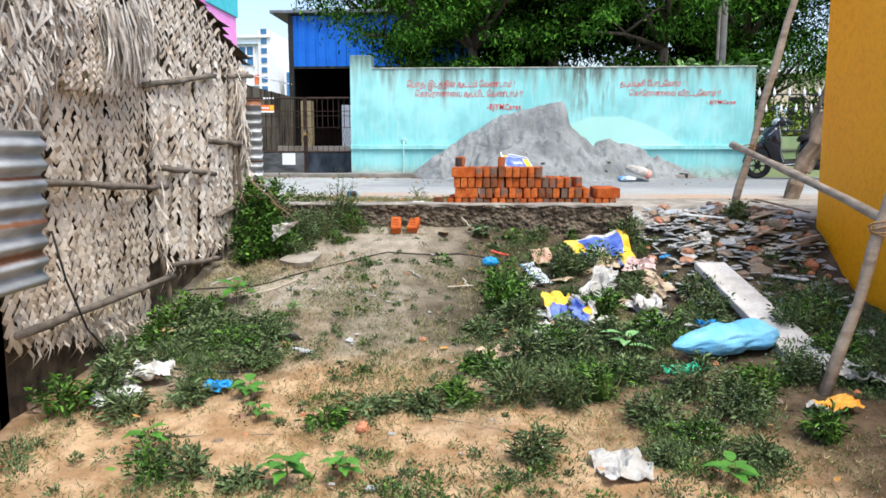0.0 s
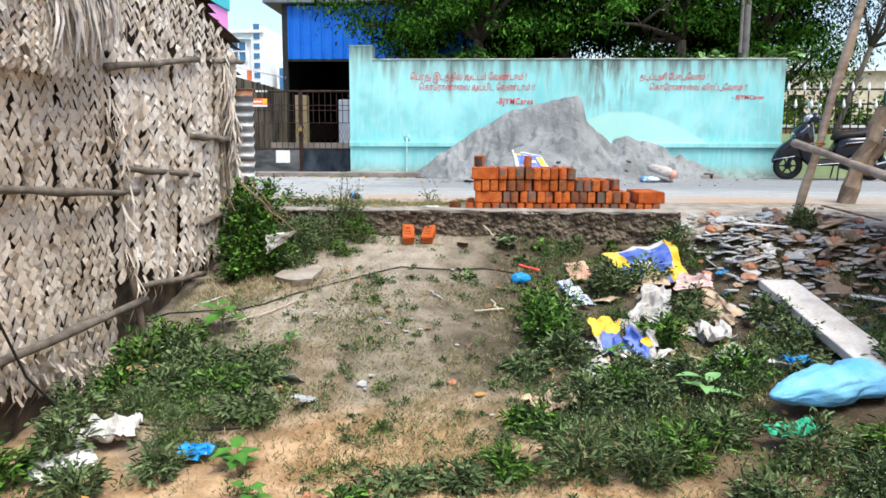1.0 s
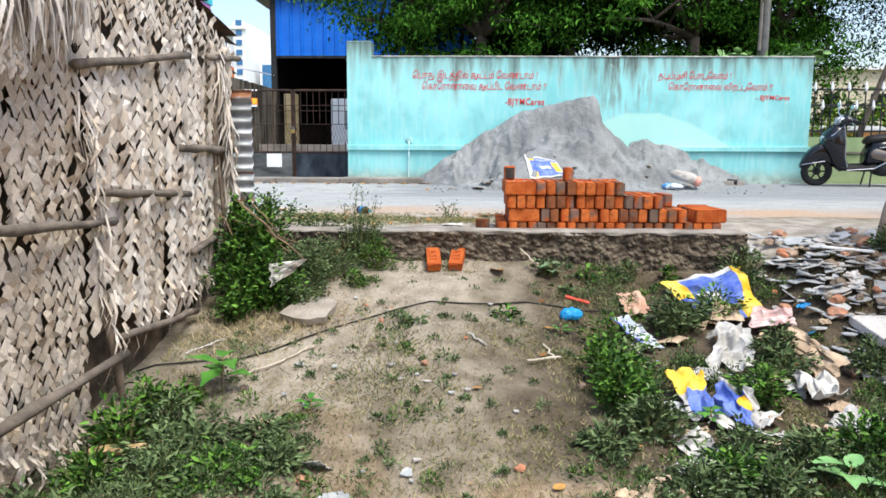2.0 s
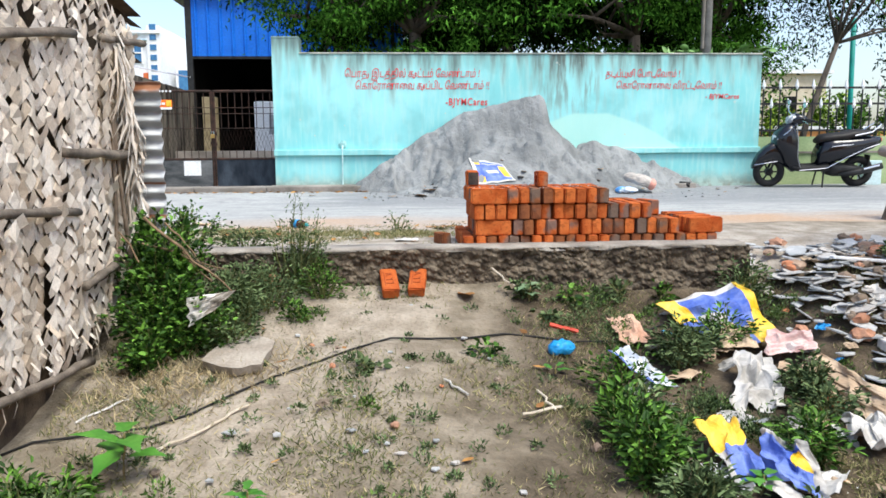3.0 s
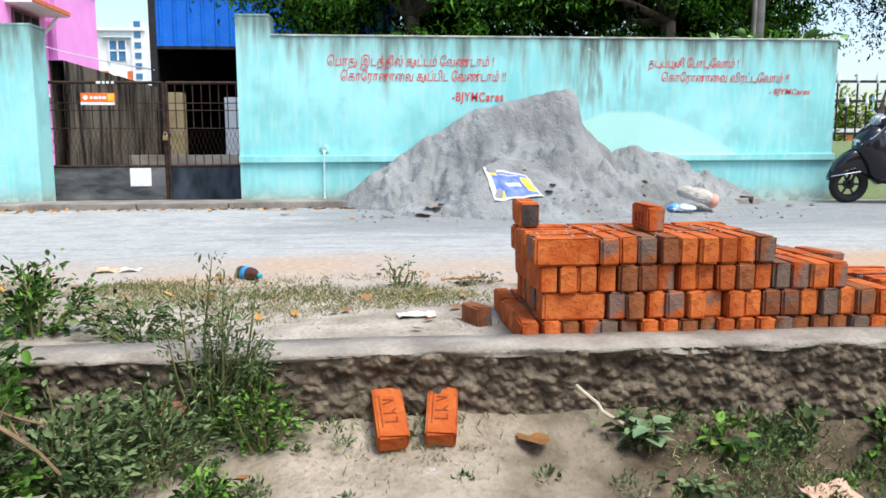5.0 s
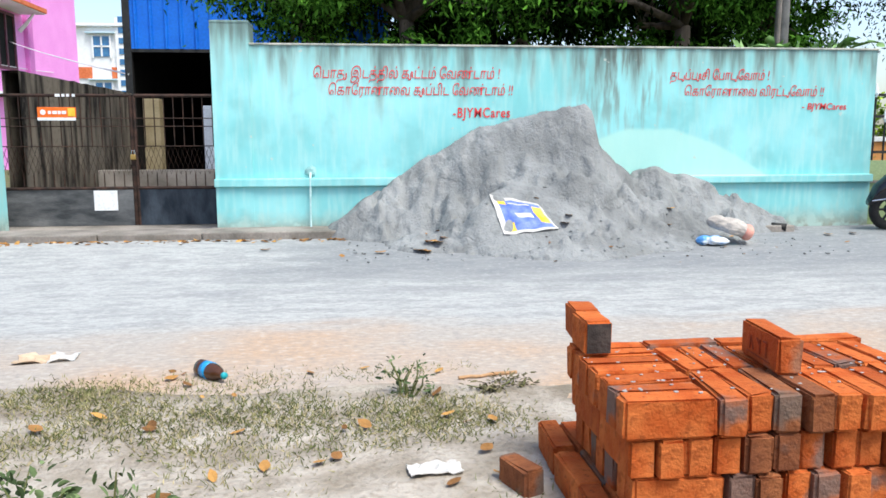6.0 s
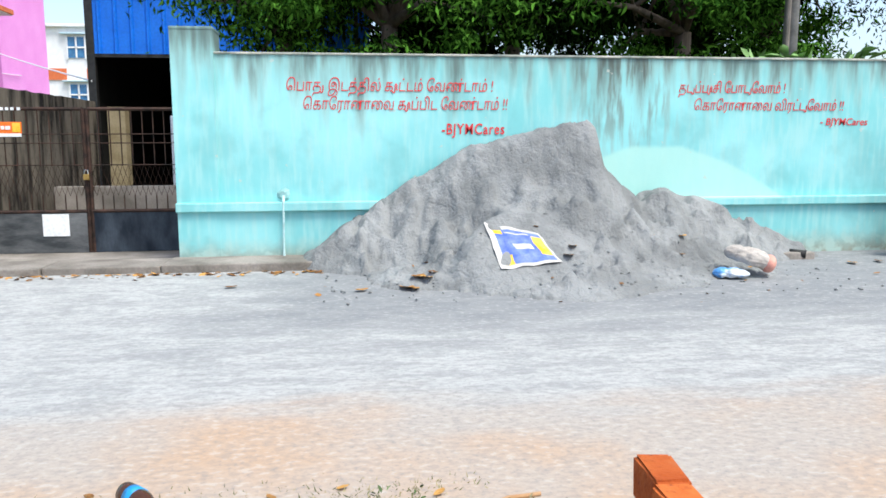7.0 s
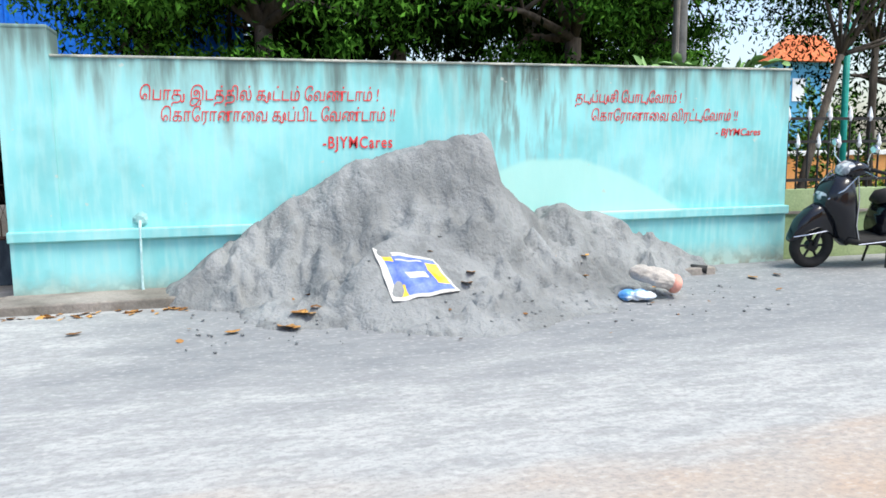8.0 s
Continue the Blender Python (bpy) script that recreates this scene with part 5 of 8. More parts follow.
# ---------------------------------------------------------------- trees
def tree(x, y, height, crown, seed, clumps=110, per=95, leaf=0.12, material=LEAF, label="", lean=(0, 0), low=2.0, category="tree", trunk_r=0.14, size=0.55, squash=0.8):
    rnd, rs = random.Random(seed), np.random.RandomState(seed)
    t = thing("tree", label, category)
    z0 = gz(x, y)
    fork = Vector((x + lean[0] * 0.55, y + lean[1] * 0.55, z0 + (low + height) * 0.32))
    bm = rods([(x, y, z0 - 0.1), (x + lean[0] * 0.2, y + lean[1] * 0.2, z0 + fork.z * 0.4), fork], [trunk_r * 1.2, trunk_r, trunk_r * 0.8], 9, 0.1, seed)
    top = Vector((x + lean[0], y + lean[1], (low + height) / 2))
    cents = []
    for k in range(clumps):
        while True:
            p = Vector((rnd.uniform(-1, 1), rnd.uniform(-1, 1), rnd.uniform(-1, 1)))
            if 0.25 < p.length < 1:
                break
        q = top + Vector((p.x * crown, p.y * crown * squash, p.z * (height - low) / 2))
        q += Vector((noise.noise(q * 0.7), noise.noise(q * 0.7 + Vector((5, 0, 0))), 0.5 * noise.noise(q * 0.9))) * 0.9
        cents.append(q)
    for k in range(9):
        e = rnd.choice(cents)
        mid = fork.lerp(e, 0.5) + Vector((rnd.uniform(-.2, .2), rnd.uniform(-.2, .2), 0.15))
        rod(bm, [fork, mid, e], [trunk_r * 0.55, trunk_r * 0.33, trunk_r * 0.1], 6, 0.1, seed + k)
        for _ in range(2):
            e2 = rnd.choice(cents)
            if (e2 - mid).length < crown:
                rod(bm, [mid, mid.lerp(e2, 0.5) + Vector((0, 0, 0.08)), e2], [trunk_r * 0.25, trunk_r * 0.16, trunk_r * 0.06], 5)
    part("trunk", bm, BARK, t, "dark rough trunk and limbs", True)
    P = []
    for c in cents:
        n = int(per * rnd.uniform(0.6, 1.3))
        r = size * rnd.uniform(0.6, 1.2)
        P.append(np.array(c) + rs.normal(size=(n, 3)) * np.array([r, r, r * 0.55]) * 0.6)
    P = np.concatenate(P)
    D = rs.normal(size=P.shape) + np.array([0, 0, -0.9])
    L = leaf * rs.uniform(0.6, 1.3, len(P))
    v, f = leaf_arrays(P, D, L, L * 0.34, rs)
    tagged(leaf_object("crown", v, f, material, t, "dense small leaves"), kind="stuff")
    return t


# near-black crowns among the green ones stand in for deep shade
DARKT = "dense green tree overhanging the wall, leaves darkened for shade"
tree(-0.9, 16.6, 6.2, 2.3, 1, 75, 330, 0.11, LEAF, DARKT, low=2.1, size=0.36)
tree(0.9, 17.4, 6.5, 2.2, 2, 140, 120, 0.13, LEAF_SHADE, DARKT, low=2.0)
tree(3.2, 16.8, 6.2, 2.2, 3, 78, 330, 0.11, LEAF, DARKT, low=2.1, size=0.36)
tree(-2.3, 17.2, 6.0, 1.9, 4, 80, 170, 0.11, LEAF, DARKT, low=2.3)
tree(5.4, 18.5, 6.6, 2.2, 5, 80, 240, 0.12, LEAF, DARKT, low=2.4, size=0.4)
tree(0.0, 21.0, 7.5, 3.2, 6, 230, 150, 0.18, LEAF_SHADE, DARKT, low=1.2)
tree(5.0, 22.0, 7.5, 2.9, 7, 200, 150, 0.18, LEAF_SHADE, DARKT, low=1.6)
tree(5.45, 15.2, 5.0, 1.5, 8, 60, 90, 0.08, LEAF_SHADE, "thin leaning tree behind the fence", lean=(1.5, 0.3), low=2.3, trunk_r=0.055)
tree(8.9, 17.5, 5.8, 1.8, 9, 60, 80, 0.12, LEAF, "green tree in the park behind the fence", low=2.9, trunk_r=0.07)
tree(9.0, 27.0, 5.0, 2.4, 10, 60, 80, 0.17, LEAF, "green tree in the park behind the fence", low=2.0)
tree(13.5, 21.0, 6.0, 2.6, 11, 90, 90, 0.15, LEAF_SHADE, "green tree in the park behind the fence", low=1.3)
tree(-3.9, 24.0, 7.5, 2.4, 14, 90, 90, 0.17, LEAF_SHADE, DARKT, low=3.4)


def bush(x, y, z, rx, ry, h, n, leaf, material, seed, label, category="bush", name="bush", stems=14, ratio=0.55, up=0.5):
    rs, rnd = np.random.RandomState(seed), random.Random(seed)
    t = thing(name, label, category, pose(x, y, z))
    bm = bmesh.new()
    tips = []
    for k in range(stems):
        a, r = rnd.uniform(0, 6.28), rnd.random() ** 0.6
        e = Vector((rx * r * math.cos(a), ry * r * math.sin(a), h * rnd.uniform(0.45, 1.0) * (1.05 - 0.35 * r)))
        b = Vector((e.x * 0.25, e.y * 0.25, -0.03))
        mid = b.lerp(e, 0.5) + Vector((rnd.uniform(-.04, .04), rnd.uniform(-.04, .04), h * 0.08))
        rod(bm, [b, mid, e], [0.006, 0.004, 0.0018], 4)
        tips.append((b, mid, e))
    st = part("stalk", bm, mat("green stem", (0.10, 0.13, 0.04), (0.2, 0.2, 0.08), 10, 0.8, 0, 40), t)
    tagged(st, kind="stuff")
    P, D = [], []
    for k in range(n):
        b, mid, e = tips[rnd.randrange(len(tips))]
        s = rnd.random() ** 0.6
        p = b.lerp(mid, s * 2) if s < 0.5 else mid.lerp(e, s * 2 - 1)
        j = 0.016 + 0.055 * min(rx, h)
        p = p + Vector((rnd.gauss(0, j), rnd.gauss(0, j), rnd.gauss(0, j * 0.7)))
        p.z = max(p.z, 0.01)
        P.append(p)
        D.append((p - Vector((0, 0, p.z * 0.6))).normalized() * 0.7 + Vector((rnd.gauss(0, .5), rnd.gauss(0, .5), up * rnd.uniform(-0.6, 0.8))))
    L = leaf * rs.uniform(0.55, 1.25, n)
    v, f = oval_leaves(np.array(P), np.array(D), L, L * ratio, rs)
    tagged(leaf_object("foliage", v, f, material, t), kind="stuff")
    return t


bush(3.75, 14.5, 1.3, 0.9, 0.4, 1.25, 260, 0.24, mat("pale broad leaf", (0.10, 0.22, 0.06), (0.2, 0.34, 0.12), 4, 0.5, 0, 40, vary=0.3, island=1), 51, "pale broad-leaved bush just behind the wall", stems=16, ratio=0.35)
PARK_LEAF = mat("yellow-green garden leaf", (0.05, 0.13, 0.01), (0.14, 0.27, 0.02), 2, 0.6, 0, 40, vary=0.4, c3=(0.26, 0.36, 0.04), island=1, spec=0.1)
for k_, (bx_, by_) in enumerate(((5.6, 17.6), (6.6, 18.4), (7.9, 17.2), (9.6, 18.0), (11.5, 17.4), (7.2, 23.0), (9.4, 24.0), (12.0, 22.6), (14.5, 24.0))):
    bush(bx_, by_, 0.05, 0.7, 0.6, 1.3 + 0.35 * (k_ % 3), 1100, 0.09, PARK_LEAF if k_ % 2 else LEAF_BUSH, 130 + k_, "green garden bush in the park behind the fence", stems=16)
for k_, (bx_, by_, bh_) in enumerate(((10.5, 27.0, 3.4), (13.5, 28.5, 3.0), (16.5, 27.0, 3.6), (8.2, 26.0, 2.6))):
    bush(bx_, by_, 0.05, 1.8, 1.0, bh_, 1500, 0.17, PARK_LEAF if k_ % 2 else LEAF_BUSH, 150 + k_, "tall green shrub at the back of the park", "shrub", "shrub", 30)
pole_t = thing("utility_pole", "grey concrete utility pole behind the wall", "pole")
part("pole", rods([(4.05, 15.6, 0.0), (4.12, 15.6, 7.5)], [0.10, 0.07], 10), mat("pole concrete", (0.16, 0.16, 0.16), (0.27, 0.27, 0.26), 4, 0.9, 0.2, 30), pole_t, "", True)
part("conduit", rods([(3.97, 15.5, 2.3), (3.98, 15.5, 3.4)], 0.03, 8), KERB, pole_t, "grey conduit box")

# ---------------------------------------------------------------- bricks
def brick_mesh(seed, length=0.226, width=0.0650, height=0.098):
    """A worn hand-made brick lying along y on its edge, base at the origin's level."""
    rnd = random.Random(seed)
    bm = boxed(-width / 2, width / 2, -length / 2, length / 2, 0, height, 0)
    es = list(bm.edges)
    bmesh.ops.bevel(bm, geom=es, offset=0.007, segments=2, affect="EDGES")
    for v in bm.verts:
        k = 0.0032
        v.co += Vector((rnd.uniform(-k, k), rnd.uniform(-k, k), rnd.uniform(-k, k) if v.co.z > 0.02 else 0))
    me = bpy.data.meshes.new("brick")
    bm.to_mesh(me)
    bm.free()
    return me


BRICKS = []
for s in range(6):
    for material in (BRICK, BRICK, BRICK_GREY):
        me = brick_mesh(s)
        me.materials.append(material)
        BRICKS.append(me)


FRESH_ONE, GREY_ONE = brick_mesh(11), brick_mesh(12)
FRESH_ONE.materials.append(BRICK_FRESH)
GREY_ONE.materials.append(BRICK_GREY)


def brick(x, y, z, rz, rnd, parent, grey=0.2):
    k = rnd.randrange(6) * 3 + (2 if rnd.random() < grey else rnd.randrange(2))
    ob = new("brick", BRICKS[k])
    ob.parent = parent
    ob.matrix_local = pose(x + rnd.uniform(-.003, .003), y + rnd.uniform(-.015, .012), z, 0, 0, rz + rnd.uniform(-3, 3) + (180 if rnd.random() < 0.5 else 0))
    return ob


stack = thing("brick_stack", "stepped stack of orange and ash-grey fired bricks on edge", "brick stack", pose(0, 0, 0.0))
rb = random.Random(21)
RH, PX_ = 0.0995, 0.0722
FRONT = 7.19


def course(z, x0, x1, end_rows, deep=2, grey=0.22, skip=0, y0=FRONT):
    """One course: stretchers at the end (if any), then headers two or more deep."""
    x = x0
    if end_rows:
        for k in range(end_rows):
            brick(x + 0.115, y0 + 0.037 + k * 0.0755, z, 90, rb, stack, 0.08)
        x += 0.235
    while x + PX_ * 0.9 < x1:
        for d in range(deep):
            brick(x + PX_ / 2, y0 + 0.115 + d * 0.233, z, 0, rb, stack, grey if d == 0 else 0.1)
        x += PX_


Z0 = -0.005
course(Z0, -0.955, 0.74, 0, 3, 0.3, y0=FRONT - 0.005)
course(Z0 + RH, -0.875, 0.50, 7, 3, 0.22)
course(Z0 + RH * 2, -0.89, 0.29, 0, 2, 0.25, y0=FRONT + 0.005)
course(Z0 + RH * 3, -0.905, 0.01, 7, 2, 0.28)
brick(0.62, FRONT + 0.037, Z0 + RH, 90, rb, stack, 0)
for k in range(1, 7):
    brick(0.615, FRONT + 0.037 + k * 0.0755, Z0 + RH, 90, rb, stack, 0.1)
brick(0.345, FRONT + 0.36, Z0 + RH * 2, 8, rb, stack, 0)


# one more row of bricks behind the upper courses
for lev, xs in ((2, (-0.76, -0.53, -0.30, -0.07, 0.16)), (3, (-0.56, -0.33, -0.10))):
    for bx in xs:
        brick(bx, FRONT + 0.508, Z0 + RH * lev, 90, rb, stack, 0.15)


def crumbs():
    """Grey mortar crumbs and chips lying on the top course."""
    rnd = random.Random(44)
    bm = bmesh.new()
    for _ in range(100):
        x = rnd.uniform(-0.9, -0.02)
        y, s = FRONT + rnd.uniform(0.03, 0.44), rnd.uniform(0.002, 0.006)
        bmesh.ops.create_icosphere(bm, subdivisions=1, radius=s, matrix=Matrix.Translation((x, y, Z0 + RH * 4 + s * 0.1)) @ Matrix.Diagonal((rnd.uniform(.7, 1.6), rnd.uniform(.7, 1.6), 0.4, 1)))
    tagged(part("crumbs", bm, mat("mortar crumb", (0.24, 0.235, 0.23), (0.45, 0.445, 0.44), 30, 0.95, 0, 60), stack, "grey mortar crumbs"), kind="stuff")


crumbs()
BURNT = mat("burnt brick end", (0.022, 0.02, 0.019), (0.07, 0.06, 0.055), 18, 0.95, 0.5, 90)


def loose_brick(m, label, grey=False):
    t = tagged(new("brick", GREY_ONE if grey else FRESH_ONE), label, "brick", "loose bricks")
    t.matrix_world = m
    return t


HALF_ONE = brick_mesh(13, 0.138, 0.080)
HALF_ONE.materials.append(BRICK_FRESH)


def half_brick(m, label):
    t = tagged(new("brick", HALF_ONE), label, "brick", "loose bricks")
    t.matrix_world = m
    if "ash-grey" in label:
        part("burnt_end", boxed(-0.034, 0.034, -0.0715, -0.0675, 0.006, 0.091, 0.0), BURNT, t, "ash-grey burnt end")
    return t


def stamped(m, label):
    """A brick with the maker's mark pressed into its broad side, as short strokes."""
    t = loose_brick(m, label)
    x = -0.0336
    for a, b in (((-0.05, 0.028), (-0.05, 0.068)), ((-0.05, 0.068), (-0.03, 0.068)), ((-0.012, 0.028), (-0.012, 0.068)), ((-0.012, 0.05), (0.008, 0.068)), ((0.028, 0.03), (0.046, 0.066)), ((0.046, 0.066), (0.05, 0.03))):
        part("stamp", rods([(x, *a), (x, *b)], 0.0026, 5), STAMP, t, "pressed mark in the brick face")
    part("stamp", rods([(x, -0.07, 0.02), (x, 0.07, 0.02)], 0.0016, 4), STAMP, t, "pressed frame line")
    return t


half_brick(pose(-0.850, 7.637, Z0 + RH * 4, 0, 0, 1), "half brick with an ash-grey end on top of the stack")
half_brick(pose(-0.836, 7.782, Z0 + RH * 4, 0, 0, -3), "orange half brick on top of the stack")
stamped(pose(-0.413, 7.445, Z0 + RH * 4, 0, 0, -4), "orange brick set askew on top of the stack")
# two bricks leaning on the slope below the ledge
for bx, by, rz in ((-1.415, 6.85, 6), (-1.265, 6.86, -7)):
    stamped(pose(bx, by, gz(bx, by) + 0.005, 0, 0, rz) @ pose(0, 0, 0, 25, 0, 0) @ pose(-0.05, 0.113, 0.035, 0, 90, 0), "orange brick leaning on the dirt slope")
loose_brick(pose(-1.06, 7.60, -0.015, 0, 0, 24) @ Matrix.Diagonal((1, 0.62, 0.95, 1)), "lone brown brick half buried in the dirt", True)

# ---------------------------------------------------------------- scooter
def scooter(m):
    t = thing("scooter", "parked black motor scooter with chrome trim", "scooter", m)
    R = 0.225

    def wheel(x):
        v, f = [], []
        seg, sec = 32, 10
        for i in range(seg):
            a = 2 * math.pi * i / seg
            for j in range(sec):
                b = 2 * math.pi * j / sec
                r = R - 0.05 + 0.05 * math.cos(b)
                v.append((x + r * math.cos(a), 0.05 * math.sin(b), R + r * math.sin(a)))
        for i in range(seg):
            for j in range(sec):
                f.append((i * sec + j, i * sec + (j + 1) % sec, ((i + 1) % seg) * sec + (j + 1) % sec, ((i + 1) % seg) * sec + j))
        wh = raw("wheel", v, f, RUBBER, t, "black tyre", True)
        bm = rods([(x, -0.035, R), (x, 0.035, R)], 0.055, 14)
        for k in range(6):
            a = k * math.pi / 3
            rod(bm, [(x, 0, R), (x + 0.13 * math.cos(a), 0, R + 0.13 * math.sin(a))], 0.013, 6)
        ring = [(x + 0.133 * math.cos(a), 0, R + 0.133 * math.sin(a)) for a in np.linspace(0, 6.283, 25)]
        rod(bm, ring, 0.014, 6)
        part("rim", bm, mat("dark alloy", (0.010, 0.010, 0.011), (0.022, 0.022, 0.024), 4, 0.4, 0, 20, metal=0.3), wh, "dark alloy rim")

    def loft(name, secs, material, label="", sub=2):
        """secs: (x, z_mid, half_height, half_width) from front to back."""
        v, f = [], []
        n = 16
        for x, z, hh, hw in secs:
            for i in range(n):
                a = 2 * math.pi * i / n
                c, s = math.cos(a), math.sin(a)
                v.append((x, hw * math.copysign(abs(c) ** 0.7, c), z + hh * math.copysign(abs(s) ** 0.7, s)))
        for i in range(len(secs) - 1):
            for j in range(n):
                f.append((i * n + j, (i + 1) * n + j, (i + 1) * n + (j + 1) % n, i * n + (j + 1) % n))
        f += [tuple(range(n)), tuple(reversed(range((len(secs) - 1) * n, len(secs) * n)))]
        ob = raw(name, v, f, material, t, label, True)
        return ob

    wheel(0.225)
    wheel(1.465)
    # front mudguard, apron, floorboard, tail, seat
    loft("mudguard", [(-0.02, 0.30, 0.03, 0.05), (0.04, 0.39, 0.10, 0.085), (0.14, 0.47, 0.12, 0.10), (0.24, 0.52, 0.13, 0.10), (0.36, 0.48, 0.14, 0.09), (0.46, 0.38, 0.08, 0.08)], BODY, "glossy black front mudguard")
    loft("apron", [(0.24, 0.66, 0.06, 0.07), (0.28, 0.68, 0.13, 0.15), (0.34, 0.67, 0.20, 0.19), (0.41, 0.62, 0.30, 0.20), (0.48, 0.60, 0.34, 0.19), (0.53, 0.52, 0.30, 0.18), (0.57, 0.36, 0.12, 0.17), (0.62, 0.30, 0.05, 0.16)], BODY, "glossy black front apron")
    loft("floorboard", [(0.50, 0.30, 0.045, 0.17), (0.6, 0.285, 0.045, 0.19), (0.85, 0.285, 0.05, 0.19), (1.0, 0.30, 0.06, 0.18)], RUBBER, "black floorboard")
    loft("tail", [(0.86, 0.42, 0.12, 0.14), (0.92, 0.50, 0.18, 0.17), (1.05, 0.53, 0.18, 0.185), (1.25, 0.56, 0.16, 0.18), (1.45, 0.60, 0.13, 0.16), (1.62, 0.64, 0.09, 0.12), (1.72, 0.67, 0.05, 0.08)], BODY, "glossy black tail panels")
    loft("seat", [(0.84, 0.66, 0.03, 0.09), (0.90, 0.70, 0.055, 0.12), (1.05, 0.72, 0.055, 0.14), (1.2, 0.735, 0.05, 0.145), (1.3, 0.76, 0.055, 0.145), (1.5, 0.775, 0.045, 0.13), (1.6, 0.775, 0.025, 0.10)], SEATMAT, "black vinyl seat")
    loft("engine", [(1.0, 0.26, 0.07, 0.09), (1.1, 0.26, 0.10, 0.13), (1.35, 0.25, 0.09, 0.14), (1.5, 0.24, 0.06, 0.12)], IRON_BLACK, "dark engine case")
    loft("handlebar_cowl", [(0.42, 0.94, 0.02, 0.03), (0.46, 0.95, 0.065, 0.10), (0.54, 0.975, 0.085, 0.14), (0.63, 0.97, 0.06, 0.12), (0.72, 0.94, 0.03, 0.08)], BODY, "black handlebar cowl")
    loft("headlamp", [(0.40, 0.945, 0.015, 0.03), (0.42, 0.955, 0.05, 0.08), (0.50, 0.985, 0.060, 0.11)], LENS, "clear headlamp")
    loft("indicator", [(0.235, 0.70, 0.015, 0.02), (0.255, 0.71, 0.045, 0.09), (0.30, 0.735, 0.045, 0.115)], LENS, "clear front indicator lens")
    loft("tail_lamp", [(1.70, 0.67, 0.035, 0.07), (1.745, 0.68, 0.03, 0.05)], RED_PL, "red tail lamp")
    part("fork", rods([(0.225, 0.055, 0.225), (0.30, 0.055, 0.5)], 0.018, 8), IRON_BLACK, t)
    part("fork", rods([(0.225, -0.055, 0.225), (0.30, -0.055, 0.5)], 0.018, 8), IRON_BLACK, t)
    part("steering_column", rods([(0.42, 0, 0.7), (0.56, 0, 0.98)], 0.06, 8), BODY, t)
    for s in (-1, 1):
        part("handlebar", rods([(0.58, 0.08 * s, 0.98), (0.62, 0.2 * s, 0.985), (0.70, 0.34 * s, 0.96)], 0.017, 8), RUBBER, t, "black grip")
        part("brake_lever", rods([(0.57, 0.16 * s, 0.965), (0.59, 0.3 * s, 0.935)], 0.006, 6), CHROME, t, "chrome lever")
        mr_ = part("mirror", rods([(0.58, 0.2 * s, 0.99), (0.52, 0.24 * s, 1.07), (0.52, 0.26 * s, 1.15)], 0.006, 6), CHROME, t, "chrome mirror stalk")
        h = bmesh.new()
        bmesh.ops.create_uvsphere(h, u_segments=14, v_segments=8, radius=1, matrix=Matrix.Translation((0.53, 0.29 * s, 1.19)) @ Matrix.Diagonal((0.022, 0.065, 0.042, 1)))
        part("mirror_head", h, CHROME, mr_, "oval chrome mirror head", True)
        part("trim", rods([(0.26, 0.11 * s, 0.70), (0.36, 0.19 * s, 0.80), (0.48, 0.196 * s, 0.93), (0.53, 0.186 * s, 0.70), (0.545, 0.18 * s, 0.45), (0.60, 0.17 * s, 0.31)], 0.007, 6), CHROME, t, "chrome apron strip")
        part("trim", rods([(-0.01, 0.06 * s, 0.33), (0.12, 0.105 * s, 0.36), (0.30, 0.10 * s, 0.39)], 0.006, 6), CHROME, t, "chrome mudguard strip")
        part("trim", rods([(0.58, 0.2 * s, 0.27), (0.95, 0.2 * s, 0.30), (1.25, 0.2 * s, 0.47), (1.5, 0.17 * s, 0.58), (1.68, 0.13 * s, 0.63)], 0.006, 6), CHROME, t, "chrome side guard")
        part("trim", rods([(1.0, 0.187 * s, 0.60), (1.15, 0.188 * s, 0.62), (1.3, 0.185 * s, 0.63)], [0.003, 0.006, 0.002], 6), CHROME, t, "chrome side flash")
        part("grab_rail", rods([(1.32, 0.14 * s, 0.75), (1.55, 0.14 * s, 0.80), (1.68, 0.10 * s, 0.90), (1.70, 0.0, 0.92)], 0.011, 6), CHROME, t, "chrome grab rail")
    part("exhaust", rods([(1.15, -0.16, 0.2), (1.4, -0.18, 0.24), (1.72, -0.18, 0.33)], [0.02, 0.045, 0.045], 10), IRON_BLACK, t, "black exhaust", True)
    part("heat_shield", rods([(1.45, -0.225, 0.29), (1.66, -0.225, 0.345)], 0.018, 8), CHROME, t, "chrome heat shield")
    part("centre_stand", rods([(0.95, 0.12, 0.25), (0.93, 0.17, 0.0)], 0.012, 6), IRON_BLACK, t)
    part("centre_stand", rods([(0.95, -0.12, 0.25), (0.93, -0.17, 0.0)], 0.012, 6), IRON_BLACK, t)
    part("mudflap", boxed(1.58, 1.60, -0.07, 0.07, 0.22, 0.46), RUBBER, t)
    return t


scooter(pose(3.85, 13.24, gz(5, 13.0) + 0.018, 7, 0, -7))
pail = thing("white_box", "pale plastic box standing behind the scooter", "box")
part("box", boxed(5.62, 5.86, 13.30, 13.52, gz(5.7, 13.4) + 0.02, 0.42, 0.01), mat("pale box", (0.45, 0.6, 0.62), (0.6, 0.72, 0.74), 4, 0.6, 0.1, 30), pail)

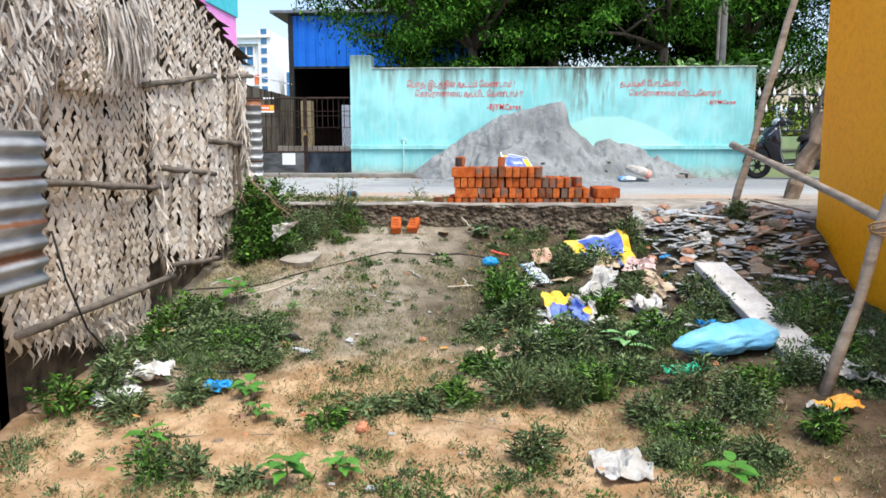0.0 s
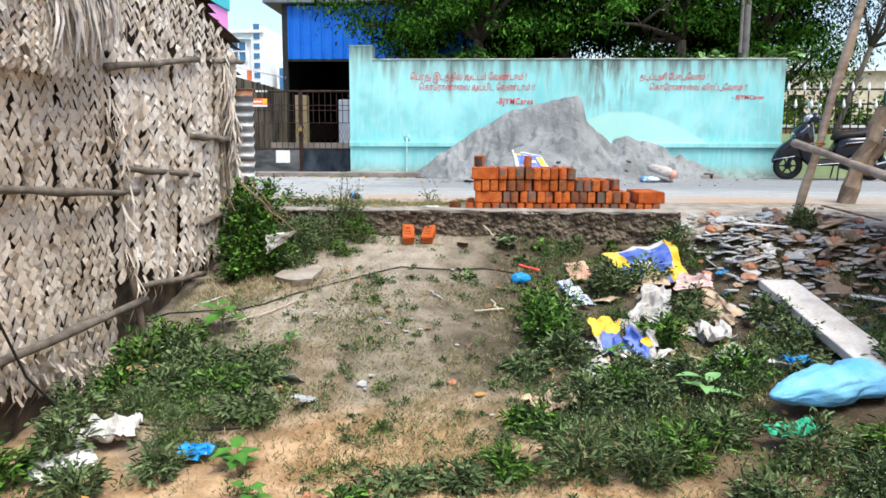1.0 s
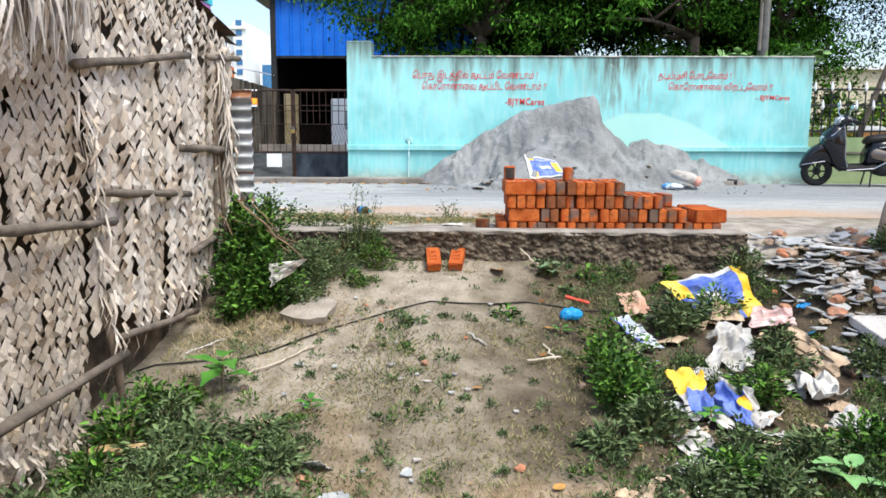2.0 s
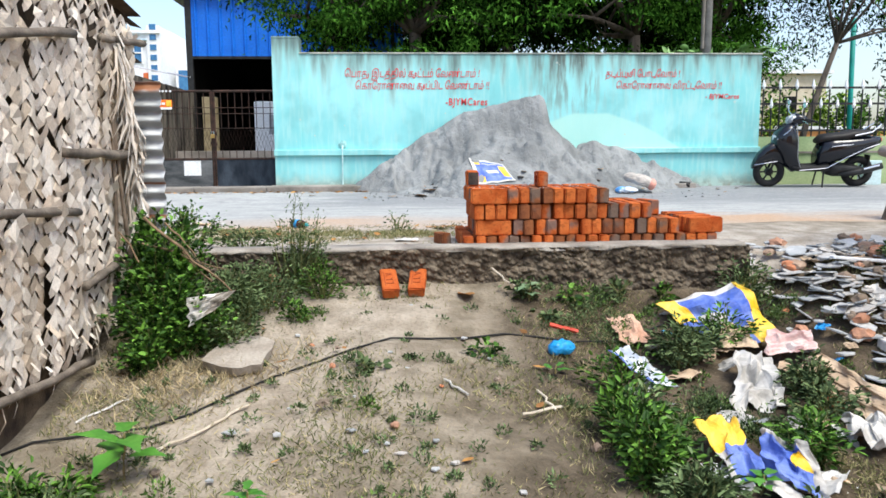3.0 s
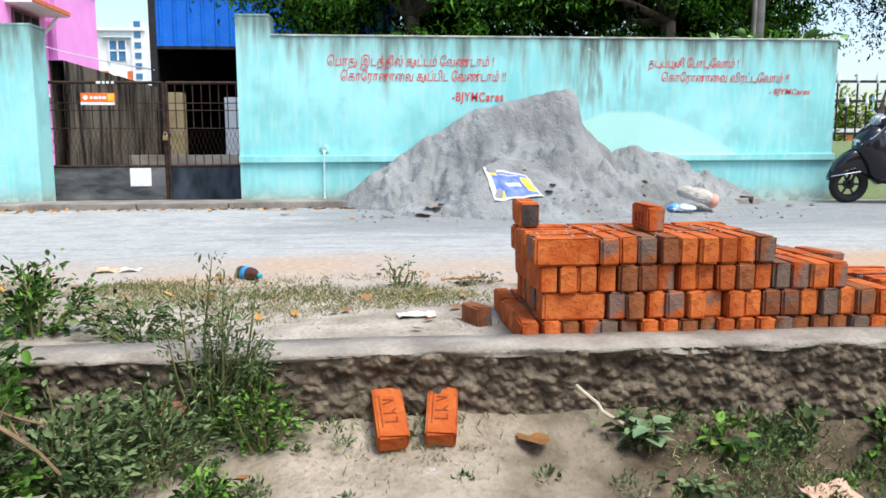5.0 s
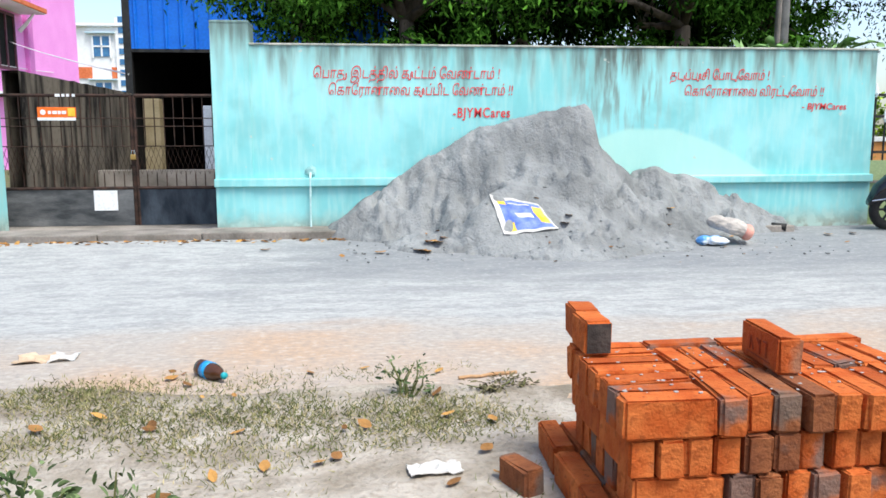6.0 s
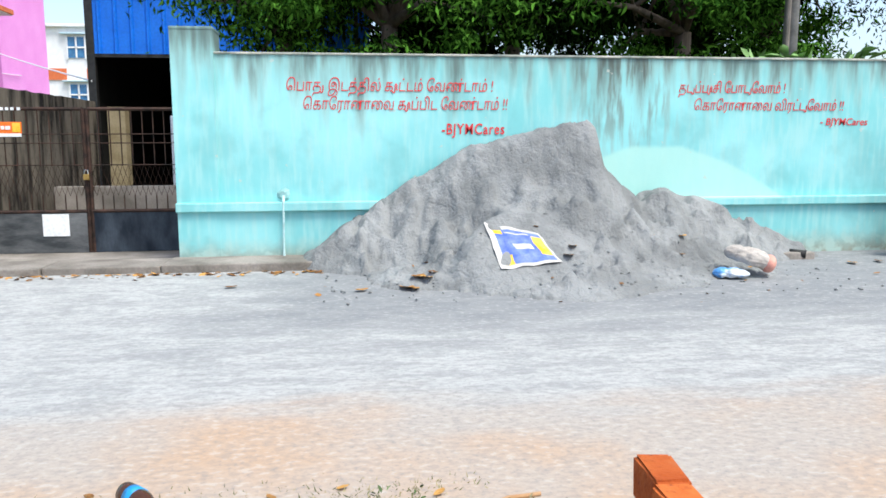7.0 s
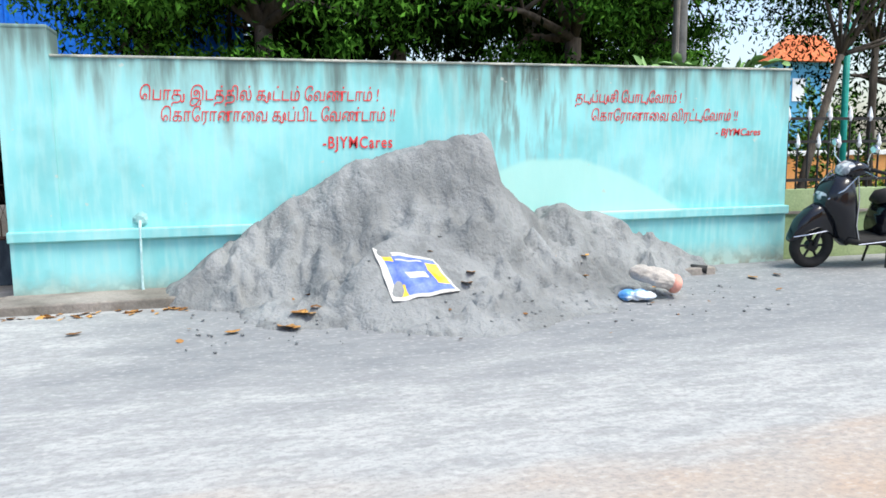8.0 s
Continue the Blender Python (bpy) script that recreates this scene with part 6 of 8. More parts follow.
# ---------------------------------------------------------------- bushes, weeds and grass
KEEP_CLEAR = ((0.45, 6.6, 0.38), (0.0, 5.3, 0.26), (0.15, 5.15, 0.22), (-0.13, 6.15, 0.22), (0.4, 6.0, 0.28), (0.8, 5.8, 0.28), (0.68, 5.47, 0.18), (0.78, 6.4, 0.25), (0.93, 4.42, 0.24), (0.7, 4.3, 0.15), (1.2, 4.6, 0.16), (-2.5, 3.92, 0.22), (-2.58, 3.62, 0.18),
              (0.05, 2.95, 0.2), (0.58, 3.95, 0.20), (1.28, 3.66, 0.24), (1.38, 5.2, 0.26), (1.38, 4.6, 0.26), (1.36, 5.8, 0.26))


def bare(x, y):
    """Nothing grows under the larger rubbish."""
    k = np.ones(np.shape(x))
    for a, b, r in KEEP_CLEAR:
        k = k * (1 - np.exp(-(((x - a) ** 2 + (y - b) ** 2) / r ** 2) ** 2))
    return np.where(k > 0.6, 1.0, 0.0)


def weed_density(x, y):
    """How thickly the plot is overgrown."""
    hutside = np.exp(-((x + 2.55) / 0.50) ** 2) * sst(2.6, 3.2, y) * sst(5.5, 5.0, y)
    east = sst(-0.55, 0.1, x + 0.35 * np.sin(y * 1.7)) * sst(7.0, 6.4, y) * sst(2.6, 3.3, y) * (1 - 0.75 * sst(.9, 1.3, x) * sst(5.4, 6.0, y))
    front = 0.20 * sst(3.6, 2.6, y) * (x > -3.2)
    mid = 0.35 * np.exp(-(((x + 1.7) / 0.5) ** 2 + ((y - 4.3) / 0.5) ** 2)) + 0.45 * np.exp(-(((x + 1.1) / 0.4) ** 2 + ((y - 3.6) / 0.35) ** 2))
    foot = 0.75 * sst(6.3, 6.75, y) * sst(7.05, 6.98, y) * sst(-0.9, -0.3, x) * (x < 1.0)
    patchy = np.array([noise.noise((a * 1.3, b * 1.3, 5)) for a, b in zip(np.ravel(x), np.ravel(y))]).reshape(np.shape(x))
    return np.clip(np.maximum.reduce([hutside, east, front, mid, foot]) * (0.42 + 2.2 * patchy), 0.01, 1) * bare(x, y)


def scatter(n, dens, x0, x1, y0, y1, seed):
    rs = np.random.RandomState(seed)
    out = np.zeros((0, 2))
    while len(out) < n:
        p = np.stack([rs.uniform(x0, x1, 4 * n), rs.uniform(y0, y1, 4 * n)], 1)
        p = p[rs.uniform(size=4 * n) < dens(p[:, 0], p[:, 1])]
        out = np.concatenate([out, p])
    return out[:n]


def ground_cover(name, n, leaves, size, leaf, material, seed, label, dens=weed_density, area=(-3.0, 2.4, 1.2, 7.05), ratio=0.4, tall=0.9):
    """Many small tufts: each a ragged dome of small leaves on its own patch."""
    rs = np.random.RandomState(seed)
    c = scatter(n, dens, *area, seed)
    r = np.repeat(size * rs.uniform(0.35, 1.5, n), leaves)
    base = np.repeat(np.column_stack([c, terrain(c[:, 0], c[:, 1]) + 0.004]), leaves, 0)
    q = rs.normal(size=(len(base), 3))
    q /= np.linalg.norm(q, axis=1, keepdims=True)
    q[:, 2] = np.abs(q[:, 2])
    q *= (rs.uniform(0.25, 1.05, len(base)) ** 0.6)[:, None]
    pos = base + q * r[:, None] * np.array([1, 1, tall])
    d = q * 0.9 + rs.normal(size=pos.shape) * 0.45 + np.array([0, 0, 0.25])
    L = leaf * rs.uniform(0.5, 1.35, len(pos))
    v, f = leaf_arrays(pos, d, L, L * ratio, rs)
    return tagged(leaf_object(name, v, f, material), label, "weeds", kind="stuff")


ground_cover("weeds", 620, 80, 0.070, 0.021, LEAF_WEED, 61, "grey-green low weeds spreading over the plot")
ground_cover("weeds", 400, 70, 0.060, 0.022, LEAF_LOW, 62, "fresh green low weeds spreading over the plot", ratio=0.5)
ground_cover("weeds", 170, 170, 0.11, 0.023, LEAF_WEED, 63, "taller feathery grey-green weeds", ratio=0.3, tall=1.2)
ground_cover("weeds", 260, 40, 0.035, 0.022, LEAF_WEED, 64, "tiny scattered weeds on the path", lambda x, y: np.full(np.shape(x), 0.5) * bare(x, y), (-2.7, 0.2, 2.2, 7.0))


def blades(name, n, dens, area, height, seed, label, material=GRASS):
    rs = np.random.RandomState(seed)
    c = scatter(n, dens, *area, seed)
    pos = np.column_stack([c, terrain(c[:, 0], c[:, 1]) - 0.002])
    d = np.column_stack([rs.normal(0, 0.7, n), rs.normal(0, 0.7, n), rs.uniform(0.3, 1.0, n)])
    L = height * rs.uniform(0.4, 1.5, n)
    v, f = leaf_arrays(pos, d, L, np.full(n, 0.0045), rs, 0.1)
    return tagged(leaf_object(name, v, f, material), label, "grass", kind="stuff")


def turf(x, y):
    p = np.array([noise.noise((a * 1.5, b * 1.5, 3)) for a, b in zip(x, y)])
    track = np.exp(-((x + 1.95 - 0.25 * (y - 6)) / 0.35) ** 2) * sst(4.9, 5.6, y)
    return np.clip(0.38 + p + 0.35 * weed_density(x, y), 0.02, 1) * bare(x, y) * (1 - 0.9 * track)


def verge(x, y):
    p = np.array([noise.noise((a * 1.8, b * 2.5, 8)) for a, b in zip(x, y)])
    return np.clip(0.35 + p, 0, 1) * sst(7.5, 8.1, y + 0.12 * (x + 2)) * sst(8.95, 8.6, y) * sst(-0.75, -1.3, x)


blades("grass", 85000, turf, (-2.9, 2.3, 1.5, 7.0), 0.034, 71, "short sparse green and straw-coloured grass")
blades("grass", 18000, verge, (-4.2, -0.7, 7.4, 8.95), 0.026, 72, "dry green grass on the verge of the lane")
blades("grass", 1600, lambda x, y: np.exp(-(((x + 2.45) / .45) ** 2 + ((y - 6.1) / .25) ** 2)), (-2.9, -1.8, 5.6, 6.6), 0.06, 73, "pale dry straw grass below the bush", mat("straw", (0.34, 0.27, 0.15), (0.48, 0.40, 0.25), 3, 0.9, 0, 40, vary=0.3, island=1))

GB = "leafy green bush beside the hut"
bush(-2.66, 6.66, gz(-2.68, 6.66), 0.24, 0.26, 0.80, 2600, 0.040, LEAF_BUSH, 81, GB, stems=34, ratio=0.62)
bush(-2.60, 6.42, gz(-2.60, 6.42), 0.28, 0.26, 0.46, 2400, 0.036, LEAF_BUSH, 82, GB, stems=34, ratio=0.62)
bush(-2.36, 6.70, gz(-2.36, 6.70), 0.24, 0.20, 0.42, 1500, 0.032, LEAF_WEED, 83, GB, stems=26, ratio=0.5)
bush(-2.46, 6.40, gz(-2.46, 6.40), 0.20, 0.15, 0.32, 1100, 0.030, LEAF_BUSH, 186, GB, stems=22, ratio=0.6)
bush(-2.26, 6.60, gz(-2.26, 6.60), 0.18, 0.13, 0.34, 1000, 0.026, LEAF_WEED, 187, GB, stems=20, ratio=0.5)
bush(-2.62, 6.18, gz(-2.62, 6.18), 0.16, 0.14, 0.24, 700, 0.034, LEAF_BUSH, 181, GB, stems=16, ratio=0.65)
bush(-2.86, 6.88, gz(-2.86, 6.88), 0.14, 0.14, 0.62, 800, 0.036, LEAF_BUSH, 182, GB, stems=18, ratio=0.6)
FE = "feathery grey-green weed against the ledge"
bush(-1.97, 6.95, gz(-1.97, 6.90), 0.16, 0.10, 0.66, 1700, 0.024, LEAF_WEED, 84, FE, "weed", "tall_weed", 24, 0.3, 1.2)
bush(-2.12, 6.82, gz(-2.12, 6.82), 0.22, 0.16, 0.30, 1500, 0.026, LEAF_WEED, 85, FE, "weed", "tall_weed", 24, 0.4)
bush(-1.82, 6.90, gz(-1.82, 6.90), 0.16, 0.10, 0.26, 700, 0.026, LEAF_BUSH, 86, FE, "weed", "tall_weed", 16, 0.4)
bush(-2.28, 6.44, gz(-2.28, 6.44), 0.18, 0.16, 0.22, 900, 0.026, LEAF_WEED, 184, FE, "weed", "tall_weed", 18, 0.5)
bush(-1.95, 6.62, gz(-1.95, 6.62), 0.12, 0.12, 0.14, 420, 0.026, LEAF_BUSH, 185, FE, "weed", "tall_weed", 14, 0.55)
for k_, (a_, b_, r_) in enumerate((((-2.70, 6.50, 0.30), (-2.25, 6.46, -0.10), 0.007), ((-2.72, 6.52, 0.16), (-2.30, 6.50, 0.02), 0.005), ((-2.62, 6.6, 0.26), (-2.36, 6.5, -0.02), 0.004), ((-2.85, 6.55, 0.22), (-2.50, 6.45, -0.25), 0.004), ((-2.55, 6.6, 0.12), (-2.2, 6.55, -0.3), 0.004))):
    dead_ = thing("dead_branch", "bare brown dead branch fallen into the bush", "branch", None, "dead branches")
    part("branch", rods(wavy(a_, b_, 7, 0.012, 90 + k_), [r_ * (1.2 - 0.08 * i) for i in range(8)], 6, 0.1), mat("dead brown branch", (0.13, 0.085, 0.05), (0.26, 0.18, 0.11), 12, 0.9, 0.3, 60), dead_)
    for j_ in range(6):
        q_ = Vector(a_).lerp(Vector(b_), 0.12 + 0.14 * j_)
        part("twig", rods(wavy(q_, q_ + Vector((0.07 * math.sin(j_ * 2.3 + k_), 0.03, 0.06 - 0.10 * (j_ % 2))), 3, 0.006, j_), r_ * 0.35, 4), BARK, dead_)
bush(-2.78, 7.55, 0.0, 0.26, 0.22, 0.34, 900, 0.03, LEAF_BUSH, 87, "green weeds on the verge behind the ledge", "weed", "tall_weed", 18)
bush(-2.35, 7.45, 0.0, 0.30, 0.18, 0.16, 360, 0.035, LEAF_WEED, 88, "green weeds on the verge behind the ledge", "weed", "tall_weed", 14)
PW = "bushy grey-green weed with tiny white flowers"
for k, (x, y, r, h) in enumerate(((-0.70, 3.69, .13, .12), (-0.40, 3.70, .20, .24), (-0.12, 3.67, .20, .26), (0.06, 3.78, .18, .24), (0.30, 3.50, .15, .15), (0.60, 3.82, .17, .24), (0.97, 3.86, .17, .20),
                                  (1.22, 4.08, .18, .24), (-0.34, 3.09, .12, .20), (0.48, 3.30, .10, .12), (0.28, 3.06, .08, .09), (0.78, 3.61, .18, .20), (1.12, 3.36, .15, .16), (1.45, 3.10, .15, .16), (0.72, 3.10, .11, .12))):
    bush(x, y, gz(x, y), r, r * 0.85, h, int(700 * r / .18), 0.042, LEAF_WEED if k % 3 else LEAF_BUSH, 400 + k, PW, "weed", "bushy_weed", 18, 0.28)
for k, (x, y, r, h) in enumerate(((-0.12, 4.51, .17, .20), (0.03, 4.40, .17, .22), (-0.32, 4.30, .18, .20), (0.25, 3.98, .17, .18), (-0.55, 4.11, .15, .13), (-0.56, 4.74, .14, .13), (1.50, 4.85, .18, .30),
                                  (1.88, 5.34, .20, .32), (0.34, 5.36, .18, .24), (0.67, 5.98, .16, .26), (1.13, 5.78, .18, .26), (0.15, 6.36, .2, .3), (0.55, 4.72, .2, .22), (0.30, 4.65, .18, .2), (1.66, 3.95, .16, .24))):
    bush(x, y, gz(x, y), r, r * 0.85, h, int(650 * r / .18), 0.042, LEAF_WEED if k % 4 else LEAF_BUSH, 420 + k, PW, "weed", "bushy_weed", 18, 0.36)
for k, (x, y, r, h) in enumerate(((-2.80, 3.48, .18, .24), (-2.66, 3.72, .18, .26), (-2.74, 4.05, .15, .22), (-2.70, 4.38, .15, .16), (-2.49, 4.62, .20, .15), (-1.91, 4.16, .22, .15), (-2.72, 5.06, .10, .2),
                                  (-2.43, 3.43, .15, .17), (-2.16, 3.64, .13, .13), (-1.36, 3.39, .09, .10), (-1.17, 3.54, .14, .10), (-0.89, 3.59, .15, .12), (-2.03, 2.80, .08, .17), (-1.86, 2.84, .08, .16), (-1.60, 2.76, .08, .07), (-2.2, 4.45, .2, .13), (-2.56, 4.88, .17, .20), (-2.36, 4.66, .18, .17), (-2.72, 4.72, .16, .24), (-2.12, 4.78, .15, .10), (-2.45, 4.38, .17, .18), (-2.60, 5.10, .10, .12), (-1.98, 4.52, .14, .10))):
    bush(x, y, gz(x, y), r, r * 0.85, h, int(550 * r / .18), 0.042, LEAF_BUSH if k % 3 == 0 else LEAF_WEED, 440 + k, "bushy grey-green weed growing in the dirt", "weed", "bushy_weed", 16, 0.36)


DS = "dense dark green shrub beside the crumpled bag"
bush(-0.44, 5.14, gz(-0.44, 5.14), 0.18, 0.17, 0.30, 1100, 0.042, LEAF_BUSH, 461, DS, "shrub", "shrub", 24, 0.42)
bush(-0.34, 4.88, gz(-0.34, 4.88), 0.16, 0.15, 0.24, 800, 0.040, LEAF_WEED, 462, DS, "shrub", "shrub", 24, 0.38)
bush(-0.46, 5.42, gz(-0.46, 5.42), 0.16, 0.16, 0.26, 800, 0.042, LEAF_BUSH, 463, DS, "shrub", "shrub", 22, 0.40)


def tiny_flowers():
    """White flower heads, a few millimetres wide, over the weeds."""
    rs = np.random.RandomState(9)
    c = scatter(700, weed_density, -0.6, 1.7, 2.7, 5.2, 19)
    pos = np.column_stack([c, terrain(c[:, 0], c[:, 1]) + rs.uniform(0.08, 0.29, len(c))])
    v, f = leaf_arrays(pos, rs.normal(size=pos.shape), np.full(len(c), 0.0055), np.full(len(c), 0.0055), rs)
    tagged(leaf_object("weed_flowers", v, f, mat("white weed flower", (0.6, 0.6, 0.52), (0.75, 0.75, 0.68), 9, 0.9, 0, 40)), "tiny white flower heads over the weeds", "flowers", kind="stuff")


tiny_flowers()
SH = "low grey-green shrub among the rubbish"
for k, (x, y, r, h) in enumerate(((-0.34, 5.85, 0.22, 0.26), (-0.30, 5.62, 0.14, 0.20), (0.18, 6.45, 0.22, 0.24), (0.45, 6.55, 0.20, 0.28), (0.62, 5.75, 0.22, 0.22),
                                  (1.15, 5.35, 0.22, 0.26), (1.75, 5.1, 0.24, 0.30), (0.02, 4.78, 0.15, 0.16), (0.95, 5.0, 0.22, 0.16), (1.6, 4.4, 0.2, 0.2), (0.75, 6.9, 0.16, 0.36), (1.75, 6.9, 0.12, 0.22))):
    bush(x, y, gz(x, y), r, r * 0.85, h, 520, 0.036, LEAF_WEED if k % 3 else LEAF_BUSH, 90 + k, SH, "shrub", "shrub", 18, 0.42)
for k, (x, y, h) in enumerate(((-0.02, 6.93, 0.18), (0.25, 6.92, 0.16), (-0.62, 6.88, 0.14), (-0.34, 6.88, 0.10), (-1.55, 5.95, 0.07), (-0.95, 6.2, 0.09), (-0.5, 6.72, 0.06))):
    bush(x, y, gz(x, y), 0.09, 0.06, h, 60, 0.040, LEAF_BUSH if k % 2 else LEAF_WEED, 110 + k, "small green weed on the bank", "weed", "small_weed", 7, 0.7)
bush(-1.35, 8.45, 0.0, 0.16, 0.08, 0.16, 90, 0.03, LEAF_WEED, 120, "wilted weed at the edge of the lane", "weed", "small_weed", 8, 0.4)
bush(-0.95, 8.5, 0.0, 0.16, 0.1, 0.05, 160, 0.03, mat("withered leaf", (0.10, 0.09, 0.05), (0.2, 0.18, 0.1), 5, 0.9, 0, 40, vary=0.3, island=1), 121, "withered uprooted weed at the edge of the lane", "weed", "small_weed", 9, 0.3)


def broad_leaf(parent, base, d, length, width, material, lobes=3):
    """One broad leaf: a lobed outline, creased along the rib and drooping at the tip."""
    d = Vector(d).normalized()
    s = d.cross(Vector((0, 0, 1))).normalized()
    u = s.cross(d)
    n = 9
    v, f = [], []
    for i in range(n):
        t = i / (n - 1)
        w = width * math.sin(math.pi * (0.08 + 0.92 * t) ** 0.8) * (0.82 + 0.18 * math.cos(t * math.pi * 2 * lobes))
        c = Vector(base) + d * length * t - u * length * 0.25 * t * t
        v += [c - s * w / 2 + u * w * 0.14, c, c + s * w / 2 + u * w * 0.14]
    for i in range(n - 1):
        a = 3 * i
        f += [(a, a + 1, a + 4, a + 3), (a + 1, a + 2, a + 5, a + 4)]
    return raw("leaf", v, f, material, parent, smooth=True)


def seedling(x, y, h, n, size, seed, label, material=LEAF_BROAD, width=0.75, lobes=2):
    rnd = random.Random(seed)
    t = thing("seedling", label, "seedling")
    z = gz(x, y)
    part("stem", rods(wavy((x, y, z - 0.02), (x + 0.01, y, z + h), 4, 0.006, seed), [0.006, 0.005, 0.005, 0.004, 0.003], 6), mat("seedling stem", (0.2, 0.16, 0.07), (0.28, 0.24, 0.1), 9, 0.8, 0, 40), t)
    for k in range(n):
        a = k * 2.4 + rnd.uniform(-0.4, 0.4)
        zz = z + h * (0.35 + 0.65 * (k + 1) / n)
        d = (math.cos(a), math.sin(a), rnd.uniform(0.05, 0.45))
        b = (x + 0.02 * math.cos(a), y + 0.02 * math.sin(a), zz)
        broad_leaf(t, b, d, size * rnd.uniform(0.7, 1.15), size * width * rnd.uniform(0.8, 1.1), material, lobes)
    return t


SD = "young broad-leaved seedling growing in the dirt"
seedling(-2.44, 5.26, 0.17, 7, 0.16, 1, SD)
seedling(-1.84, 3.63, 0.13, 8, 0.105, 2, SD)
seedling(-1.72, 3.40, 0.10, 6, 0.08, 12, SD)
seedling(-1.42, 2.80, 0.12, 11, 0.10, 3, SD)
seedling(-1.18, 2.86, 0.10, 8, 0.09, 4, SD)
seedling(-2.15, 3.05, 0.12, 9, 0.085, 5, SD)
seedling(-1.93, 4.95, 0.07, 7, 0.06, 6, SD)
seedling(0.33, 4.45, 0.13, 5, 0.17, 7, "pale fat-leaved seedling among the weeds", mat("pale fat leaf", (0.16, 0.36, 0.12), (0.26, 0.48, 0.2), 6, 0.5, 0, 40), 0.5, 0)
seedling(0.50, 2.86, 0.12, 8, 0.12, 8, SD, LEAF_BROAD, 0.45, 0)
seedling(-0.02, 5.10, 0.08, 9, 0.07, 9, SD)
seedling(-0.60, 6.84, 0.10, 9, 0.07, 10, "creeping round-leaved weed below the ledge", mat("dull round leaf", (0.10, 0.18, 0.09), (0.2, 0.28, 0.16), 6, 0.6, 0, 40), 0.9, 0)
seedling(-0.62, 6.02, 0.05, 5, 0.06, 11, SD)


# ---------------------------------------------------------------- rubbish
def sheet_thing(name, corners, n, amp, mats, pick, seed, label, category, group="", freq=3.0):
    """A crumpled flexible sheet stretched between four corners, printed in areas; it has a real, thin body."""
    A, B, C, D = [Vector(c) for c in corners]
    nrm = (B - A).cross(D - A).normalized()
    v, f, mi = [], [], []
    for j in range(n + 1):
        for i in range(n + 1):
            s, t = i / n, j / n
            p = (A * (1 - s) + B * s) * (1 - t) + (D * (1 - s) + C * s) * t
            k = noise.noise((s * freq + seed, t * freq, 0)) + 0.5 * noise.noise((s * freq * 2.3, t * freq * 2.3 + seed, 4)) + 0.9 * (0.5 - abs(noise.noise((s * freq * 0.9, t * freq * 0.9, seed + 7))) * 2)
            e = Vector((noise.noise((s * 4, t * 4, seed)), noise.noise((s * 4, t * 4, seed + 3)), 0)) * amp * 0.8
            v.append(p + nrm * k * amp + e)
    for j in range(n):
        for i in range(n):
            a = j * (n + 1) + i
            f.append((a, a + 1, a + n + 2, a + n + 1))
            mi.append(pick((i + 0.5) / n, (j + 0.5) / n))
    ob = raw(name, v, f, mats[0], smooth=False)
    for m in mats[1:]:
        ob.data.materials.append(m)
    ob.data.polygons.foreach_set("material_index", mi)
    so = ob.modifiers.new("thickness", "SOLIDIFY")
    so.thickness = 0.003
    return tagged(ob, label, category, group)


def flat_patch(x, y, w, h, rz, lift=0.02):
    """Four corners of a patch lying on the earth."""
    c, s = math.cos(radians(rz)), math.sin(radians(rz))
    out = []
    for a, b in ((-w, -h), (w, -h), (w, h), (-w, h)):
        px, py = x + (a * c - b * s) / 2, y + (a * s + b * c) / 2
        out.append((px, py, gz(px, py) + lift))
    return out


BAGM = (PLASTIC_W, BAG_BLUE, BAG_YELLOW)


def bag_print(s, t):
    if s < 0.10 or s > 0.95 or t > 0.93 or t < 0.06:
        return 0
    if (s < 0.27 and (t < 0.3 or t > 0.75)) or (s > 0.78 and 0.25 < t < 0.8):
        return 2
    return 0 if (0.42 < t < 0.58 and 0.38 < s < 0.7) or (0.8 < t < 0.86 and 0.3 < s < 0.75) else 1


CB = "empty blue and yellow printed cement bag"
sheet_thing("cement_bag", [(x, y, 0.065 + 0.82 * (y - 12.08)) for x, y in ((-0.28, 12.22), (0.23, 12.27), (0.09, 12.52), (-0.35, 12.63))], 26, 0.016, BAGM, bag_print, 1, CB + " on the grey heap", "cement bag", "cement bags")


def bag_wide(s, t):
    if s > 0.86 or (s < 0.2 and t > 0.5) or (s > 0.7 and t < 0.35):
        return 2
    return 0 if t > 0.92 or (s < 0.6 and t < 0.1) or (0.4 < t < 0.6 and 0.25 < s < 0.55) else 1


sheet_thing("cement_bag", ((0.37, 6.52, -0.45), (0.78, 6.47, -0.45), (0.73, 6.86, -0.17), (0.15, 6.77, -0.28)), 28, 0.03, BAGM, bag_wide, 2, CB + " draped over rubble", "cement bag", "cement bags")
sheet_thing("cement_bag", ((-0.10, 5.03, -0.64), (0.03, 5.20, -0.62), (0.08, 5.56, -0.52), (-0.14, 5.48, -0.53)), 24, 0.035, BAGM, lambda s, t: 2 if t > 0.55 else (0 if s < 0.15 else 1), 3, CB + " crumpled among weeds", "cement bag", "cement bags")
sheet_thing("cement_bag", ((0.03, 5.20, -0.63), (0.18, 4.95, -0.65), (0.25, 5.26, -0.54), (0.10, 5.36, -0.52)), 24, 0.035, BAGM, lambda s, t: 0 if s > 0.85 or t > 0.88 else (2 if s > 0.6 and 0.4 < t < 0.7 else 1), 4, CB + " crumpled among weeds", "cement bag", "cement bags")
one = lambda s, t: 0
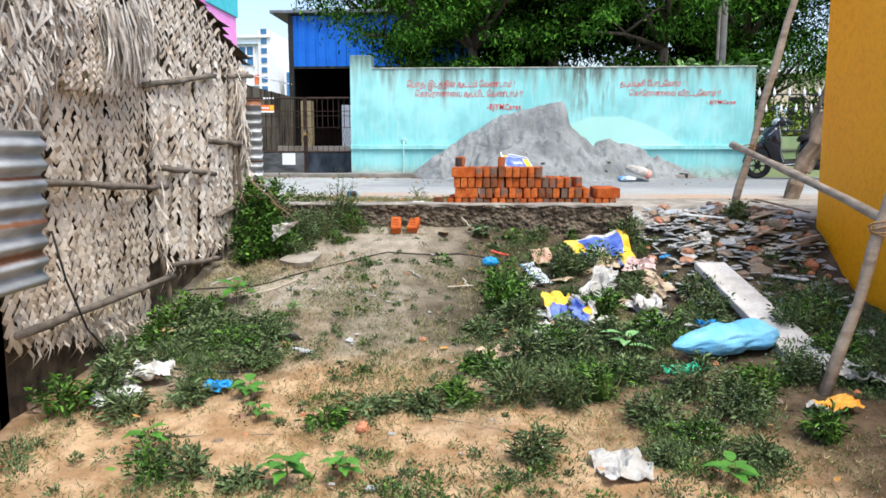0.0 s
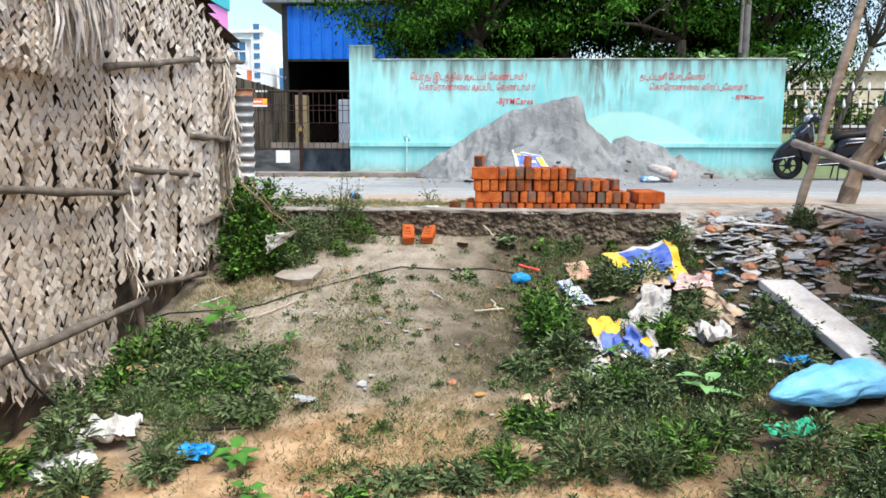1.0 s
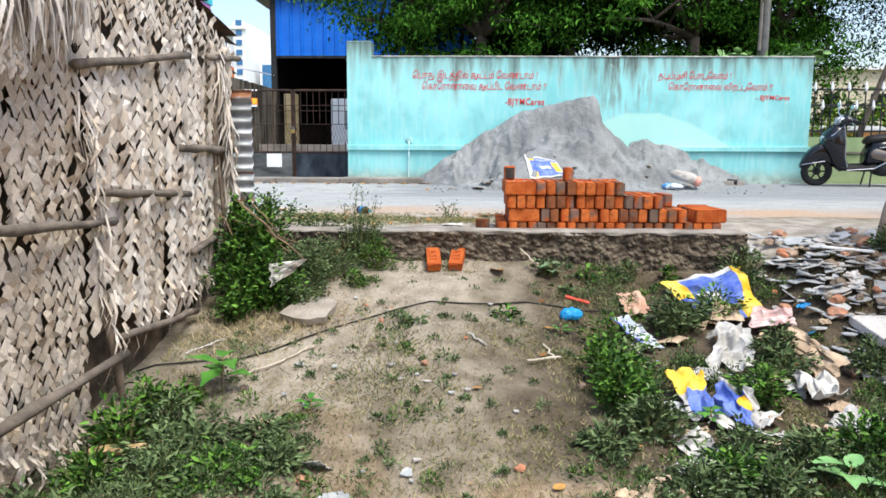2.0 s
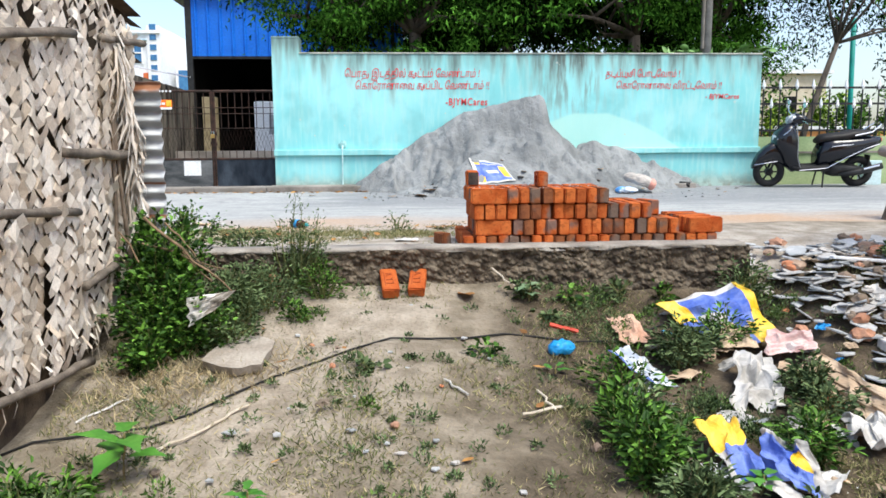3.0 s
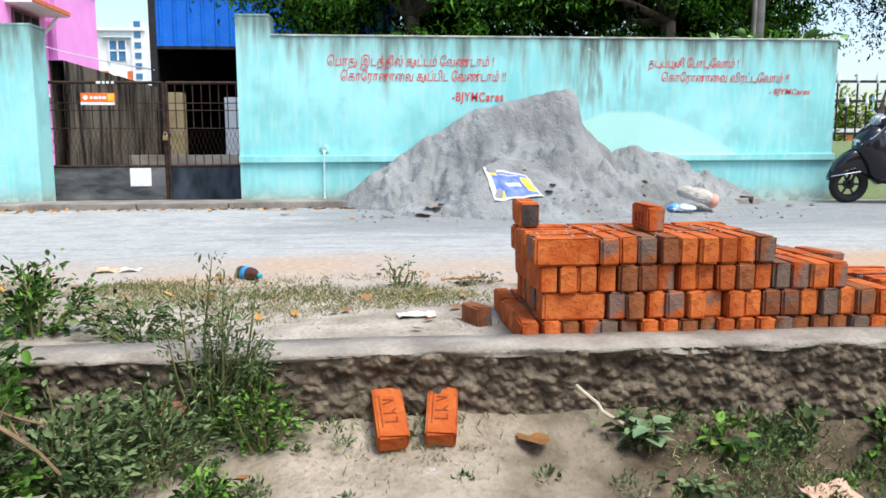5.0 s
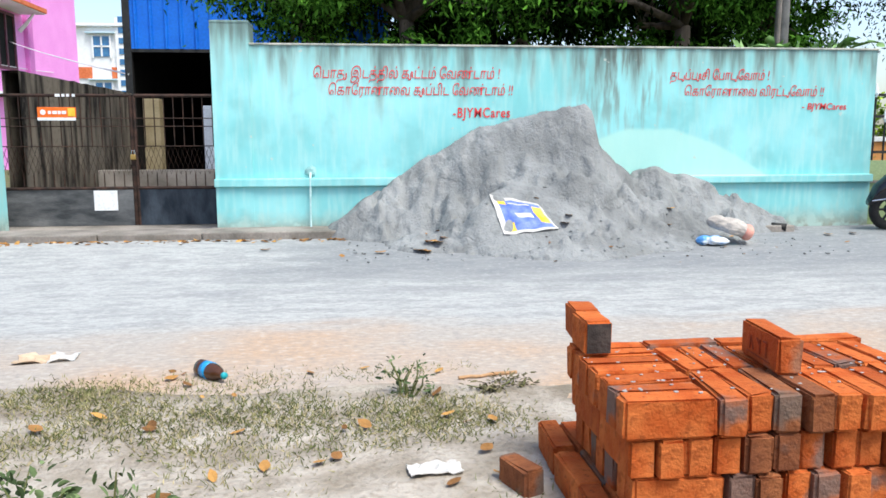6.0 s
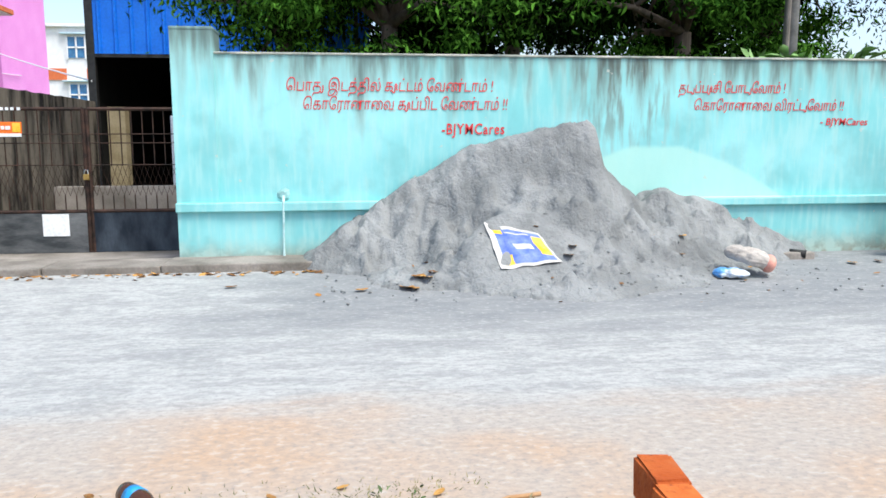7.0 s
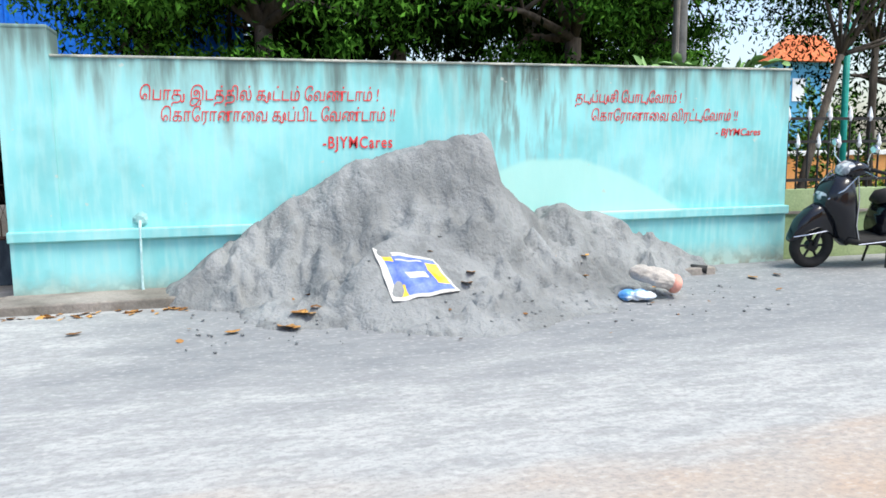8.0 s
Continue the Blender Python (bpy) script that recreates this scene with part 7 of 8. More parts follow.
sheet_thing("plastic_sheet", ((-0.12, 6.00, -0.53), (0.0, 5.99, -0.54), (-0.14, 6.34, -0.41), (-0.28, 6.27, -0.42)), 20, 0.02, (mat("silvered film", (0.5, 0.55, 0.62), (0.7, 0.73, 0.76), 7, 0.3, 0.1, 40, metal=0.4), BAG_BLUE), lambda s, t: 1 if s < 0.12 else 0, 5, "silvery torn plastic wrapper on the weeds", "wrapper", "rubbish")
sheet_thing("plastic_sheet", ((0.20, 5.82, -0.60), (0.48, 5.83, -0.59), (0.56, 6.18, -0.43), (0.38, 6.20, -0.43)), 22, 0.05, (PLASTIC_W,), one, 6, "crumpled greyish white plastic sheet", "plastic sheet", "rubbish")
sheet_thing("paper_sheet", ((0.74, 5.93, -0.54), (0.72, 5.50, -0.60), (0.90, 5.62, -0.50), (0.80, 6.14, -0.42)), 20, 0.045, (PAPER,), one, 7, "torn brown packing paper on the rubble", "paper", "rubbish")
sheet_thing("paper_sheet", ((0.40, 6.42, -0.46), (0.62, 6.42, -0.46), (0.62, 6.60, -0.37), (0.47, 6.62, -0.37)), 14, 0.02, (PAPER,), one, 8, "flat brown packing paper on the rubble", "paper", "rubbish")
sheet_thing("plastic_sheet", ((0.62, 6.36, -0.48), (0.90, 6.30, -0.46), (0.92, 6.44, -0.38), (0.70, 6.50, -0.39)), 18, 0.03, (mat("pink printed film", (0.55, 0.30, 0.30), (0.72, 0.62, 0.58), 18, 0.5, 0.1, 40),), one, 9, "pink printed plastic film on the rubble", "plastic sheet", "rubbish")
sheet_thing("paper_sheet", flat_patch(-0.05, 6.64, 0.18, 0.24, 10, 0.04), 14, 0.025, (mat("faded pink board", (0.45, 0.26, 0.18), (0.58, 0.40, 0.30), 6, 0.85, 0.2, 50),), one, 10, "faded pinkish torn cardboard on the bank", "cardboard", "rubbish")
sheet_thing("plastic_bag", flat_patch(-2.50, 3.92, 0.22, 0.20, 15, 0.06), 18, 0.045, (PLASTIC_W,), one, 11, "crumpled white plastic bag by the hut", "plastic bag", "rubbish")
sheet_thing("plastic_bag", flat_patch(-2.58, 3.62, 0.26, 0.20, 40, 0.04), 18, 0.04, (mat("clear film", (0.5, 0.5, 0.48), (0.66, 0.66, 0.64), 7, 0.35, 0.1, 40),), one, 12, "clear torn plastic film on the dirt", "plastic bag", "rubbish")
sheet_thing("plastic_bag", flat_patch(0.05, 2.95, 0.24, 0.26, 10, 0.05), 16, 0.04, (PLASTIC_W,), one, 13, "crumpled white plastic bag in the weeds", "plastic bag", "rubbish")
sheet_thing("plastic_bag", flat_patch(0.58, 3.95, 0.26, 0.13, 20, 0.11), 16, 0.03, (GREEN_PL,), one, 14, "torn green plastic bag in the weeds", "plastic bag", "rubbish")
sheet_thing("wrapper", flat_patch(1.28, 3.66, 0.26, 0.14, 25, 0.05), 14, 0.03, (mat("orange wrapper", (0.75, 0.25, 0.02), (0.85, 0.5, 0.1), 9, 0.4, 0.1, 40), PLASTIC_W), lambda s, t: 1 if s < 0.25 else 0, 15, "orange and white snack wrapper", "wrapper", "rubbish")
sheet_thing("plastic_bag", flat_patch(1.62, 4.0, 0.24, 0.30, 60, 0.09), 14, 0.05, (PLASTIC_W,), one, 16, "folded white plastic piece beside the pole", "plastic bag", "rubbish")
sheet_thing("plastic_bag", flat_patch(-2.05, 3.75, 0.14, 0.10, 0, 0.05), 10, 0.03, (PLASTIC_B,), one, 17, "scrap of blue plastic among weeds", "plastic bag", "rubbish")
sheet_thing("plastic_bag", flat_patch(0.98, 4.95, 0.16, 0.10, 0, 0.07), 10, 0.03, (PLASTIC_B,), one, 19, "scrap of blue plastic among weeds", "plastic bag", "rubbish")
sheet_thing("paper_sheet", flat_patch(-0.46, 4.30, 0.26, 0.18, 30, 0.06), 12, 0.045, (PAPER,), one, 18, "crumpled pale brown paper in the weeds", "paper", "rubbish")
sheet_thing("plastic_bag", ((-2.43, 6.25, -0.235), (-2.30, 6.22, -0.14), (-2.19, 6.24, -0.05), (-2.44, 6.28, -0.09)), 16, 0.018, (PLASTIC_W, mat("greyish card", (0.26, 0.24, 0.21), (0.40, 0.37, 0.33), 6, 0.9, 0.2, 50)), lambda s, t: 1 if s > 0.55 else 0, 20, "white plastic scrap caught in the bush", "plastic bag", "rubbish")
sheet_thing("plastic_bag", flat_patch(-1.30, 7.72, 0.16, 0.08, 10, 0.015), 10, 0.012, (PLASTIC_W,), one, 21, "flattened white plastic scrap on the verge", "plastic bag", "rubbish")
sheet_thing("plastic_bag", flat_patch(-2.98, 9.15, 0.26, 0.16, 10, 0.02), 12, 0.02, (PAPER, PLASTIC_W), lambda s, t: 1 if s > 0.6 else 0, 22, "torn pale scraps at the edge of the lane", "scrap", "rubbish")


def lump_bag(name, center, size, rz, material, seed, label, category, taper=0.3, tail=None):
    """A soft, half-filled bag: a lofted, dented body."""
    bm = bmesh.new()
    bmesh.ops.create_uvsphere(bm, u_segments=56, v_segments=36, radius=1, matrix=Matrix.Rotation(math.pi / 2, 4, "Y"))
    for v in bm.verts:
        c = v.co
        k = 1 + 0.16 * noise.noise(c * 2.2 + Vector((seed, 0, 0))) + 0.10 * noise.noise(c * 5 + Vector((seed, 2, 0))) - 0.22 * max(0, 0.35 - 2.2 * abs(noise.noise(Vector((c.x * 2.2, c.y * 3.0, c.z * 3.0)) + Vector((seed, 5, 0))))) - 0.14 * max(0, 0.4 - 2.5 * abs(noise.noise(c * 5.5 + Vector((0, seed, 1)))))
        w = 1 - taper * (c.x * 0.5 + 0.5) - 0.35 * math.exp(-((c.x + 0.25) / 0.18) ** 2) * 0.5
        v.co = Vector((c.x * size[0] / 2, c.y * size[1] / 2 * w * k, max(c.z, -0.62) * size[2] / 2 * w * k))
    ob = part(name, bm, material, None, "", True)
    ob.matrix_world = pose(*center, 0, 0, rz)
    if tail is not None:
        e = bmesh.new()
        bmesh.ops.create_uvsphere(e, u_segments=14, v_segments=8, radius=1, matrix=Matrix.Translation((size[0] * 0.42, 0, 0)) @ Matrix.Diagonal((0.06, size[1] * 0.46, size[2] * 0.44, 1)))
        part("end", e, tail, ob, "faded pink end", True)
    return tagged(ob, label, category, "rubbish")


lump_bag("sack", (0.93, 4.42, -0.60), (0.82, 0.40, 0.30), 208, SACK_BLUE, 1, "pale blue plastic sack lying over the plank", "sack", 0.55)
lump_bag("plastic_bag", (-0.52, 6.30, gz(-0.52, 6.3) + 0.04), (0.16, 0.11, 0.11), 20, PLASTIC_B, 2, "small tied bright blue plastic bag", "plastic bag")
heap_sack = lump_bag("sack", (1.91, 12.44, drop(1.91, 12.44, sand_heap) + 0.075), (0.42, 0.20, 0.18), 330, mat("pale sack", (0.36, 0.33, 0.30), (0.52, 0.48, 0.44), 8, 0.8, 0.3, 80), 3, "pale half-filled sack with a pink end at the heap's foot", "sack", -0.1, mat("faded pink", (0.6, 0.25, 0.2), (0.7, 0.35, 0.28), 6, 0.7, 0.1, 40))
heap_sack.matrix_world = pose(1.90, 12.42, 0.20, 0, 17, -14)
lump_bag("plastic_bag", (1.72, 12.36, drop(1.72, 12.36, sand_heap) + 0.045), (0.30, 0.20, 0.13), 335, mat("pale blue print", (0.10, 0.32, 0.68), (0.62, 0.68, 0.74), 9, 0.5, 0.1, 40, spread=0.1), 4, "blue and white plastic bag at the heap's foot", "plastic bag", 0.4)
sheet_thing("plastic_bag", flat_patch(0.68, 5.47, 0.20, 0.20, 20, 0.08), 18, 0.06, (PLASTIC_W,), one, 25, "crumpled greyish plastic bag on the rubbish", "plastic bag", "rubbish", 2.2)
SCRAPS = []
for s_ in range(8):
    w_, h_ = (0.05, 0.11, 0.08, 0.14, 0.06, 0.10, 0.05, 0.07)[s_], (0.07, 0.06, 0.10, 0.05, 0.05, 0.09, 0.04, 0.06)[s_]
    base_ = sheet_thing("scrap", ((-w_, -h_, 0.01), (w_, -h_, 0.01), (w_, h_, 0.02), (-w_, h_, 0.015)), 8, 0.02, ((PLASTIC_W, PAPER, PLASTIC_W, SHARD, PAPER, PLASTIC_W, PLASTIC_B, PAPER)[s_],), one, 40 + s_, "crumpled scrap of rubbish among the weeds", "scrap", "rubbish", 2.5)
    SCRAPS.append(base_)
rs_ = random.Random(31)
for k_ in range(86):
    x_, y_ = rs_.uniform(-0.25, 2.3), rs_.uniform(4.6, 7.0)
    if k_ >= 78:
        x_, y_ = rs_.uniform(-2.75, -1.6), rs_.uniform(3.3, 5.0)
    m_ = pose(x_, y_, gz(x_, y_) + 0.025, rs_.gauss(0, 14), rs_.gauss(0, 14), rs_.uniform(0, 360)) @ Matrix.Scale(rs_.uniform(0.45, 0.95), 4)
    ob_ = SCRAPS[k_] if k_ < 8 else SCRAPS[k_ % 8].copy()
    if k_ >= 8:
        scene.collection.objects.link(ob_)
    ob_.matrix_world = m_


def slab(name, outline, z, th, tilt, material, label, category, seed=0):
    """A broken flat piece with an uneven outline."""
    rnd = random.Random(seed)
    c = Vector((sum(p[0] for p in outline) / len(outline), sum(p[1] for p in outline) / len(outline), 0))
    pts = []
    for a, b in zip(outline, outline[1:] + outline[:1]):
        for k in range(3):
            p = Vector((*a, 0)).lerp(Vector((*b, 0)), k / 3) - c
            pts.append(p * (1 + rnd.uniform(-0.05, 0.05)))
    bm = bmesh.new()
    lo = [bm.verts.new((p.x * 0.94, p.y * 0.94, 0)) for p in pts]
    up = [bm.verts.new((p.x, p.y, th * rnd.uniform(0.85, 1.1))) for p in pts]
    mid = bm.verts.new((0, 0, th * 1.1))
    n = len(pts)
    for i in range(n):
        bm.faces.new((lo[i], lo[(i + 1) % n], up[(i + 1) % n], up[i]))
        bm.faces.new((up[i], up[(i + 1) % n], mid))
    bm.faces.new(lo[::-1])
    ob = part(name, bm, material)
    ob.matrix_world = pose(c.x, c.y, z, *tilt)
    return tagged(ob, label, category)


slab("concrete_slab", [(-2.36, 6.16), (-2.30, 6.42), (-2.16, 6.52), (-2.02, 6.38), (-2.05, 6.06), (-2.18, 6.02)], gz(-2.2, 6.28) + 0.005, 0.045, (6, -2, 0), SLAB, "flat broken slab of pale cement on the path", "slab", 3)
plank = thing("plank", "long whitish concrete plank lying across the rubble", "plank", look((1.36, 6.32, -0.42), (1.40, 4.05, -0.72)))
part("board", boxed(-0.13, 0.13, -0.03, 0.03, -2.25, 0.0, 0.008), mat("whitish plank", (0.50, 0.47, 0.44), (0.70, 0.68, 0.65), 5, 0.9, 0.4, 50), plank)

# broken tiles and stones of the rubble heap
SHARDS = []
for s in range(7):
    r = random.Random(s + 40)
    bm = bmesh.new()
    k = r.choice((4, 5, 5, 6))
    pts = [(math.cos(6.283 * i / k + r.uniform(-.3, .3)) * r.uniform(0.6, 1), math.sin(6.283 * i / k + r.uniform(-.3, .3)) * r.uniform(0.5, 0.9)) for i in range(k)]
    lo = [bm.verts.new((x * 0.08, y * 0.08, 0)) for x, y in pts]
    up = [bm.verts.new((x * 0.078, y * 0.078, r.uniform(0.010, 0.016))) for x, y in pts]
    for i in range(k):
        bm.faces.new((lo[i], lo[(i + 1) % k], up[(i + 1) % k], up[i]))
    bm.faces.new(lo[::-1])
    bm.faces.new(up)
    bmesh.ops.recalc_face_normals(bm, faces=bm.faces)
    me = bpy.data.meshes.new("tile_shard")
    bm.to_mesh(me)
    bm.free()
    me.materials.append(SHARD)
    SHARDS.append(me)
STONES = []
for s in range(5):
    bm = stone_mesh(s + 3, 0.06, 0.045, 0.035, 0.5)
    me = bpy.data.meshes.new("stone")
    bm.to_mesh(me)
    bm.free()
    me.materials.append(STONE)
    STONES.append(me)
rr = random.Random(77)
chips_v, chips_f, laid = [], [], 0
for k in range(900):
    x, y = rr.uniform(0.85, 2.42), rr.uniform(5.7, 7.45)
    if rr.random() > math.exp(-((x - 1.6) / 0.75) ** 2 - ((y - 6.75) / 0.6) ** 2) + 0.15:
        continue
    lift = 0.05 * max(0, noise.noise((x * 5, y * 5, 0)) + 0.5)
    stone = rr.random() < 0.14
    ob = new("stone" if stone else "tile_shard", rr.choice(STONES if stone else SHARDS))
    s = rr.uniform(0.35, 1.25)
    ob.matrix_world = pose(x, y, gz(x, y) + lift + (0.015 if stone else 0.006), rr.gauss(0, 9), rr.gauss(0, 9), rr.uniform(0, 360)) @ Matrix.Diagonal((s, s * rr.uniform(0.6, 1.2), min(s, 1) if stone else 0.55, 1))
    laid += 1
    if laid > 300 and not stone:
        at = len(chips_v)
        chips_v += [ob.matrix_world @ q.co for q in ob.data.vertices]
        chips_f += [tuple(at + i for i in q.vertices) for q in ob.data.polygons]
        bpy.data.objects.remove(ob)
        continue
    tagged(ob, "rough brown lump of rubble" if stone else "broken pale tile shard in the rubble heap", "stone" if stone else "tile shard", "rubble")
tagged(raw("rubble_chips", chips_v, chips_f, mat("broken tile chips", (0.32, 0.345, 0.36), (0.54, 0.56, 0.57), 6, 0.7, 0.3, 60, vary=0.35, c3=(0.33, 0.31, 0.29), island=1)), "pale broken tile chips strewn over the rubble heap", "rubble", kind="stuff")
for k in range(70):
    x, y = rr.uniform(-2.7, 2.2), rr.uniform(2.4, 6.9)
    stone = rr.random() < 0.55
    ob = new("stone" if stone else "tile_shard", rr.choice(STONES if stone else SHARDS))
    s = rr.uniform(0.18, 0.55)
    ob.matrix_world = pose(x, y, gz(x, y) + 0.012, rr.gauss(0, 8), rr.gauss(0, 8), rr.uniform(0, 360)) @ Matrix.Diagonal((s, s, s, 1))
    tagged(ob, "small loose stone on the dirt" if stone else "small pale shard on the dirt", "stone" if stone else "tile shard", "litter")
for k in range(14):
    x, y = rr.uniform(1.75, 2.3), rr.uniform(6.25, 7.1)
    b = thing("slat", "weathered grey wooden slat in the rubble heap", "slat", pose(x, y, gz(x, y) + 0.04 + 0.008 * k, rr.gauss(0, 6), rr.gauss(0, 5), rr.uniform(115, 165)), "slats")
    part("board", boxed(-0.02, 0.02, -rr.uniform(0.2, 0.42), rr.uniform(0.2, 0.42), 0, 0.012, 0.002), WOOD, b)
for x, y, rz, L in ((1.45, 6.85, 80, 0.34), (1.95, 6.1, 60, 0.3), (2.2, 7.1, 85, 0.26)):
    b = thing("white_board", "white painted board scrap on the rubble", "board", pose(x, y, gz(x, y) + 0.06, 4, 3, rz))
    part("board", boxed(-0.03, 0.03, -L / 2, L / 2, 0, 0.016, 0.003), WHITE, b)
for x, y, s in ((-2.12, 7.0, 1.1), (2.05, 6.75, 1.6), (1.75, 6.2, 1.8), (-1.82, 3.42, 0.6), (-1.17, 3.33, 0.8), (-1.44, 3.47, 0.5), (-2.95, 3.5, 1.2), (-2.75, 3.75, 1.1), (2.2, 6.3, 1.3), (1.6, 5.9, 1.2), (0.75, 5.85, 1.1)):
    ob = new("stone", STONES[int(s * 10) % 5])
    ob.matrix_world = pose(x, y, gz(x, y) + 0.025 * s, 0, 0, s * 90) @ Matrix.Diagonal((s, s, s, 1))
    tagged(ob, "rough brown stone half sunk in the ground", "stone", "rubble")


def on_earth(pts, lift):
    return [(x, y, float(ground_z(np.array([x]), np.array([y]))[0]) + lift) for x, y in pts]


cable = thing("cable", "black cable lying across the dirt path", "cable")
part("cable", rods(on_earth([(-2.97, 5.42), (-2.88, 5.5), (-2.75, 5.53), (-2.63, 5.56), (-2.46, 5.62), (-2.3, 5.71), (-2.14, 5.85), (-1.98, 6.01), (-1.8, 6.13), (-1.62, 6.22), (-1.42, 6.28), (-1.23, 6.31),
                             (-1.0, 6.38), (-.81, 6.43), (-.6, 6.46), (-.42, 6.49), (-.1, 6.6), (.23, 6.75), (.6, 6.7), (1.0, 6.85), (1.3, 7.1)], 0.010), 0.0055, 7), RUBBER, cable, "", True)
cable2 = thing("cable", "thin black cable hanging from the hut to the ground", "cable")
part("cable", rods([(-2.84, 3.55, 0.15), (-2.82, 3.62, -0.12), (-2.79, 3.75, -0.42), (-2.72, 3.9, -0.64), (-2.6, 4.02, -0.72), (-2.4, 4.04, -0.735), (-2.1, 4.0, -0.74), (-1.9, 4.02, -0.73)], 0.006, 6), RUBBER, cable2, "", True)


def stick(a, b, r, label, material, seed, lift=0.012):
    t = thing("stick", label, "stick", None, "sticks")
    p = [(q.x, q.y, gz(q.x, q.y) + lift) for q in wavy((*a, 0), (*b, 0), 5, 0.012, seed)]
    part("stick", rods(p, r, 6, 0.1, seed), material, t)


TWIG = mat("pale dry twig", (0.42, 0.36, 0.28), (0.58, 0.52, 0.43), 9, 0.9, 0.2, 60)
stick((-2.78, 5.68), (-2.62, 5.88), 0.005, "white plastic strip on the path", PLASTIC_W, 1)
stick((-2.4, 5.38), (-2.2, 5.55), 0.006, "pale dry twig on the path", TWIG, 2)
stick((-2.2, 5.55), (-2.05, 5.72), 0.006, "pale dry twig on the path", TWIG, 3)
stick((-0.86, 5.56), (-0.66, 5.66), 0.007, "pale dry twig beside the shrub", TWIG, 4)
stick((-0.75, 5.8), (-0.70, 5.62), 0.006, "pale dry twig beside the shrub", TWIG, 5)
stick((-1.18, 5.84), (-1.08, 5.70), 0.006, "white plastic strip on the path", PLASTIC_W, 6)
stick((-2.35, 4.72), (-2.08, 4.82), 0.007, "pale dry twig on the dirt", TWIG, 7)
stick((-2.82, 4.62), (-2.45, 4.72), 0.022, "short bamboo piece lying by the hut", mat("bamboo", (0.45, 0.30, 0.14), (0.58, 0.42, 0.22), 6, 0.6, 0.2, 50), 8, 0.03)
stick((-2.3, 3.2), (-1.6, 3.25), 0.006, "thin dark twig on the dirt", WOOD_DARK, 9)
stick((-0.9, 3.5), (-0.3, 3.3), 0.006, "thin dark twig on the dirt", WOOD_DARK, 10)
stick((-1.12, 8.62), (-0.86, 8.68), 0.007, "curled dry root at the edge of the lane", mat("dry root", (0.42, 0.24, 0.12), (0.5, 0.32, 0.18), 8, 0.9, 0.2, 40), 12)
stick((-0.80, 7.0), (-0.68, 6.86), 0.006, "dry twig below the ledge", TWIG, 13, 0.08)
stick((-0.52, 6.62), (-0.36, 6.60), 0.013, "red plastic strip on the bank", RED_PL, 14)

def clods():
    """Loose clods of sand round the foot of the heap."""
    rnd = random.Random(9)
    bm = bmesh.new()
    for k in range(130):
        x, y = rnd.uniform(-1.7, 2.8), rnd.uniform(11.8, 12.9)
        s = rnd.uniform(0.005, 0.016)
        bmesh.ops.create_icosphere(bm, subdivisions=1, radius=s, matrix=Matrix.Translation((x, y, drop(x, y, sand_heap) + s * 0.4)) @ Matrix.Diagonal((rnd.uniform(.7, 1.3), rnd.uniform(.7, 1.3), 0.7, 1)))
    tagged(part("sand_clods", bm, SAND), "small grey clods round the sand heap", "clods", kind="stuff")


clods()
# dry leaves and small scraps
LEAVES = []
for s in range(4):
    r = random.Random(s)
    v, f = [], []
    for i in range(6):
        t = i / 5
        w = 0.026 * math.sin(math.pi * min(1, 0.1 + 0.9 * t))
        z = 0.001 + 0.020 * (t - 0.5) ** 2 * r.uniform(0.5, 1.5)
        v += [((t - 0.5) * 0.09, -w, z + w * r.uniform(0.05, 0.3)), ((t - 0.5) * 0.09, 0, z), ((t - 0.5) * 0.09, w, z + w * r.uniform(0.05, 0.3))]
    for i in range(5):
        a = 3 * i
        f += [(a, a + 1, a + 4, a + 3), (a + 1, a + 2, a + 5, a + 4)]
    me = bpy.data.meshes.new("dry_leaf")
    me.from_pydata(v, [], f)
    me.materials.append(DRY_LEAF)
    LEAVES.append(me)
rl = random.Random(5)
for k in range(300):
    zone = rl.random()
    if zone < 0.62:
        x, y = rl.uniform(-6.2, -1.6), 13.15 - abs(rl.gauss(0, 0.09))
        z = gz(x, y) + 0.02
    elif zone < 0.68:
        x, y = rl.uniform(-1.9, 3.4), rl.uniform(11.5, 12.9)
        z = drop(x, y, sand_heap) + 0.004
    elif zone < 0.85:
        x, y = rl.uniform(-3.4, -0.9), rl.uniform(7.4, 8.9)
        z = gz(x, y) + 0.015
    else:
        x, y = rl.uniform(-2.8, 2.0), rl.uniform(2.8, 6.9)
        z = gz(x, y) + 0.02
    ob = new("dry_leaf", rl.choice(LEAVES))
    s = rl.uniform(0.3, 0.8) * (1.3 if zone < 0.62 else 1.0)
    ob.matrix_world = pose(x, y, z, rl.gauss(0, 12), rl.gauss(0, 12), rl.uniform(0, 360)) @ Matrix.Diagonal((s, s, s, 1))
    tagged(ob, "curled brown dead leaf", "leaf", "dead leaves")
for x, y, s in ((-0.97, 6.90, 2.0), (-1.03, 12.30, 2.2), (-0.97, 12.26, 1.7), (-0.86, 12.40, 2.0), (-0.80, 12.44, 1.6), (0.30, 12.34, 1.7), (0.36, 12.42, 1.4), (1.42, 12.75, 2.0), (3.2, 12.9, 1.6), (3.5, 12.95, 1.4)):
    ob = new("dry_leaf", LEAVES[1])
    ob.matrix_world = pose(x, y, drop(x, y, sand_heap) + 0.002, 6, 4, 50 * s) @ Matrix.Diagonal((s, s, s, 1))
    tagged(ob, "large curled brown dead leaf", "leaf", "dead leaves")
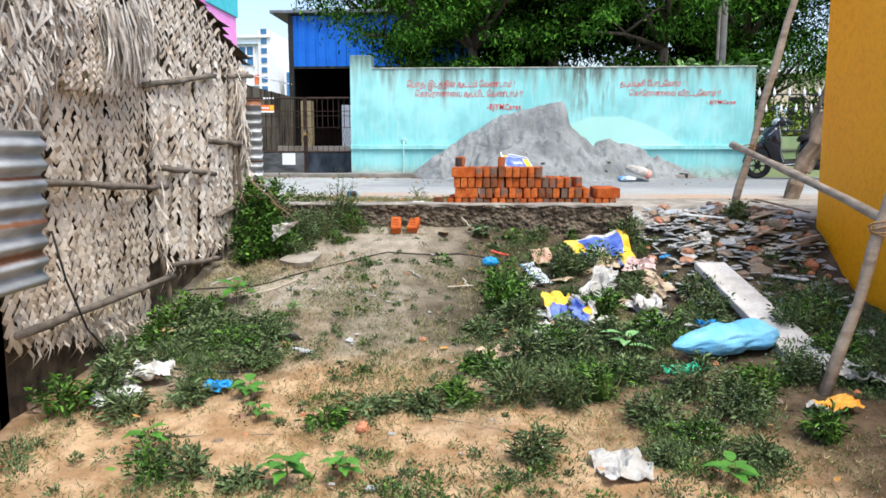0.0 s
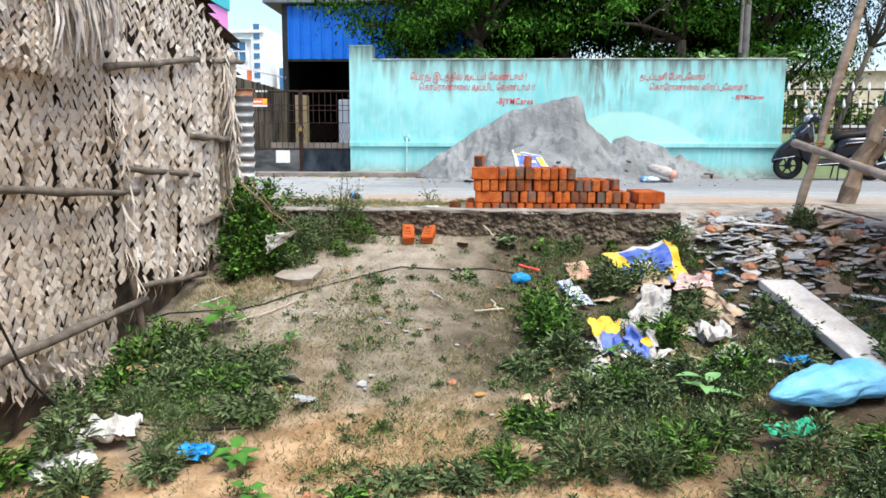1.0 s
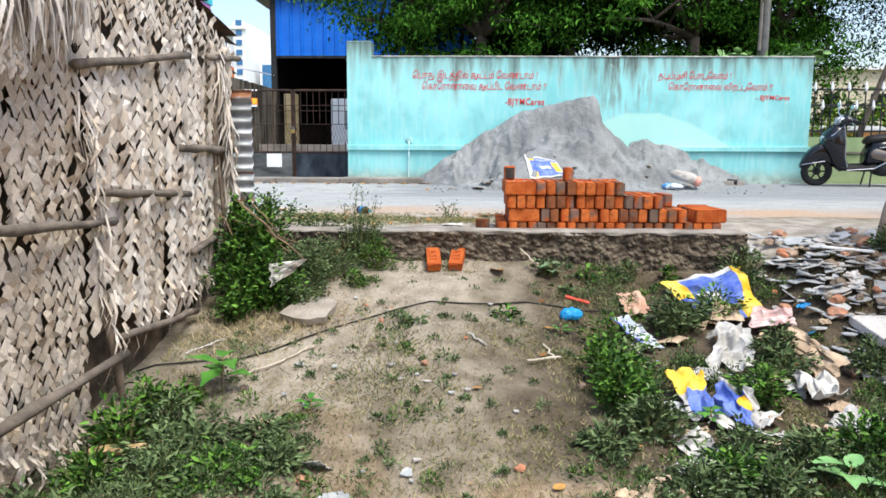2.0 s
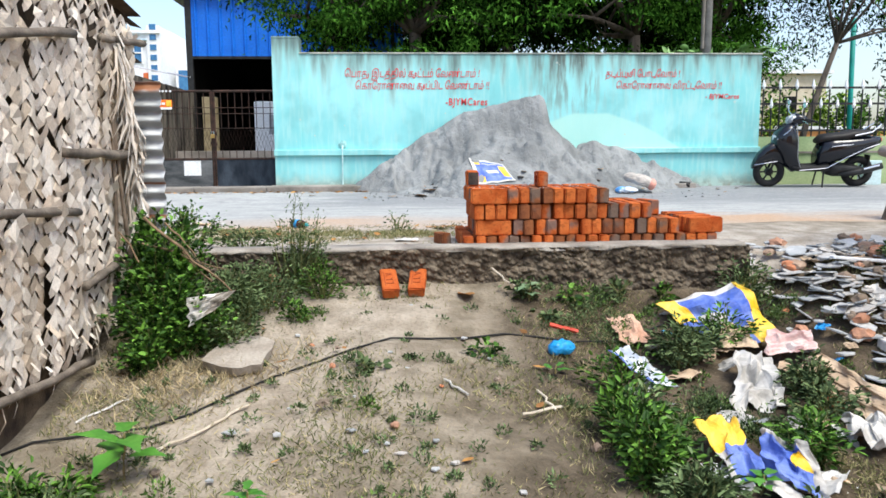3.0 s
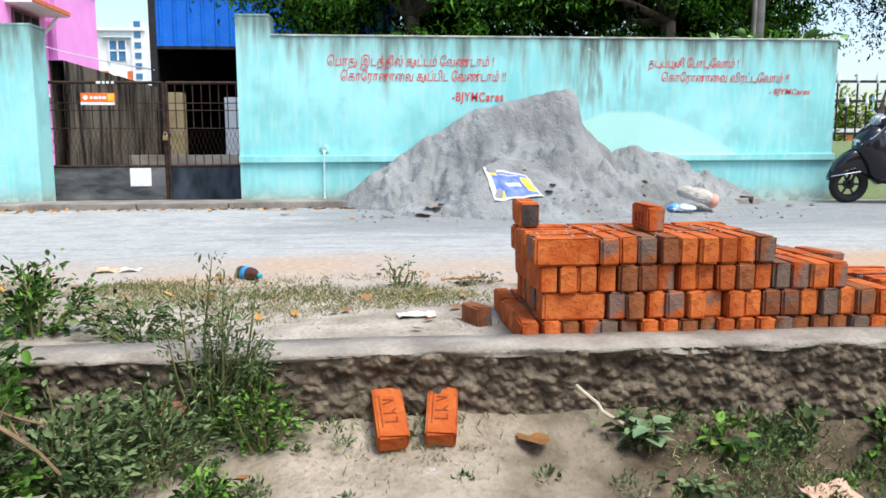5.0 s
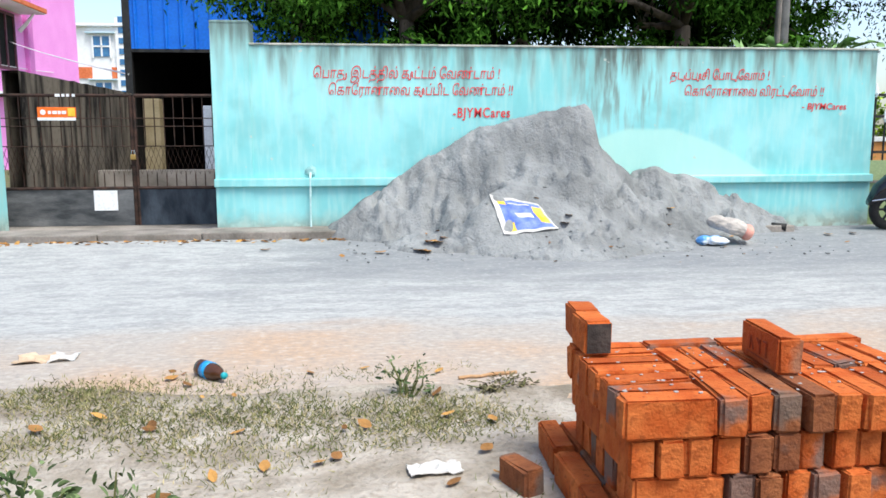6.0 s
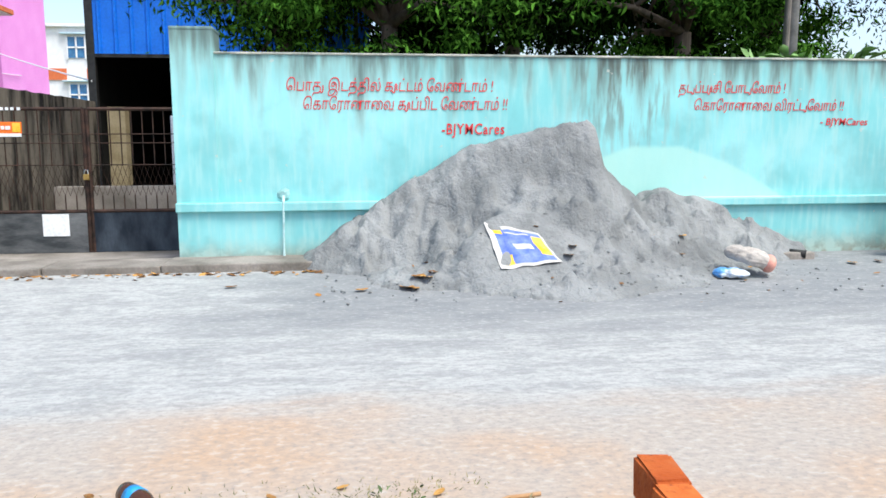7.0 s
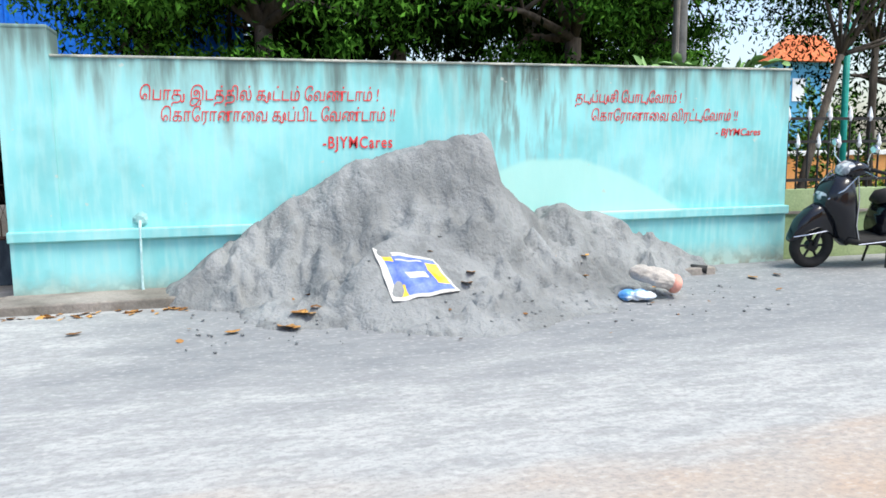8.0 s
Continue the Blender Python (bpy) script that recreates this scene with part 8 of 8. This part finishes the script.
for x, y, s in ((-1.38, 12.27, 0.8), (-2.41, 12.50, 0.7), (-3.43, 12.42, 0.7), (-0.92, 12.45, 1.0), (1.5, 12.85, 0.8)):
    ob = new("husk_piece", LEAVES[2])
    ob.matrix_world = pose(x, y, drop(x, y, sand_heap) + 0.004, 0, 0, 40 * s) @ Matrix.Diagonal((1.7 * s, 1.7 * s, 1.7 * s, 1))
    tagged(ob, "brown chunk of husk lying on the dusty lane", "husk", "husks")
for k in range(26):
    x, y = rl.uniform(-2.1, -0.9), rl.uniform(4.4, 6.9)
    ob = new("paper_scrap", SHARDS[k % 7])
    s = rl.uniform(0.12, 0.35)
    ob.matrix_world = pose(x, y, gz(x, y) + 0.012, 0, 0, rl.uniform(0, 360)) @ Matrix.Diagonal((s, s, 0.5, 1))
    tagged(ob, "tiny pale scrap on the path", "scrap", "litter")


def bottle(m):
    t = thing("bottle", "crushed brown plastic bottle with a blue label", "bottle", m)

    def lathe(name, prof, material, label=""):
        v, f = [], []
        n = 20
        for x, r in prof:
            for i in range(n):
                a = 6.283 * i / n
                d = 1 + 0.05 * noise.noise((x * 20, math.cos(a), math.sin(a)))
                v.append((x, r * d * math.cos(a), 0.044 + r * d * math.sin(a)))
        for i in range(len(prof) - 1):
            for j in range(n):
                f.append((i * n + j, (i + 1) * n + j, (i + 1) * n + (j + 1) % n, i * n + (j + 1) % n))
        f += [tuple(range(n)), tuple(reversed(range((len(prof) - 1) * n, len(prof) * n)))]
        raw(name, v, f, material, t, label, True)

    lathe("body", [(0, 0.030), (0.012, 0.042), (0.05, 0.044), (0.056, 0.041), (0.062, 0.044), (0.13, 0.044), (0.15, 0.042), (0.175, 0.035), (0.2, 0.021), (0.215, 0.014), (0.225, 0.014)], BROWN_PET, "brown plastic")
    lathe("label", [(0.062, 0.0455), (0.115, 0.0455)], PLASTIC_B, "blue label")
    lathe("cap", [(0.222, 0.0165), (0.238, 0.0165)], mat("teal cap", (0.01, 0.32, 0.38), (0.02, 0.4, 0.45), 4, 0.4, 0, 20), "teal cap")


bottle(pose(-2.22, 8.82, gz(-2.2, 8.8) + 0.004, 0, 0, -48) @ Matrix.Scale(0.84, 4))
pipe_end = thing("pipe", "dark broken pipe end by the heap", "pipe")
part("pipe", rods([(2.75, 13.28, 0.11), (2.90, 13.16, 0.10)], 0.04, 12), IRON_BLACK, pipe_end, "", True)
